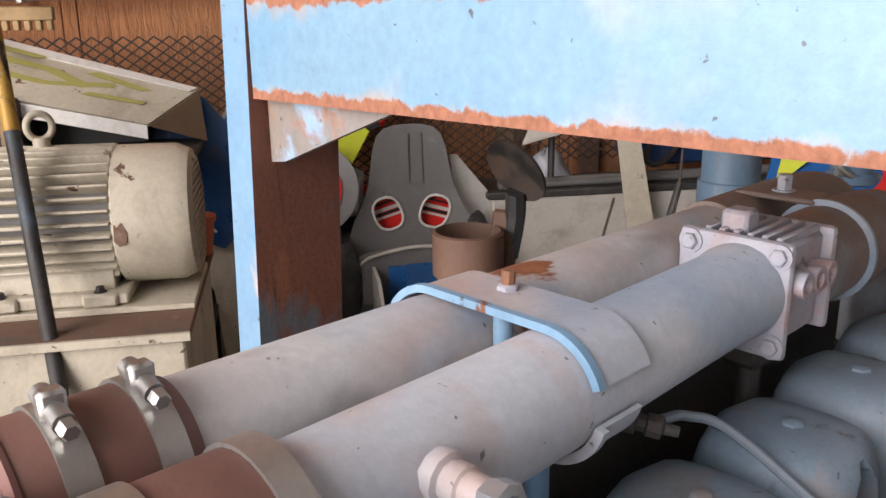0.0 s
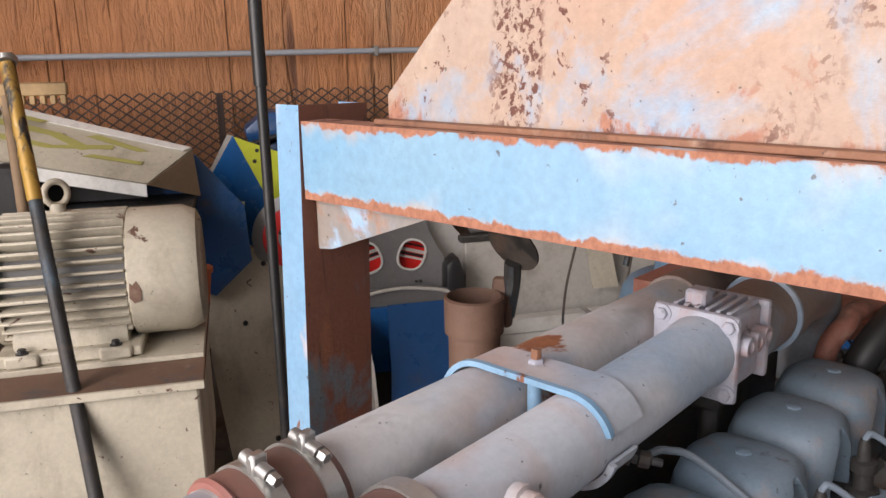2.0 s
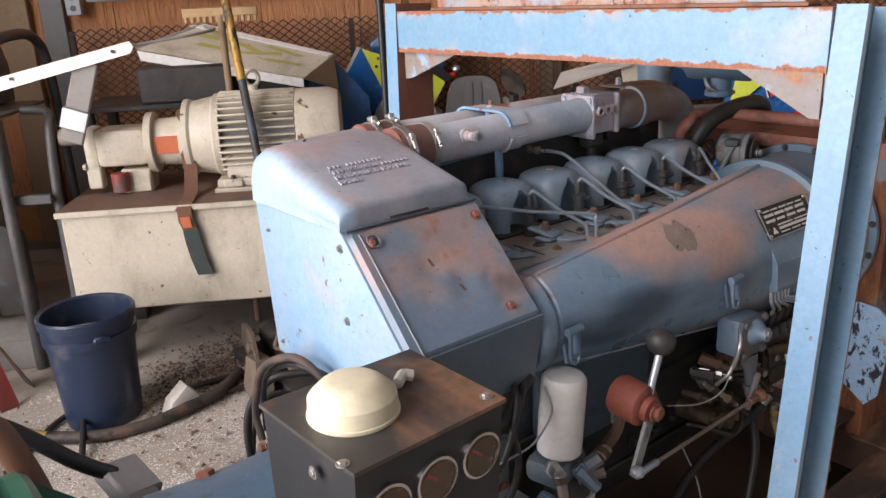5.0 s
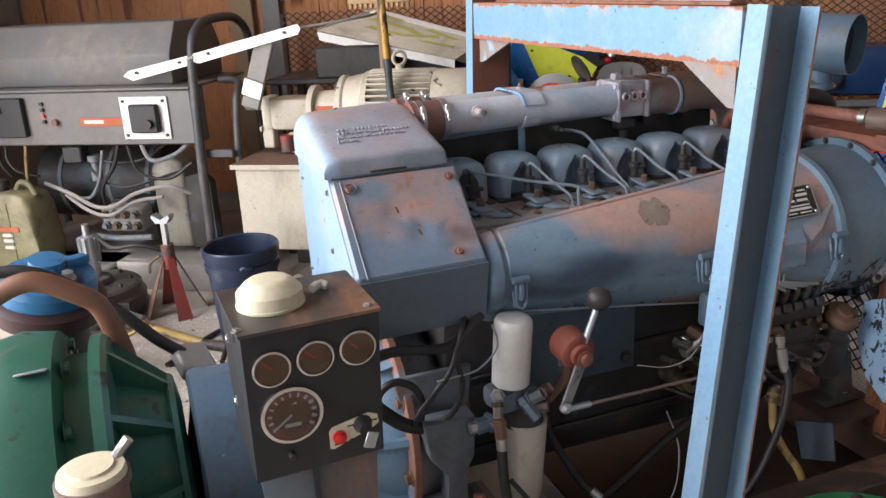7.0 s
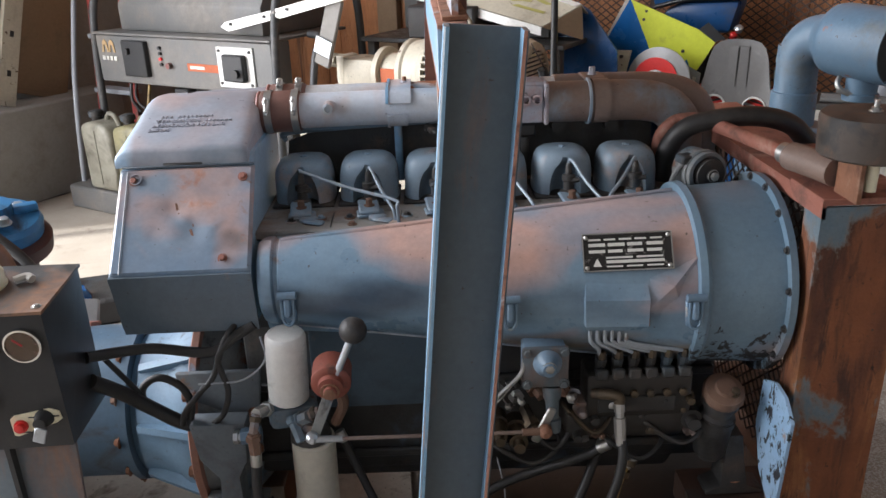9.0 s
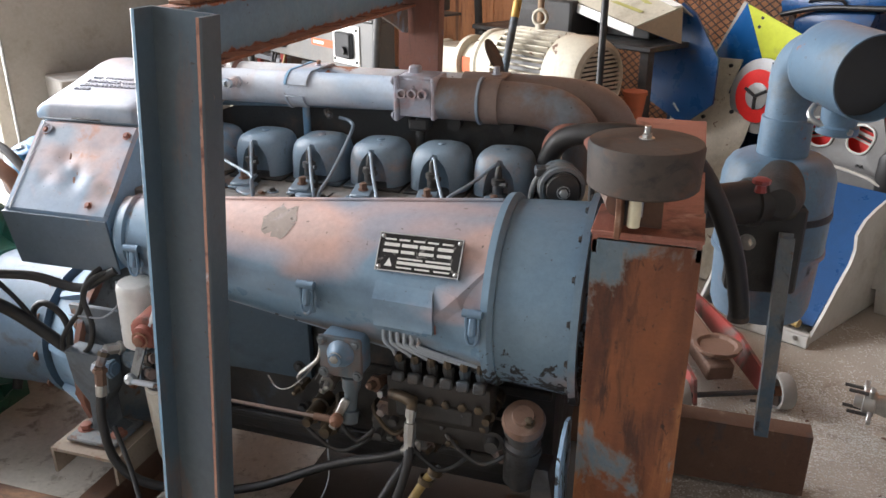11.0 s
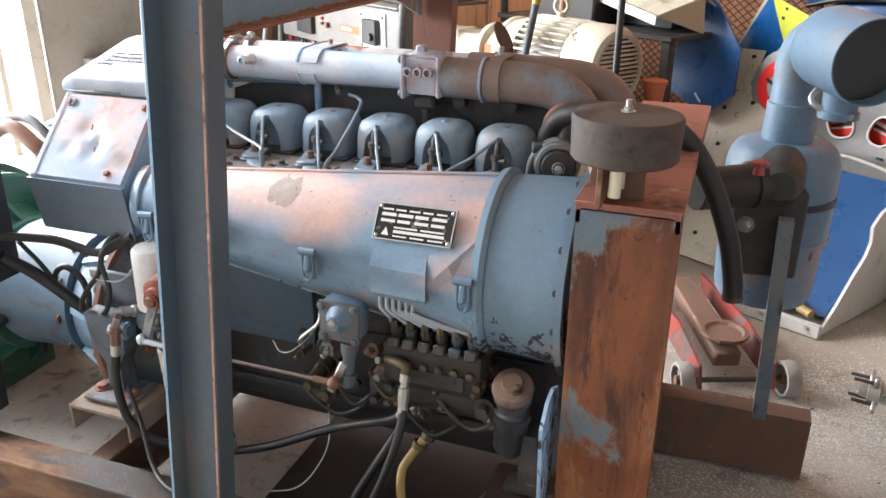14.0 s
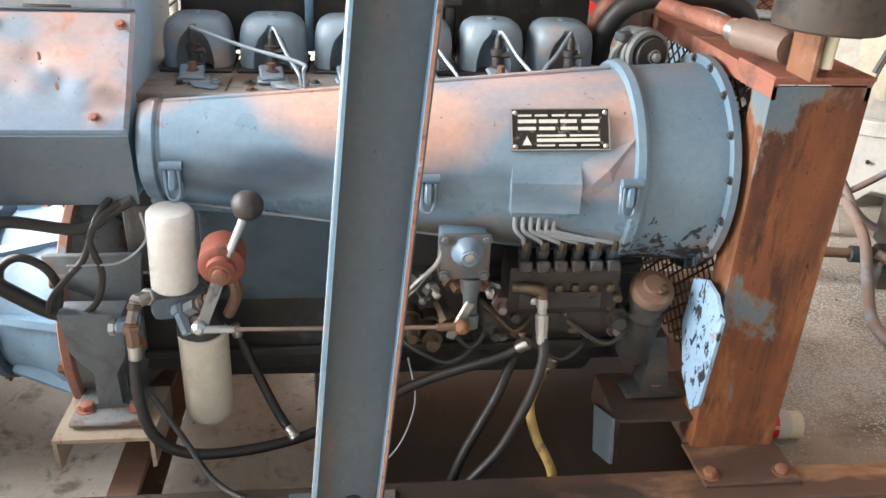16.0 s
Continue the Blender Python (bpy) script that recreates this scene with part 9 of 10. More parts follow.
for k, (u, mat) in enumerate(((-2.27, "can_clear"), (-2.03, "can"))):
    JC = room_thing("jerry_can", "milky plastic jerry can with dark cap" if k == 0 else "yellowed plastic jerry can with dark cap and red label", "jerry can", u, 1.70, 0.12, "jerry cans")
    part("body", prism(B(), [(-0.112, 0.0), (0.112, 0.0), (0.115, 0.10), (0.112, 0.27), (0.085, 0.325), (0.03, 0.345), (-0.04, 0.345), (-0.105, 0.33), (-0.115, 0.29)], "y", -0.09, 0.09, 0.025, 3), M[mat], JC)
    part("mould_seam", box(B(), (0.0, -0.092, 0.17), (0.006, 0.004, 0.27), bevel=0.001), M[mat], JC)
    part("moulded_grip", tube(B(), [(0.085, 0, 0.32), (0.06, 0, 0.365), (0.02, 0, 0.375), (-0.005, 0, 0.345)], 0.013, 10), M[mat], JC)
    part("cap", lathe(B(), (-0.065, -0.01, 0.325), (-0.12, 0, 1), [(0, 0.026), (0.03, 0.026), (0.032, 0.036), (0.058, 0.036), (0.062, 0.030), (0.066, 0.018)], 16), M["cast"], JC, "grimy dark screw cap")
    if k:
        part("label", box(B(), (-0.01, -0.092, 0.19), (0.10, 0.004, 0.02)), M["orange_strap"], JC)
        for z in (0.11, 0.14, 0.165):
            part("label", box(B(), (-0.02, -0.092, z), (0.05, 0.004, 0.014)), M["mark"], JC)
solo("timber_sleeper", box(B(), U(-2.1, 1.75, 0.06), (0.9, 0.30, 0.12), (0, 0, TURN), bevel=0.01), M["dark_machine"], "grey timber sleeper under the cans", "timber")

LD = thing("step_ladder", "red fibreglass step ladder with grey steps", "ladder", U(-2.45, 1.95), (0, 0, TURN), world_coords=False)
for x0, x1 in ((-0.25, -0.19), (0.05, 0.02)):
    part("stile", plate(B(), [(x0, 0.0, 0.0), (x0 + 0.045, 0.0, 0.0), (x1 + 0.035, 0.12, 1.9), (x1, 0.12, 1.9)], 0.02), M["red_paint"], LD)
for k in range(6):
    part("step", box(B(), (-0.09, 0.02 + 0.02 * k, 0.26 + 0.28 * k), (0.29, 0.08, 0.025), bevel=0.003), M["lilac"], LD)
part("rear_leg", tube(B(), [(-0.08, -0.28, 0.0), (-0.10, -0.20, 0.6), (-0.14, -0.05, 1.2), (-0.16, 0.05, 1.85)], 0.014, 10), M["lilac"], LD)

def leaning(name, du, v, w, thick, h, mat, lab, cat):
    """A board leaning on the wall above the ledge, with its end strips."""
    ob = thing(name, lab, cat, U(-2.78 + du, v, 0.50), (0, 18, TURN + 90), world_coords=False)
    part("board", box(B(), (0, 0, h / 2 + 0.012), (w, thick, h), bevel=0.003), M[mat], ob)
    for z in (0.04, h - 0.03):
        part("end_strip", box(B(), (0, -thick / 2 - 0.002, z + 0.012), (w * 0.96, 0.004, 0.03), bevel=0.001), M[mat], ob)
    if name == "plank":
        for k in range(5):
            part("slot", box(B(), (0.0, -thick / 2 - 0.001, 0.18 + 0.2 * k), (0.02, 0.003, 0.03)), M["dark_fill"], ob)


leaning("plank", -0.10, 1.55, 0.10, 0.03, 1.3, "beige", "pale slotted plank leaning on the wall", "plank")
leaning("cardboard", -0.20, 1.80, 0.35, 0.012, 1.0, "tan", "flattened brown cardboard leaning on the wall", "cardboard")
room_slab("wall_west_4", (-2.93, 1.53, 0.25), (0.30, 1.34, 0.50), M["grey_wall"], "low brown-grey block ledge along the wall", "ledge", 0.008)

DR = thing("flywheel_drum", "greasy steel brake drum with a splined shaft on the floor", "drum", U(-1.555, 1.455))
c = U(-1.555, 1.455)
part("drum", lathe(B(), c, (0, 0, 1), [(0, 0.15), (0.01, 0.185), (0.09, 0.19), (0.10, 0.18), (0.13, 0.175), (0.138, 0.165), (0.14, 0.07), (0.165, 0.065), (0.17, 0.05)], 44), M["greasy"], DR, smooth=30)
shaft = part("splined_shaft", lathe(B(), (c[0], c[1], 0.168), (0, 0, 1), [(0, 0.030), (0.03, 0.034), (0.17, 0.030), (0.175, 0.014), (0.22, 0.013)], 20), M["bright"], DR)
for k in range(10):
    a = 2 * math.pi * k / 10
    part("spline", box(B(), (c[0] + 0.034 * math.cos(a), c[1] + 0.034 * math.sin(a), 0.285), (0.012, 0.008, 0.10), (0, 0, math.degrees(a))), M["bright"], shaft)
for k in range(8):
    a = 2 * math.pi * k / 8
    part("stud", bolt(B(), (c[0] + 0.135 * math.cos(a), c[1] + 0.135 * math.sin(a), 0.139), (0, 0, 1), 0.008, 0.012), M["cast"], DR)

SB = thing("scrap_bracket", "greasy black steel bracket and linkage lying by the drum", "bracket", (-0.60, 1.90, 0))
part("channel", channel(B(), (-0.72, 1.93, 0.06), (-0.42, 1.80, 0.06), (0, 0, 1), 0.10, 0.05, 0.008), M["cast"], SB)
part("upright", plate(B(), [(-0.715, 1.88, 0.0), (-0.665, 1.87, 0.0), (-0.670, 1.885, 0.15), (-0.690, 1.89, 0.165), (-0.712, 1.89, 0.13)], 0.012), M["cast"], SB)
part("shoe", box(B(), (-0.505, 1.865, 0.088), (0.13, 0.055, 0.022), (8, -6, -22), bevel=0.005), M["greasy"], SB, "polished steel shoe")
part("link", box(B(), (-0.40, 1.80, 0.075), (0.10, 0.03, 0.018), (0, 14, -38), bevel=0.004), M["dusty_cast"], SB)
part("spring", tube(B(), [(-0.62 + 0.004 * k + 0.014 * math.cos(k * 1.05), 1.905 + 0.014 * math.sin(k * 1.05), 0.085) for k in range(30)], 0.003, 6, n=2), M["greasy"], SB)
part("stud", cyl(B(), (-0.57, 1.86, 0.06), (-0.575, 1.85, 0.115), 0.012, seg=10), M["greasy"], SB)
solo("bent_rod", tube(B(), [(-0.72, 1.80, 0.012), (-0.52, 1.70, 0.014), (-0.40, 1.655, 0.06), (-0.362, 1.645, 0.098), (-0.33, 1.60, 0.06)], 0.008, 8), M["hose_tan"], "bent tan rod lying on the floor", "rod")
JS = room_thing("jack_stand", "red steel jack stand with worn ratchet post", "jack stand", -1.25, 1.52)
for k in range(4):
    a = radians(45 + 90 * k)
    part("leg", plate(B(), [(0.12 * math.cos(a - 0.25), 0.12 * math.sin(a - 0.25), 0), (0.12 * math.cos(a + 0.25), 0.12 * math.sin(a + 0.25), 0), (0.022 * math.cos(a + 0.6), 0.022 * math.sin(a + 0.6), 0.24), (0.022 * math.cos(a - 0.6), 0.022 * math.sin(a - 0.6), 0.24)], 0.004), M["red_paint"] if k % 2 else M["rust_dark"], JS)
part("collar", cyl(B(), (0, 0, 0.19), (0, 0, 0.29), 0.026, seg=14), M["red_paint"], JS)
part("ratchet_post", box(B(), (0, 0, 0.33), (0.022, 0.022, 0.10), bevel=0.003), M["bright"], JS)
part("saddle", prism(B(), [(-0.04, 0.405), (-0.025, 0.38), (0.025, 0.38), (0.04, 0.405), (0.035, 0.415), (0.0, 0.395), (-0.035, 0.415)], "y", -0.02, 0.02), M["bright"], JS)
part("lever", tube(B(), [(-0.02, -0.03, 0.25), (-0.06, -0.04, 0.22), (-0.07, -0.04, 0.18)], 0.006, 8), M["rust_dark"], JS)
solo("blue_tool", box(B(), (-0.72, 1.30, 0.10), (0.16, 0.10, 0.10), (0, 15, 30), bevel=0.02), M["kart_blue"], "blue machine part lying on scrap", "machine part")
solo("scrap_block", box(B(), (-0.62, 1.42, 0.05), (0.34, 0.26, 0.10), (0, 0, 15), bevel=0.012), M["cast"], "greasy black scrap casting on the floor", "scrap")
solo("gear_motor", lathe(B(), (-0.78, 0.40, 0.0), (0, 0, 1), [(0, 0.12), (0.02, 0.13), (0.40, 0.13), (0.42, 0.11), (0.46, 0.06)], 28), M["black"], "black electric drum standing on the floor", "machine part")

# ---- race-kart bodies and the bench at the back ----
def sheet(bm, pts, t=0.006):
    return plate(bm, pts, t)


# rack added to hold the fairing; its near-black colour paints the shade beneath
RC = room_thing("storage_rack", "near-black rack with boxes, added under the fairing behind the motor", "rack", -0.62, 2.42)
for x in (-0.42, 0.50):
    for y in (-0.14, 0.18):
        part("upright", box(B(), (x, y, 0.42), (0.04, 0.04, 0.84), bevel=0.003), M["cast"], RC)
for z in (0.35, 0.83):
    part("shelf", box(B(), (0.04, 0.02, z), (1.0, 0.40, 0.02), bevel=0.003), M["cast"], RC)
solo("storage_box", box(B(), U(-0.66, 2.36, 0.91), (0.34, 0.22, 0.14), (0, 0, TURN), bevel=0.01), M["cast"], "box on the rack, near-black for the shade behind the motor", "box")
solo("storage_box", box(B(), U(-0.32, 2.50, 0.40), (0.34, 0.22, 0.09), (0, 0, TURN), bevel=0.01), M["cast"], "box on the rack shelf, near-black for the shade behind the motor", "box")

FA = room_thing("kart_fairing", "white and tan race-kart nose fairing lying on the rack", "fairing", -0.45, 2.42, 0.84)
A, Lw, T, Rg = (-0.37, -0.12, 0.205), (0.25, -0.12, 0.06), (0.37, 0.0, 0.135), (-0.14, 0.08, 0.275)
part("top_panel", sheet(B(), [A, Lw, T, Rg]), M["beige"], FA, "tan panel with a faint yellow pattern")
part("end_panel", sheet(B(), [Lw, (0.38, 0.0, 0.0), T], 0.005), M["tan"], FA)
part("back_panel", sheet(B(), [T, (0.36, 0.22, 0.02), (-0.16, 0.28, 0.15), Rg], 0.005), M["beige"], FA)
part("white_edge", sheet(B(), [(-0.37, -0.126, 0.203), (-0.36, -0.130, 0.165), (0.25, -0.130, 0.028), (0.25, -0.126, 0.062)], 0.006), M["white"], FA)
part("white_edge", sheet(B(), [(-0.14, 0.075, 0.281), (-0.20, 0.055, 0.278), (0.35, -0.022, 0.135), (0.37, -0.002, 0.141)], 0.004), M["white"], FA)
def on_fairing(p, q, lift=0.013):
    """A place on the fairing's top: p along it, q up it."""
    a, b, c_, d = V(*A), V(*Lw), V(*T), V(*Rg)
    n_ = (b - a).cross(d - a).normalized()
    return a.lerp(b, p).lerp(d.lerp(c_, p), q) + n_ * lift


for quad in (((0.10, 0.62), (0.42, 0.60), (0.44, 0.68), (0.13, 0.72)), ((0.42, 0.60), (0.62, 0.42), (0.66, 0.50), (0.44, 0.68)), ((0.20, 0.36), (0.50, 0.34), (0.50, 0.42), (0.22, 0.46)), ((0.50, 0.34), (0.72, 0.56), (0.70, 0.66), (0.50, 0.42)), ((0.66, 0.30), (0.90, 0.34), (0.90, 0.42), (0.68, 0.38)), ((0.08, 0.80), (0.30, 0.80), (0.32, 0.86), (0.10, 0.88)), ((0.55, 0.72), (0.82, 0.62), (0.86, 0.68), (0.58, 0.80))):
    part("stripe", plate(B(), [on_fairing(p, q) for p, q in quad], 0.001), M["olive"], FA)
# drilled white strips that stick out over the pump, in the fairing's own axes
for k, (x0, z0, x1, z1) in enumerate(((-0.26, 0.244, -0.71, 0.150), (-0.74, 0.138, -1.01, 0.089))):
    ss = part("side_strip", sheet(B(), [(x0, -0.64, z0 + 0.018), (x0 + 0.012, -0.642, z0), (x0, -0.645, z0 - 0.02), (x1 + 0.02, -0.645, z1 - 0.024), (x1 - 0.025, -0.642, z1 - 0.006), (x1, -0.64, z1 + 0.014)], 0.006), M["white"], FA, "white drilled side strip")
    for q in (0.12, 0.85):
        part("hole", cyl(B(), (x0 + (x1 - x0) * q, -0.652, z0 + (z1 - z0) * q), (x0 + (x1 - x0) * q, -0.644, z0 + (z1 - z0) * q), 0.006, seg=8), M["dark_fill"], ss)
part("strip_rod", tube(B(), [(-0.27, -0.63, 0.245), (-0.03, -0.45, 0.275), (-0.14, 0.06, 0.275)], 0.005, 8), M["grey_wall"], FA)
part("strip_arm", box(B(), (-0.455, -0.62, 0.075), (0.075, 0.02, 0.28), (0, 20, 0), bevel=0.004), M["grey_wall"], FA)
part("strip_arm", box(B(), (-0.475, -0.638, 0.02), (0.085, 0.012, 0.07), (0, 20, 0), bevel=0.003), M["bright"], FA)
part("strip_link", tube(B(), [(-0.71, -0.64, 0.15), (-0.725, -0.64, 0.147), (-0.74, -0.64, 0.138)], 0.008, 8), M["grey_wall"], FA)
part("rear_edge", tube(B(), [(-0.38, -0.10, 0.21), (-0.25, 0.0, 0.25), (-0.14, 0.08, 0.285)], 0.006, 8), M["grey_wall"], FA)
part("support", box(B(), (-0.02, 0.05, 0.06), (0.5, 0.10, 0.12), bevel=0.005), M["cast"], FA)

K1 = room_thing("race_kart", "blue and lime-yellow race-kart body leaning upright", "kart body", 0.2, 2.60)
part("side_panel", sheet(B(), [(-0.46, -0.12, 0.60), (-0.42, -0.11, 0.88), (-0.335, -0.10, 0.985), (-0.275, -0.10, 0.950), (-0.145, -0.11, 0.79), (-0.135, -0.13, 0.62), (-0.25, -0.14, 0.52)], 0.010), M["kart_mid"], K1, "blue body panel hanging from the rack")
part("side_panel", sheet(B(), [(-0.47, 0.06, 0.30), (-0.17, 0.05, 0.30), (-0.15, 0.06, 0.64), (-0.45, 0.07, 0.66)], 0.010), M["kart_navy"], K1)
part("panel_scratch", sheet(B(), [(-0.30, -0.148, 0.60), (-0.27, -0.148, 0.57), (-0.265, -0.148, 0.575), (-0.295, -0.148, 0.607)], 0.002), M["mark"], K1)
part("nose_panel", sheet(B(), [(-0.300, 0.118, 0.760), (-0.16, 0.10, 0.55), (0.10, 0.10, 0.56), (0.13, 0.10, 0.72), (-0.163, 0.086, 0.985)], 0.008), M["kart_blue"], K1)
part("yellow_panel", sheet(B(), [(-0.160, 0.080, 0.982), (-0.055, 0.088, 0.745), (0.06, 0.090, 0.705), (0.14, 0.090, 0.700), (0.205, 0.086, 0.815), (0.135, 0.082, 0.865)], 0.005), M["kart_yellow"], K1, "lime-yellow panel with blue flashes")
for x in (-0.015, 0.060):
    part("flash", sheet(B(), [(x - 0.03, 0.079, 0.86), (x - 0.012, 0.079, 0.85), (x + 0.045, 0.084, 0.715), (x + 0.005, 0.084, 0.722)], 0.002), M["kart_blue"], K1)
for x, z in ((-0.09, 0.935), (0.075, 0.775), (-0.10, 0.90)):
    part("rivet_hole", cyl(B(), (x, 0.088, z), (x, 0.076, z), 0.007, seg=8), M["dark_fill"], K1)
part("white_edge", sheet(B(), [(-0.180, 0.080, 0.990), (-0.160, 0.078, 0.985), (-0.288, 0.110, 0.750), (-0.312, 0.112, 0.752)], 0.006), M["grey_white"], K1)
part("tail_flash", sheet(B(), [(0.135, 0.080, 0.866), (0.205, 0.084, 0.817), (0.245, 0.09, 0.83), (0.17, 0.085, 0.895)], 0.004), M["decal_black"], K1)
part("grey_surround", lathe(B(), (0.012, -0.035, 0.662), (-0.15, -1, 0.1), [(0, 0.142), (0.006, 0.142), (0.008, 0.138), (0.008, 0.001)], 44), M["kart_grey"], K1)
part("red_ring", lathe(B(), (0.003, -0.046, 0.663), (-0.15, -1, 0.1), [(0, 0.100), (0.004, 0.100), (0.004, 0.001)], 44), M["kart_red"], K1, "bright red round decal")
part("hub", lathe(B(), (0.002, -0.051, 0.664), (-0.15, -1, 0.1), [(0, 0.050), (0.004, 0.050), (0.010, 0.028), (0.010, 0.001)], 28), M["kart_grey"], K1)
for k in range(3):
    a = radians(120 * k + 30)
    part("spoke", box(B(), (0.000 + 0.026 * math.cos(a), -0.064, 0.665 + 0.026 * math.sin(a)), (0.05, 0.004, 0.012), (0, -math.degrees(a), 0)), M["decal_black"], K1)
for k in range(2):
    part("white_bar", sheet(B(), [(0.120 + 0.030 * k, -0.02, 0.70 - 0.012 * k), (0.133 + 0.030 * k, -0.02, 0.70 - 0.012 * k), (0.118 + 0.030 * k, -0.025, 0.58), (0.105 + 0.030 * k, -0.025, 0.58)], 0.004), M["grey_white"], K1)
part("grey_tail", sheet(B(), [(0.10, 0.0, 0.74), (0.175, 0.0, 0.70), (0.165, 0.0, 0.56), (0.10, 0.0, 0.56)], 0.006), M["kart_grey"], K1)
part("body_shell", prism(B(), [(-0.28, 0.0), (0.30, 0.0), (0.26, 0.55), (-0.20, 0.58)], "y", 0.13, 0.32, 0.02), M["kart_navy"], K1)
part("canopy", prism(B(), [(-0.06, 0.83), (-0.075, 0.92), (0.0, 0.955), (0.25, 0.965), (0.215, 0.83), (0.05, 0.82)], "y", 0.27, 0.44, 0.02), M["kart_mid"], K1, "gloss blue tub")
part("canopy_lid", prism(B(), [(-0.125, 0.985), (-0.11, 0.935), (0.02, 0.965), (0.285, 0.985), (0.295, 1.025), (-0.05, 1.045)], "y", 0.25, 0.42, 0.012), M["kart_mid"], K1, "raised blue lid of the tub")
part("canopy_rim", tube(B(), [(-0.11, 0.25, 0.935), (0.05, 0.245, 0.972), (0.29, 0.25, 0.985)], 0.010, 10), M["decal_black"], K1)
part("lid_handle", tube(B(), [(0.0, 0.245, 0.99), (0.02, 0.235, 1.0), (0.12, 0.235, 1.005), (0.14, 0.245, 0.99)], 0.006, 8), M["decal_black"], K1)
part("canopy_leg", box(B(), (0.10, 0.36, 0.41), (0.05, 0.05, 0.82)), M["cast"], K1)
part("ball_end", lathe(B(), (0.27, 0.20, 0.845), (0, -0.5, 1), [(0, 0.012), (0.02, 0.02), (0.03, 0.012)], 12), M["bright"], K1)
part("red_knob", lathe(B(), (0.25, 0.19, 0.82), (0.2, -0.5, 1), [(0, 0.014), (0.02, 0.016), (0.028, 0.008)], 12), M["kart_red"], K1)

CP = room_thing("cut_panel", "cream fibreglass panel with notched edge leaning on the kart", "panel", 0.05, 2.36)


def on_cut(x, z, lift=0.0):
    """A place on the leaning panel."""
    return (x, 0.303 - 0.55 * (0.767 - z) - lift, z)


part("sheet", sheet(B(), [on_cut(x, z) for x, z in ((-0.128, 0.767), (0.008, 0.772), (0.0, 0.65), (0.140, 0.564), (0.142, 0.50), (0.130, 0.385), (0.20, 0.27), (0.25, 0.163), (0.22, 0.01), (-0.08, 0.01), (-0.14, 0.39), (-0.215, 0.535), (-0.10, 0.555), (-0.098, 0.605), (-0.10, 0.691))], 0.005), M["beige"], CP)
part("stripe", sheet(B(), [on_cut(x, z, 0.007) for x, z in ((0.06, 0.20), (0.13, 0.215), (0.19, 0.275), (0.15, 0.275), (0.09, 0.235))], 0.002), M["kart_yellow"], CP)
for x, z in ((-0.03, 0.745), (0.05, 0.585), (0.05, 0.10), (-0.02, 0.42), (-0.06, 0.55)):
    part("hole", cyl(B(), on_cut(x, z), on_cut(x, z, 0.009), 0.008, seg=8), M["dark_fill"], CP)
solo("plant_pot", lathe(B(), U(-0.09, 2.185, 0.585), (0, 0, 1), [(0, 0.032), (0.085, 0.043), (0.087, 0.048), (0.10, 0.048), (0.098, 0.042)], 24), M["orange_strap"], "small orange plastic pot on the tank end", "pot")

SE = room_thing("kart_chair", "grey plastic kart seat shell on a white-edged base", "kart seat", 0.52, 2.56)


def hole_loop(cx, cz, lean, n=18):
    """A rounded harness hole, leaning outwards at its foot."""
    pts = []
    for k in range(n):
        a = 2 * math.pi * k / n
        c_, s_ = math.cos(a), math.sin(a)
        x = 0.043 * math.copysign(abs(c_) ** 0.8, c_)
        z = 0.050 * math.copysign(abs(s_) ** 0.8, s_)
        pts.append((cx + x - lean * z * 0.35, cz + z + lean * x * 0.25))
    return pts


def seat_shell():
    """Upright shell: wide base, shoulders with two harness holes, rounded head."""
    half = [(0.20, 0.05), (0.205, 0.25), (0.205, 0.42), (0.20, 0.50), (0.182, 0.555), (0.155, 0.605), (0.135, 0.655), (0.124, 0.71), (0.114, 0.77), (0.100, 0.810), (0.078, 0.831), (0.045, 0.840), (0.015, 0.842)]
    outline = half + [(-x, z) for x, z in reversed(half)]
    bm = B()
    edges = []
    for loop in (outline, hole_loop(-0.075, 0.566, 1), hole_loop(0.075, 0.566, -1)):
        vs = [bm.verts.new((x, 0, z)) for x, z in loop]
        edges += [bm.edges.new((vs[i], vs[(i + 1) % len(vs)])) for i in range(len(vs))]
    bmesh.ops.triangle_fill(bm, edges=edges, use_beauty=True)
    for v in bm.verts:
        x, z = v.co.x, v.co.z
        v.co.y = 0.075 * (z - 0.10) - 0.9 * x * x
    bmesh.ops.recalc_face_normals(bm, faces=bm.faces)
    bmesh.ops.solidify(bm, geom=list(bm.faces), thickness=0.008)
    return bm


part("shell", seat_shell(), M["seat_grey"], SE, smooth=50)
for x0, x1 in ((-0.040, -0.004), (0.004, 0.040)):
    part("back_flute", sheet(B(), [(x0, -0.004 + 0.043, 0.66), (x1, -0.004 + 0.043, 0.66), (x1 * 0.95, 0.048, 0.815), (x0 * 0.95, 0.048, 0.815)], 0.004), M["seat_grey"], SE)
for sgn in (-1, 1):
    rim_ = [(x, 0.075 * (z - 0.10) - 0.9 * x * x - 0.004, z) for x, z in hole_loop(0.075 * sgn, 0.566, -sgn)]
    part("hole_rim", tube(B(), rim_ + [rim_[0]], 0.0045, 6, smooth=False), M["white_panel"], SE)
part("red_backing", sheet(B(), [(-0.16, 0.075, 0.48), (0.16, 0.075, 0.48), (0.15, 0.085, 0.65), (-0.15, 0.085, 0.65)], 0.01), M["kart_red"], SE, "red decal seen through the holes")
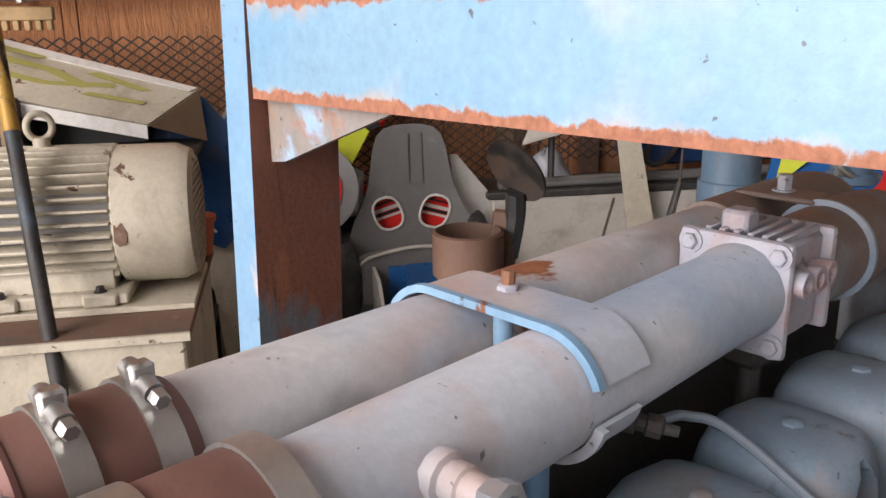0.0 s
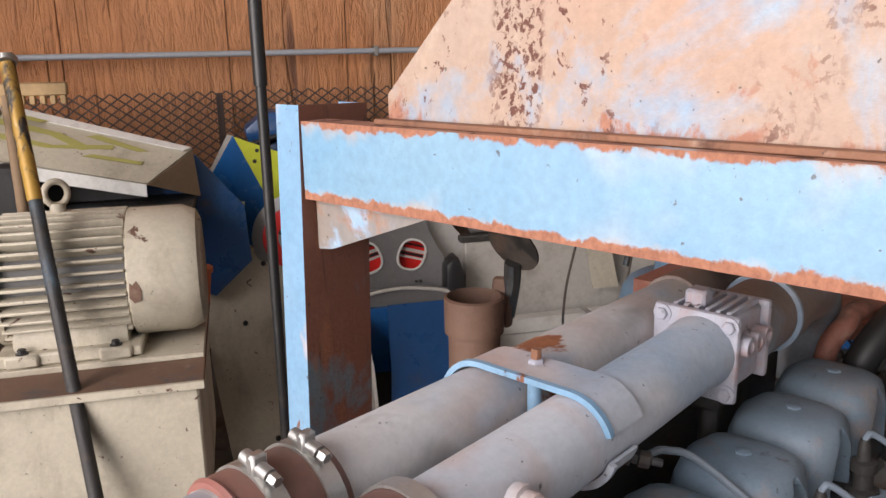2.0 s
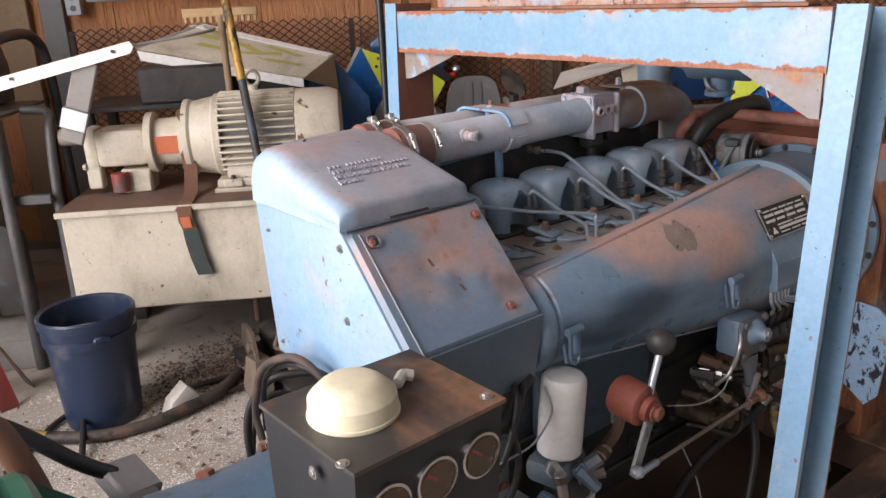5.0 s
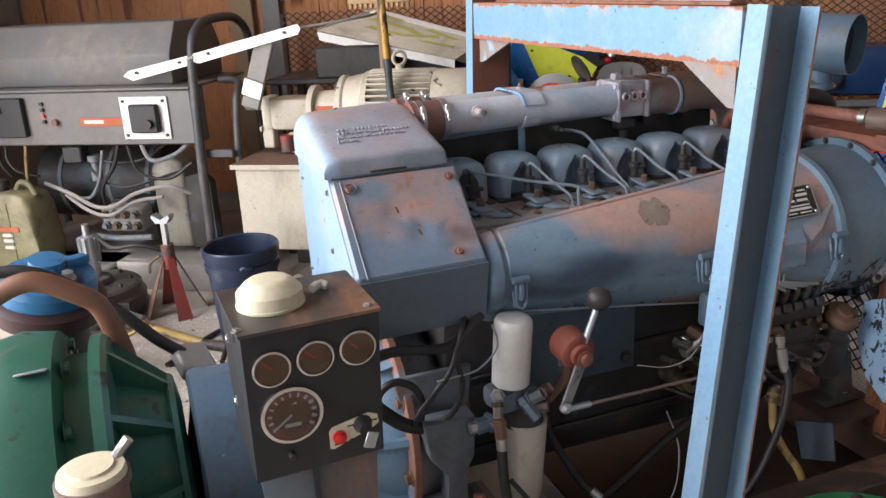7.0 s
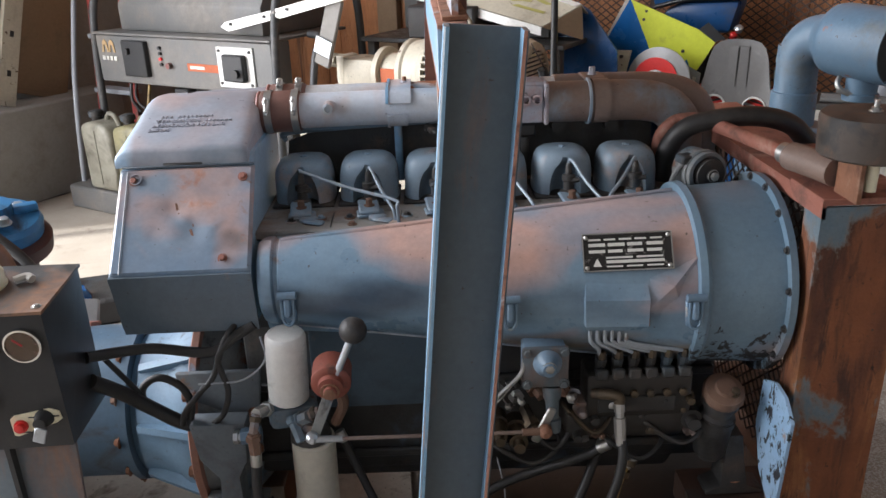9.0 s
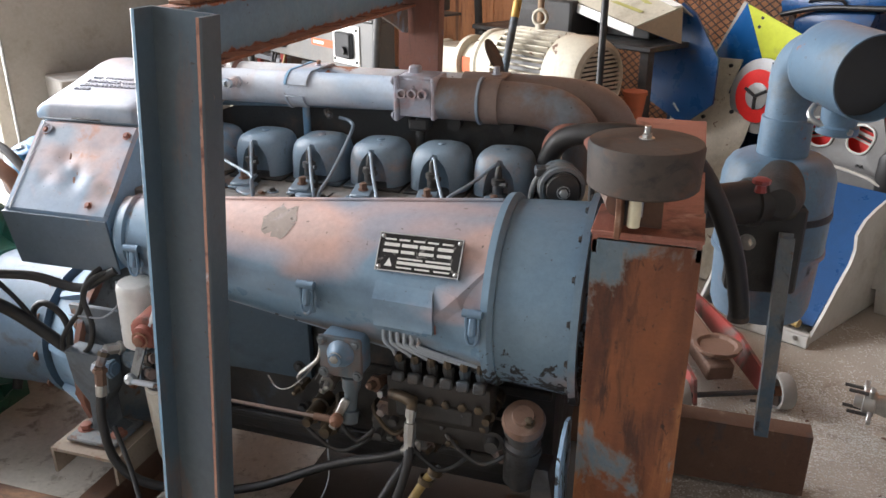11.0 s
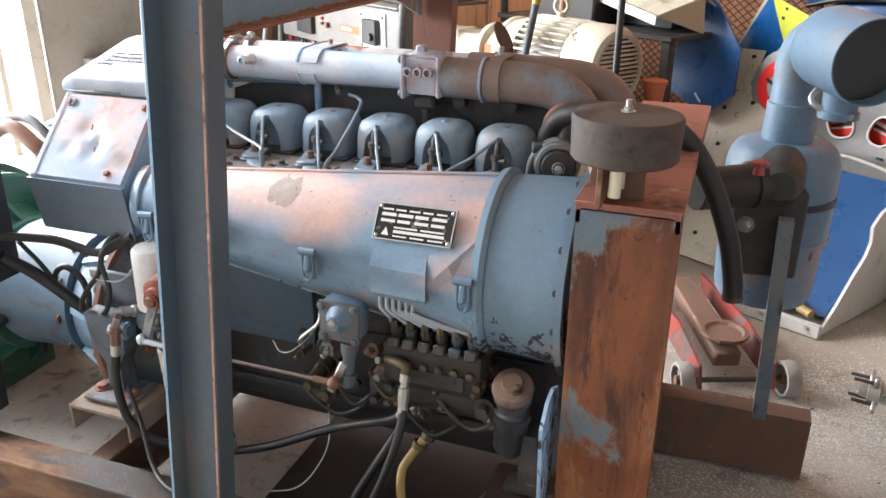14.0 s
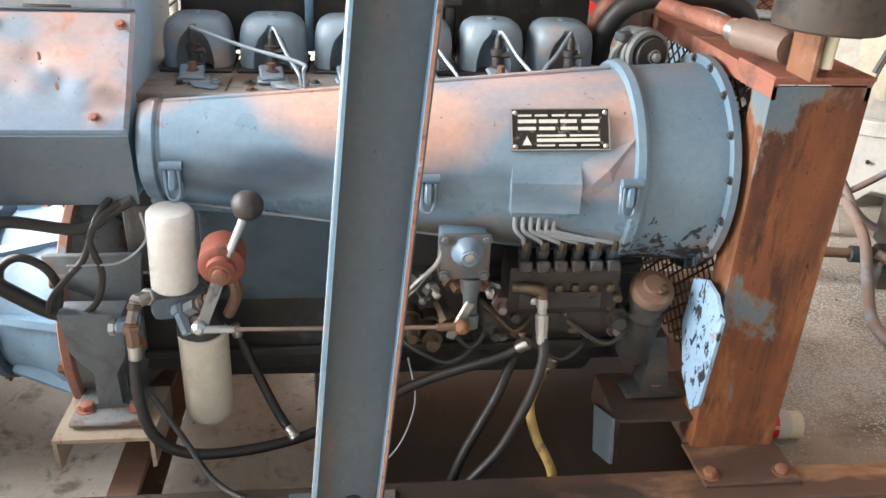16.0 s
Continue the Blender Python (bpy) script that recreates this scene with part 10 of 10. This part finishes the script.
for x, k in ((-0.075, 1), (0.080, -1)):
    for dz, hh, mat_ in ((0.0, 0.012, "mark"), (-0.013, 0.010, "decal_black"), (-0.024, 0.008, "mark"), (0.024, 0.006, "decal_black")):
        part("backing_stripe", sheet(B(), [(x - 0.055, 0.070, 0.566 + dz - 0.016 * k), (x + 0.055, 0.070, 0.566 + dz + 0.016 * k), (x + 0.055, 0.070, 0.566 + dz + hh + 0.016 * k), (x - 0.055, 0.070, 0.566 + dz + hh - 0.016 * k)], 0.002), M[mat_], SE)
for x in (0.085, 0.100):
    part("vent_hole", cyl(B(), (x, 0.016, 0.475), (x, 0.006, 0.475), 0.004, seg=8), M["dark_fill"], SE)
part("seat_edge", tube(B(), [(-0.19, -0.05, 0.42), (-0.13, -0.06, 0.455), (0.0, -0.065, 0.478), (0.14, -0.06, 0.462), (0.20, -0.055, 0.44)], 0.006, 8), M["grey_white"], SE)
part("blue_pad", sheet(B(), [(-0.10, -0.07, 0.20), (0.10, -0.08, 0.20), (0.12, -0.06, 0.42), (-0.09, -0.06, 0.42)], 0.02), M["kart_blue"], SE)
part("side_fin", sheet(B(), [(0.135, 0.075, 0.735), (0.16, 0.09, 0.735), (0.345, 0.12, 0.515), (0.335, 0.11, 0.485), (0.25, 0.10, 0.475), (0.15, 0.07, 0.60)], 0.012), M["white_panel"], SE, "white side fin")
part("belt_pad", prism(B(), [(0.17, 0.36), (0.235, 0.36), (0.245, 0.50), (0.215, 0.575), (0.175, 0.54)], "y", -0.06, 0.02, 0.015), M["decal_black"], SE, "black padded side")
part("dark_side", prism(B(), [(-0.26, 0.02), (-0.20, 0.02), (-0.17, 0.40), (-0.20, 0.52), (-0.25, 0.50)], "y", -0.08, 0.08, 0.02), M["decal_black"], SE)
part("base_rail", box(B(), (0.064, -0.542, 0.025), (0.392, 0.022, 0.045), (0, 0, 7.3), bevel=0.003), M["white_panel"], SE, "silver-white front rail")
for k in range(3):
    part("rail_bolt", bolt(B(), (-0.09 + 0.155 * k, -0.574 + 0.020 * k, 0.03), (0.13, -1, 0), 0.006, 0.006), M["steel"], SE)
part("curved_side", sheet(B(), [(0.255, -0.52, 0.01), (0.255, -0.43, 0.097), (0.255, -0.365, 0.17), (0.255, -0.30, 0.235), (0.255, -0.282, 0.28), (0.255, -0.295, 0.335), (0.255, -0.25, 0.375), (0.255, -0.17, 0.400), (0.255, -0.03, 0.43), (0.255, -0.03, 0.01)], 0.010), M["white_panel"], SE, "curved white side plate")
part("curved_side", sheet(B(), [(-0.13, -0.56, 0.0), (-0.13, -0.45, 0.16), (-0.13, -0.36, 0.33), (-0.13, -0.20, 0.42), (-0.13, -0.05, 0.42), (-0.13, -0.05, 0.0)], 0.010), M["white_panel"], SE)
part("blue_side", sheet(B(), [(-0.118, -0.50, 0.05), (0.240, -0.46, 0.05), (0.240, -0.07, 0.42), (-0.035, -0.07, 0.42), (-0.06, -0.25, 0.26)], 0.010), M["kart_mid"], SE, "blue sloping seat pan")
part("front_lip", sheet(B(), [(-0.17, -0.055, 0.30), (0.20, -0.055, 0.30), (0.205, -0.045, 0.455), (0.10, -0.05, 0.478), (-0.10, -0.05, 0.478), (-0.18, -0.045, 0.455)], 0.010), M["seat_grey"], SE)
part("pedal", tube(B(), [(0.13, -0.47, 0.085), (0.17, -0.50, 0.075), (0.215, -0.51, 0.07)], 0.015, 10), M["hose_tan"], SE)

BE = room_thing("back_bench", "cream-painted bench wall with a dark ledge", "bench", 1.55, 2.62)
part("wall_panel", box(B(), (0.0, 0.05, 0.29), (1.5, 0.06, 0.58), bevel=0.004), M["grey_white"], BE)
part("ledge", box(B(), (0.0, 0.14, 0.592), (1.54, 0.26, 0.025), bevel=0.005), M["cast"], BE)
for z, r in ((0.622, 0.016), (0.617, 0.012)):
    part("pipe", cyl(B(), (-0.72, 0.0 + r * 4, z), (0.7, 0.05 + r * 4, z), r, seg=10), M["dark_machine"], BE)
for k, (u, w) in enumerate(((0.98, 0.47), (1.46, 0.46), (1.93, 0.44))):
    WP = room_thing("white_side_pod", "white fibreglass side pod standing against the bench", "side pod", u, 2.50, 0.0, "side pods")
    part("pod", sheet(B(), [(-w * 0.52, -0.02, 0.085), (-w * 0.40, -0.02, 0.085), (-w * 0.38, -0.02, 0.0), (-w * 0.30, -0.02, 0.0), (-w * 0.16, -0.02, 0.075), (w * 0.16, -0.02, 0.070), (w * 0.27, -0.02, 0.005), (w * 0.42, -0.02, 0.0), (w * 0.46, -0.02, 0.075), (w / 2, -0.02, 0.08), (w / 2, 0.03, 0.27), (-w * 0.46, 0.03, 0.27)], 0.012), M["white_panel"], WP)
    part("flange", box(B(), (0, 0.015, 0.293), (w * 0.97, 0.014, 0.05), (-8, 0, 0), bevel=0.003), M["white_panel"], WP)
    part("flange_lip", box(B(), (0, 0.035, 0.318), (w * 0.97, 0.05, 0.008), bevel=0.002), M["white_panel"], WP)
    for x in (-0.11, 0.12):
        part("hole", cyl(B(), (x, -0.01, 0.18), (x, -0.026, 0.18), 0.007, seg=8), M["dark_fill"], WP)
solo("wire", tube(B(), [U(1.12, 2.40, 0.62), U(1.06, 2.35, 0.46), U(1.05, 2.33, 0.30), U(1.12, 2.34, 0.14), U(1.10, 2.40, 0.02)], 0.0045, 8), M["rubber_dusty"], "grey wire hanging over the bench", "cable")
solo("wire", tube(B(), [U(1.36, 2.44, 0.80), U(1.32, 2.38, 0.62), U(1.27, 2.36, 0.42), U(1.17, 2.36, 0.24), U(1.09, 2.38, 0.06)], 0.004, 8), M["rubber_dusty"], "grey wire hanging over the bench", "cable")
solo("wire_grip", tube(B(), [U(1.33, 2.39, 0.66), U(1.29, 2.38, 0.52)], 0.012, 8), M["cast"], "dark cable grip on the hanging wire", "cable")
bg = lathe(B(), U(1.03, 2.77, 0.606), (0, 0, 1), [(0, 0.05), (0.015, 0.075), (0.035, 0.07), (0.06, 0.06), (0.08, 0.05), (0.10, 0.025), (0.11, 0.008)], 16)
rr = random.Random(8)
for v in bg.verts:
    v.co += V(rr.uniform(-1, 1), rr.uniform(-1, 1), rr.uniform(-0.2, 1) * (v.co.z > 0.65)) * 0.014
solo("plastic_bag", bg, M["lilac"], "crumpled clear plastic bag on the ledge", "plastic bag", smooth=0)
BF = room_thing("folded_sheet", "cream folded sheet offcut standing on the bench", "sheet offcut", 1.20, 2.60, 0.645)
part("leg", sheet(B(), [(0.05, -0.05, -0.25), (0.15, -0.05, -0.25), (0.06, 0.0, 0.24), (-0.01, 0.0, 0.22)], 0.005), M["beige"], BF)
part("top", sheet(B(), [(-0.32, -0.02, 0.12), (0.03, -0.04, 0.21), (0.06, 0.08, 0.24), (-0.26, 0.08, 0.18)], 0.005), M["white_panel"], BF)
part("prop", cyl(B(), (-0.2, 0.05, 0.0), (-0.2, 0.05, 0.17), 0.012, seg=8), M["cast"], BF)
solo("cable_coil", tube(B(), [tuple(Vector(U(1.42, 2.70, 0.70)) + V(0.09 * math.cos(k * 0.7), 0.03 * math.sin(k * 0.7), 0.05 * math.sin(k * 0.7 + 1) + 0.02)) for k in range(24)], 0.010, 8), M["rubber"], "coil of black cable on the ledge", "cable")
solo("storage_crate", box(B(), U(1.75, 2.85, 0.76), (0.8, 0.25, 0.22), (0, 0, TURN), bevel=0.03, seg=2), M["kart_navy"], "dark blue body part on the ledge", "kart body")

# karts at the far end, beyond the end post
K5 = thing("race_kart", "blue race-kart side with red number panel", "kart body", (2.55, 0.80, -0.06), (0, 0, -62), world_coords=False)
part("side", sheet(B(), [(-0.32, 0, 0.40), (0.34, 0, 0.36), (0.30, 0.03, 0.80), (0.05, 0.05, 1.02), (-0.22, 0.05, 1.0)], 0.02), M["kart_blue"], K5)
part("yellow_patch", sheet(B(), [(-0.24, -0.004, 0.74), (-0.05, 0.004, 0.92), (0.0, 0.01, 1.0), (-0.20, 0.01, 0.98)], 0.003), M["kart_yellow"], K5)
for body_size, lift, mat, name, lab in ((0.50, -0.006, "white", "number_outline", "white outline"), (0.47, -0.009, "decal_black", "number_outline", "black outline"), (0.43, -0.012, "kart_red", "number", "red number")):
    tb = text_bm("5", body_size)
    bmesh.ops.transform(tb, matrix=pose(-0.01, lift, 0.83, 0, -18, 0), verts=tb.verts)
    part(name, tb, M[mat], K5, lab)
part("white_stripe", sheet(B(), [(0.17, -0.012, 0.55), (0.20, -0.012, 0.55), (0.10, 0.0, 0.98), (0.07, 0.0, 0.98)], 0.003), M["white"], K5)
part("red_stripe", sheet(B(), [(-0.30, -0.006, 0.60), (-0.10, -0.004, 0.72), (-0.02, -0.004, 0.68), (-0.20, -0.006, 0.52)], 0.003), M["kart_red"], K5)
part("small_print", box(B(), (0.05, -0.008, 0.64), (0.12, 0.004, 0.025), (0, -8, 0)), M["mark"], K5)
part("floor_pan", box(B(), (0.0, 0.20, 0.25), (0.7, 0.40, 0.38), bevel=0.02), M["cast"], K5)
part("green_patch", sheet(B(), [(0.22, -0.014, 0.62), (0.34, -0.014, 0.70), (0.33, -0.01, 0.76), (0.24, -0.012, 0.70)], 0.003), M["kart_yellow"], K5)
solo("kart_engine", box(B(), (2.85, 0.30, 0.46), (0.22, 0.18, 0.20), (0, 0, 20), bevel=0.02), M["dark_machine"], "dusty small engine on a stand", "engine")
solo("engine_stand", box(B(), (2.85, 0.30, 0.18), (0.28, 0.24, 0.36), (0, 0, 20), bevel=0.01), M["cast"], "dark steel stand under the small engine", "stand")

K12 = thing("race_kart", "white and blue race-kart bodywork with lime number", "kart body", (2.42, -0.12, 0), (0, 0, -80), world_coords=False)
part("lower_panel", sheet(B(), [(-0.10, -0.02, 0.06), (0.50, -0.06, 0.03), (0.50, 0.0, 0.58), (-0.08, 0.02, 0.56)], 0.015), M["kart_blue"], K12)
part("white_panel", sheet(B(), [(-0.09, 0.018, 0.555), (0.50, -0.002, 0.575), (0.50, 0.028, 0.785), (-0.09, 0.028, 0.770)], 0.012), M["white_panel"], K12)
part("upper_panel", sheet(B(), [(-0.10, 0.03, 0.775), (0.50, 0.03, 0.790), (0.50, 0.05, 1.02), (-0.10, 0.05, 1.0)], 0.015), M["kart_blue"], K12)
part("corner_flash", sheet(B(), [(-0.10, -0.024, 0.06), (-0.05, -0.026, 0.06), (-0.03, -0.006, 0.30), (-0.075, -0.004, 0.34)], 0.003), M["white_panel"], K12)
# pale swoosh paints a reflection onto the gloss panel
part("reflection_swoosh", sheet(B(), [(0.10, 0.004, 0.54), (0.50, -0.008, 0.54), (0.50, -0.012, 0.45), (0.22, -0.012, 0.36), (0.06, -0.014, 0.28), (0.12, -0.004, 0.42)], 0.003), M["kart_pale"], K12)
for size_, lift_, mat_, nm_, lb_ in ((0.285, -0.026, "decal_black", "number_outline", "black outline"), (0.255, -0.030, "kart_yellow", "number", "lime number")):
    tb = text_bm("12", size_)
    bmesh.ops.transform(tb, matrix=pose(0.030, lift_, 0.315, 0, -98, 0), verts=tb.verts)
    part(nm_, tb, M[mat_], K12, lb_)
for k, mat in enumerate(("kart_yellow", "kart_navy", "kart_yellow", "kart_navy")):
    x = -0.05 + 0.030 * k
    part("stripe", sheet(B(), [(x, 0.014, 0.765), (x + 0.016, 0.014, 0.765), (x + 0.040, 0.006, 0.66), (x + 0.075, 0.002, 0.56), (x + 0.055, 0.002, 0.56), (x + 0.022, 0.006, 0.66)], 0.003), M[mat], K12)
for k in range(3):
    part("stripe", sheet(B(), [(0.14 + 0.12 * k, 0.012, 0.77), (0.155 + 0.12 * k, 0.012, 0.77), (0.17 + 0.12 * k, 0.0, 0.58), (0.165 + 0.12 * k, 0.0, 0.58)], 0.003), M["decal_black"], K12)
part("crest", prism(B(), [(0.09, 0.83), (0.15, 0.83), (0.155, 0.85), (0.135, 0.86), (0.15, 0.885), (0.125, 0.905), (0.10, 0.89), (0.115, 0.87), (0.085, 0.86)], "y", 0.022, 0.026), M["mark"], K12, "pale plain crest")
part("pan", box(B(), (0.15, 0.20, 0.10), (0.70, 0.34, 0.20), bevel=0.02), M["cast"], K12)

# ---- floor at the fan end ----
TJ = thing("trolley_jack", "low red trolley jack with spoked wheels", "trolley jack", (1.47, 0.95, 0), (0, 0, 112), world_coords=False)
part("side_frame", prism(B(), [(-0.12, 0.03), (0.50, 0.05), (0.52, 0.10), (0.10, 0.13), (-0.10, 0.10)], "y", -0.11, -0.10), M["red_paint"], TJ)
part("side_frame", prism(B(), [(-0.12, 0.03), (0.50, 0.05), (0.52, 0.10), (0.10, 0.13), (-0.10, 0.10)], "y", 0.10, 0.11), M["red_paint"], TJ)
part("lift_arm", box(B(), (0.20, 0, 0.09), (0.46, 0.08, 0.05), (0, -4, 0), bevel=0.006), M["rust_dark"], TJ)
part("saddle", lathe(B(), (0.02, 0, 0.125), (0, 0, 1), [(0, 0.06), (0.012, 0.07), (0.02, 0.07), (0.02, 0.058), (0.012, 0.05)], 12), M["rust_dark"], TJ, smooth=20)
for y in (-0.15, 0.15):
    w = part("wheel", lathe(B(), (-0.10, y - 0.02, 0.052), (0, 1, 0), [(0, 0.050), (0.004, 0.052), (0.036, 0.052), (0.04, 0.050), (0.04, 0.042), (0.012, 0.042)], 28, (False, False)), M["grey_wall"], TJ)
    part("hub", cyl(B(), (-0.10, y - 0.018, 0.052), (-0.10, y + 0.022, 0.052), 0.014, seg=12), M["rust"], w)
    for k in range(3):
        a = radians(120 * k + 15)
        part("spoke", box(B(), (-0.10 + 0.028 * math.cos(a), y, 0.052 + 0.028 * math.sin(a)), (0.04, 0.012, 0.008), (0, -math.degrees(a), 0)), M["grey_wall"], w)
part("axle", cyl(B(), (-0.10, -0.15, 0.052), (-0.10, 0.15, 0.052), 0.008, seg=8), M["cast"], TJ)

AXL = thing("drive_axle", "grey steel hub and axle shaft lying across bent tubes", "axle", (1.86, 0.85, 0))
part("hub", lathe(B(), (1.84, 0.86, 0.09), (1, -0.22, 0.0), [(-0.02, 0.02), (0.0, 0.022), (0.002, 0.036), (0.03, 0.036), (0.032, 0.026), (0.06, 0.03), (0.065, 0.02)], 18), M["steel"], AXL)
for k in range(4):
    a = radians(90 * k + 30)
    part("lug", box(B(), (1.852, 0.857 + 0.045 * math.cos(a), 0.09 + 0.045 * math.sin(a)), (0.012, 0.04, 0.02), (math.degrees(a), 0, -12), bevel=0.003), M["steel"], AXL)
    part("stud", cyl(B(), (1.80, 0.868 + 0.04 * math.cos(a), 0.09 + 0.04 * math.sin(a)), (1.85, 0.857 + 0.04 * math.cos(a), 0.09 + 0.04 * math.sin(a)), 0.005, seg=8), M["cast"], AXL)
part("shaft", cyl(B(), (1.89, 0.85, 0.09), (2.32, 0.755, 0.10), 0.016, seg=14), M["rust_dark"], AXL)
part("sleeve", cyl(B(), (2.10, 0.80, 0.095), (2.17, 0.785, 0.097), 0.026, seg=14), M["cast"], AXL)
part("block", box(B(), (2.21, 0.78, 0.06), (0.07, 0.09, 0.12), (0, 0, -12), bevel=0.01), M["cast"], AXL)
TF = thing("tube_frame", "dusty bent steel tube kart frame on the floor", "tube frame", (2.2, 0.55, 0))
for pts, r in (([(2.16, 0.98, 0.20), (2.13, 0.80, 0.15), (2.08, 0.66, 0.07), (2.02, 0.50, 0.025), (2.06, 0.34, 0.02), (2.25, 0.25, 0.02), (2.7, 0.20, 0.02)], 0.018), ([(2.15, 0.75, 0.12), (2.30, 0.55, 0.06), (2.45, 0.35, 0.02), (2.7, 0.32, 0.02)], 0.016), ([(2.14, 1.0, 0.26), (2.22, 0.9, 0.14), (2.5, 0.85, 0.10)], 0.014), ([(2.05, 1.02, 0.16), (2.16, 0.98, 0.22), (2.3, 0.98, 0.30)], 0.012)):
    part("tube", tube(B(), pts, r * 0.9, 12), M["pipe_brown"], TF)
part("gusset", plate(B(), [(2.10, 0.28, 0.03), (2.22, 0.24, 0.03), (2.20, 0.26, 0.085), (2.14, 0.28, 0.085)], 0.006), M["cast"], TF)
part("gearbox", box(B(), (2.34, 0.80, 0.20), (0.24, 0.20, 0.24), (0, 0, -10), bevel=0.02), M["cast"], TF)
part("white_bracket", sheet(B(), [(2.10, 1.18, 0.30), (2.20, 1.15, 0.30), (2.26, 1.10, 0.02), (2.14, 1.13, 0.02)], 0.008), M["white_panel"], TF)
OT = thing("oil_tin", "red and white plastic bottle lying beside the rail", "bottle", (1.50, 0.08, 0))
part("bottle", lathe(B(), (1.44, 0.115, 0.036), (1, -0.12, 0), [(0, 0.028), (0.006, 0.033), (0.10, 0.033), (0.113, 0.032), (0.118, 0.028)], 24), M["white_panel"], OT)
part("label", lathe(B(), (1.452, 0.1135, 0.036), (1, -0.12, 0), [(0, 0.0335), (0.075, 0.0335)], 24, (False, False)), M["kart_red"], OT, "red label with unreadable print")
part("print", box(B(), (1.495, 0.078, 0.046), (0.06, 0.004, 0.012), (10, 0, -7)), M["mark"], OT)
part("cap", lathe(B(), (1.548, 0.102, 0.036), (1, -0.12, 0), [(0, 0.030), (0.030, 0.031), (0.034, 0.027)], 24), M["cream"], OT)
GT = thing("green_tub", "green plastic tub with hand tools across it", "tub", (0.845, -0.455, 0))
part("tub", lathe(B(), (0.845, -0.455, 0.0), (0, 0, 1), [(0, 0.12), (0.005, 0.125), (0.215, 0.155), (0.217, 0.165), (0.235, 0.168), (0.238, 0.163), (0.23, 0.152), (0.02, 0.118)], 48, (True, False)), M["green_plastic"], GT)
part("contents", lathe(B(), (0.845, -0.455, 0.12), (0, 0, 1), [(0, 0.138), (0.004, 0.138)], 32), M["dark_fill"], GT)
CT = thing("cable_coil", "coil of black cable lying in the green tub", "cable", (0.845, -0.455, 0.125))
for k in range(4):
    part("turn", tube(B(), [(0.845 + (0.095 + 0.012 * k) * math.cos(a_ * 0.6 + k), -0.455 + (0.095 + 0.012 * k) * math.sin(a_ * 0.6 + k), 0.137 + 0.022 * k + 0.006 * math.sin(a_ * 1.3)) for a_ in range(12)], 0.010, 8), M["rubber"], CT)
HM = thing("hammer", "grey-handled tool with red grip rings on the tub", "hand tool", (0.83, -0.43, 0.235))
part("handle", cyl(B(), (0.735, -0.435, 0.247), (0.86, -0.40, 0.247), 0.013, seg=14), M["kart_grey"], HM)
for t0 in (0.0, 0.82):
    p = V(0.735, -0.435, 0.247).lerp(V(0.86, -0.40, 0.247), t0)
    part("ring", lathe(B(), p, (0.96, 0.27, 0), [(0, 0.0145), (0.014, 0.0145)], 14), M["kart_red"], HM)
part("head", tube(B(), [(0.86, -0.40, 0.247), (0.885, -0.392, 0.249), (0.905, -0.36, 0.25), (0.91, -0.345, 0.245)], 0.013, 10), M["cast"], HM)
SP = thing("spanner", "chrome spanner lying in the green tub", "spanner", (0.78, -0.47, 0.23))
part("shank", box(B(), (0.80, -0.50, 0.240), (0.14, 0.02, 0.008), (0, 0, 20), bevel=0.003), M["bright"], SP)
part("jaw", lathe(B(), (0.745, -0.52, 0.236), (0, 0, 1), [(0, 0.024), (0.01, 0.024)], 16), M["bright"], SP)
solo("pavement", box(B(), (0.02, 0.25, 0.012), (1.0, 1.3, 0.02), (0, 0, 4), bevel=0.004), M["slab"], "pale oil-stained concrete slab under the skid", "slab", kind="structure")
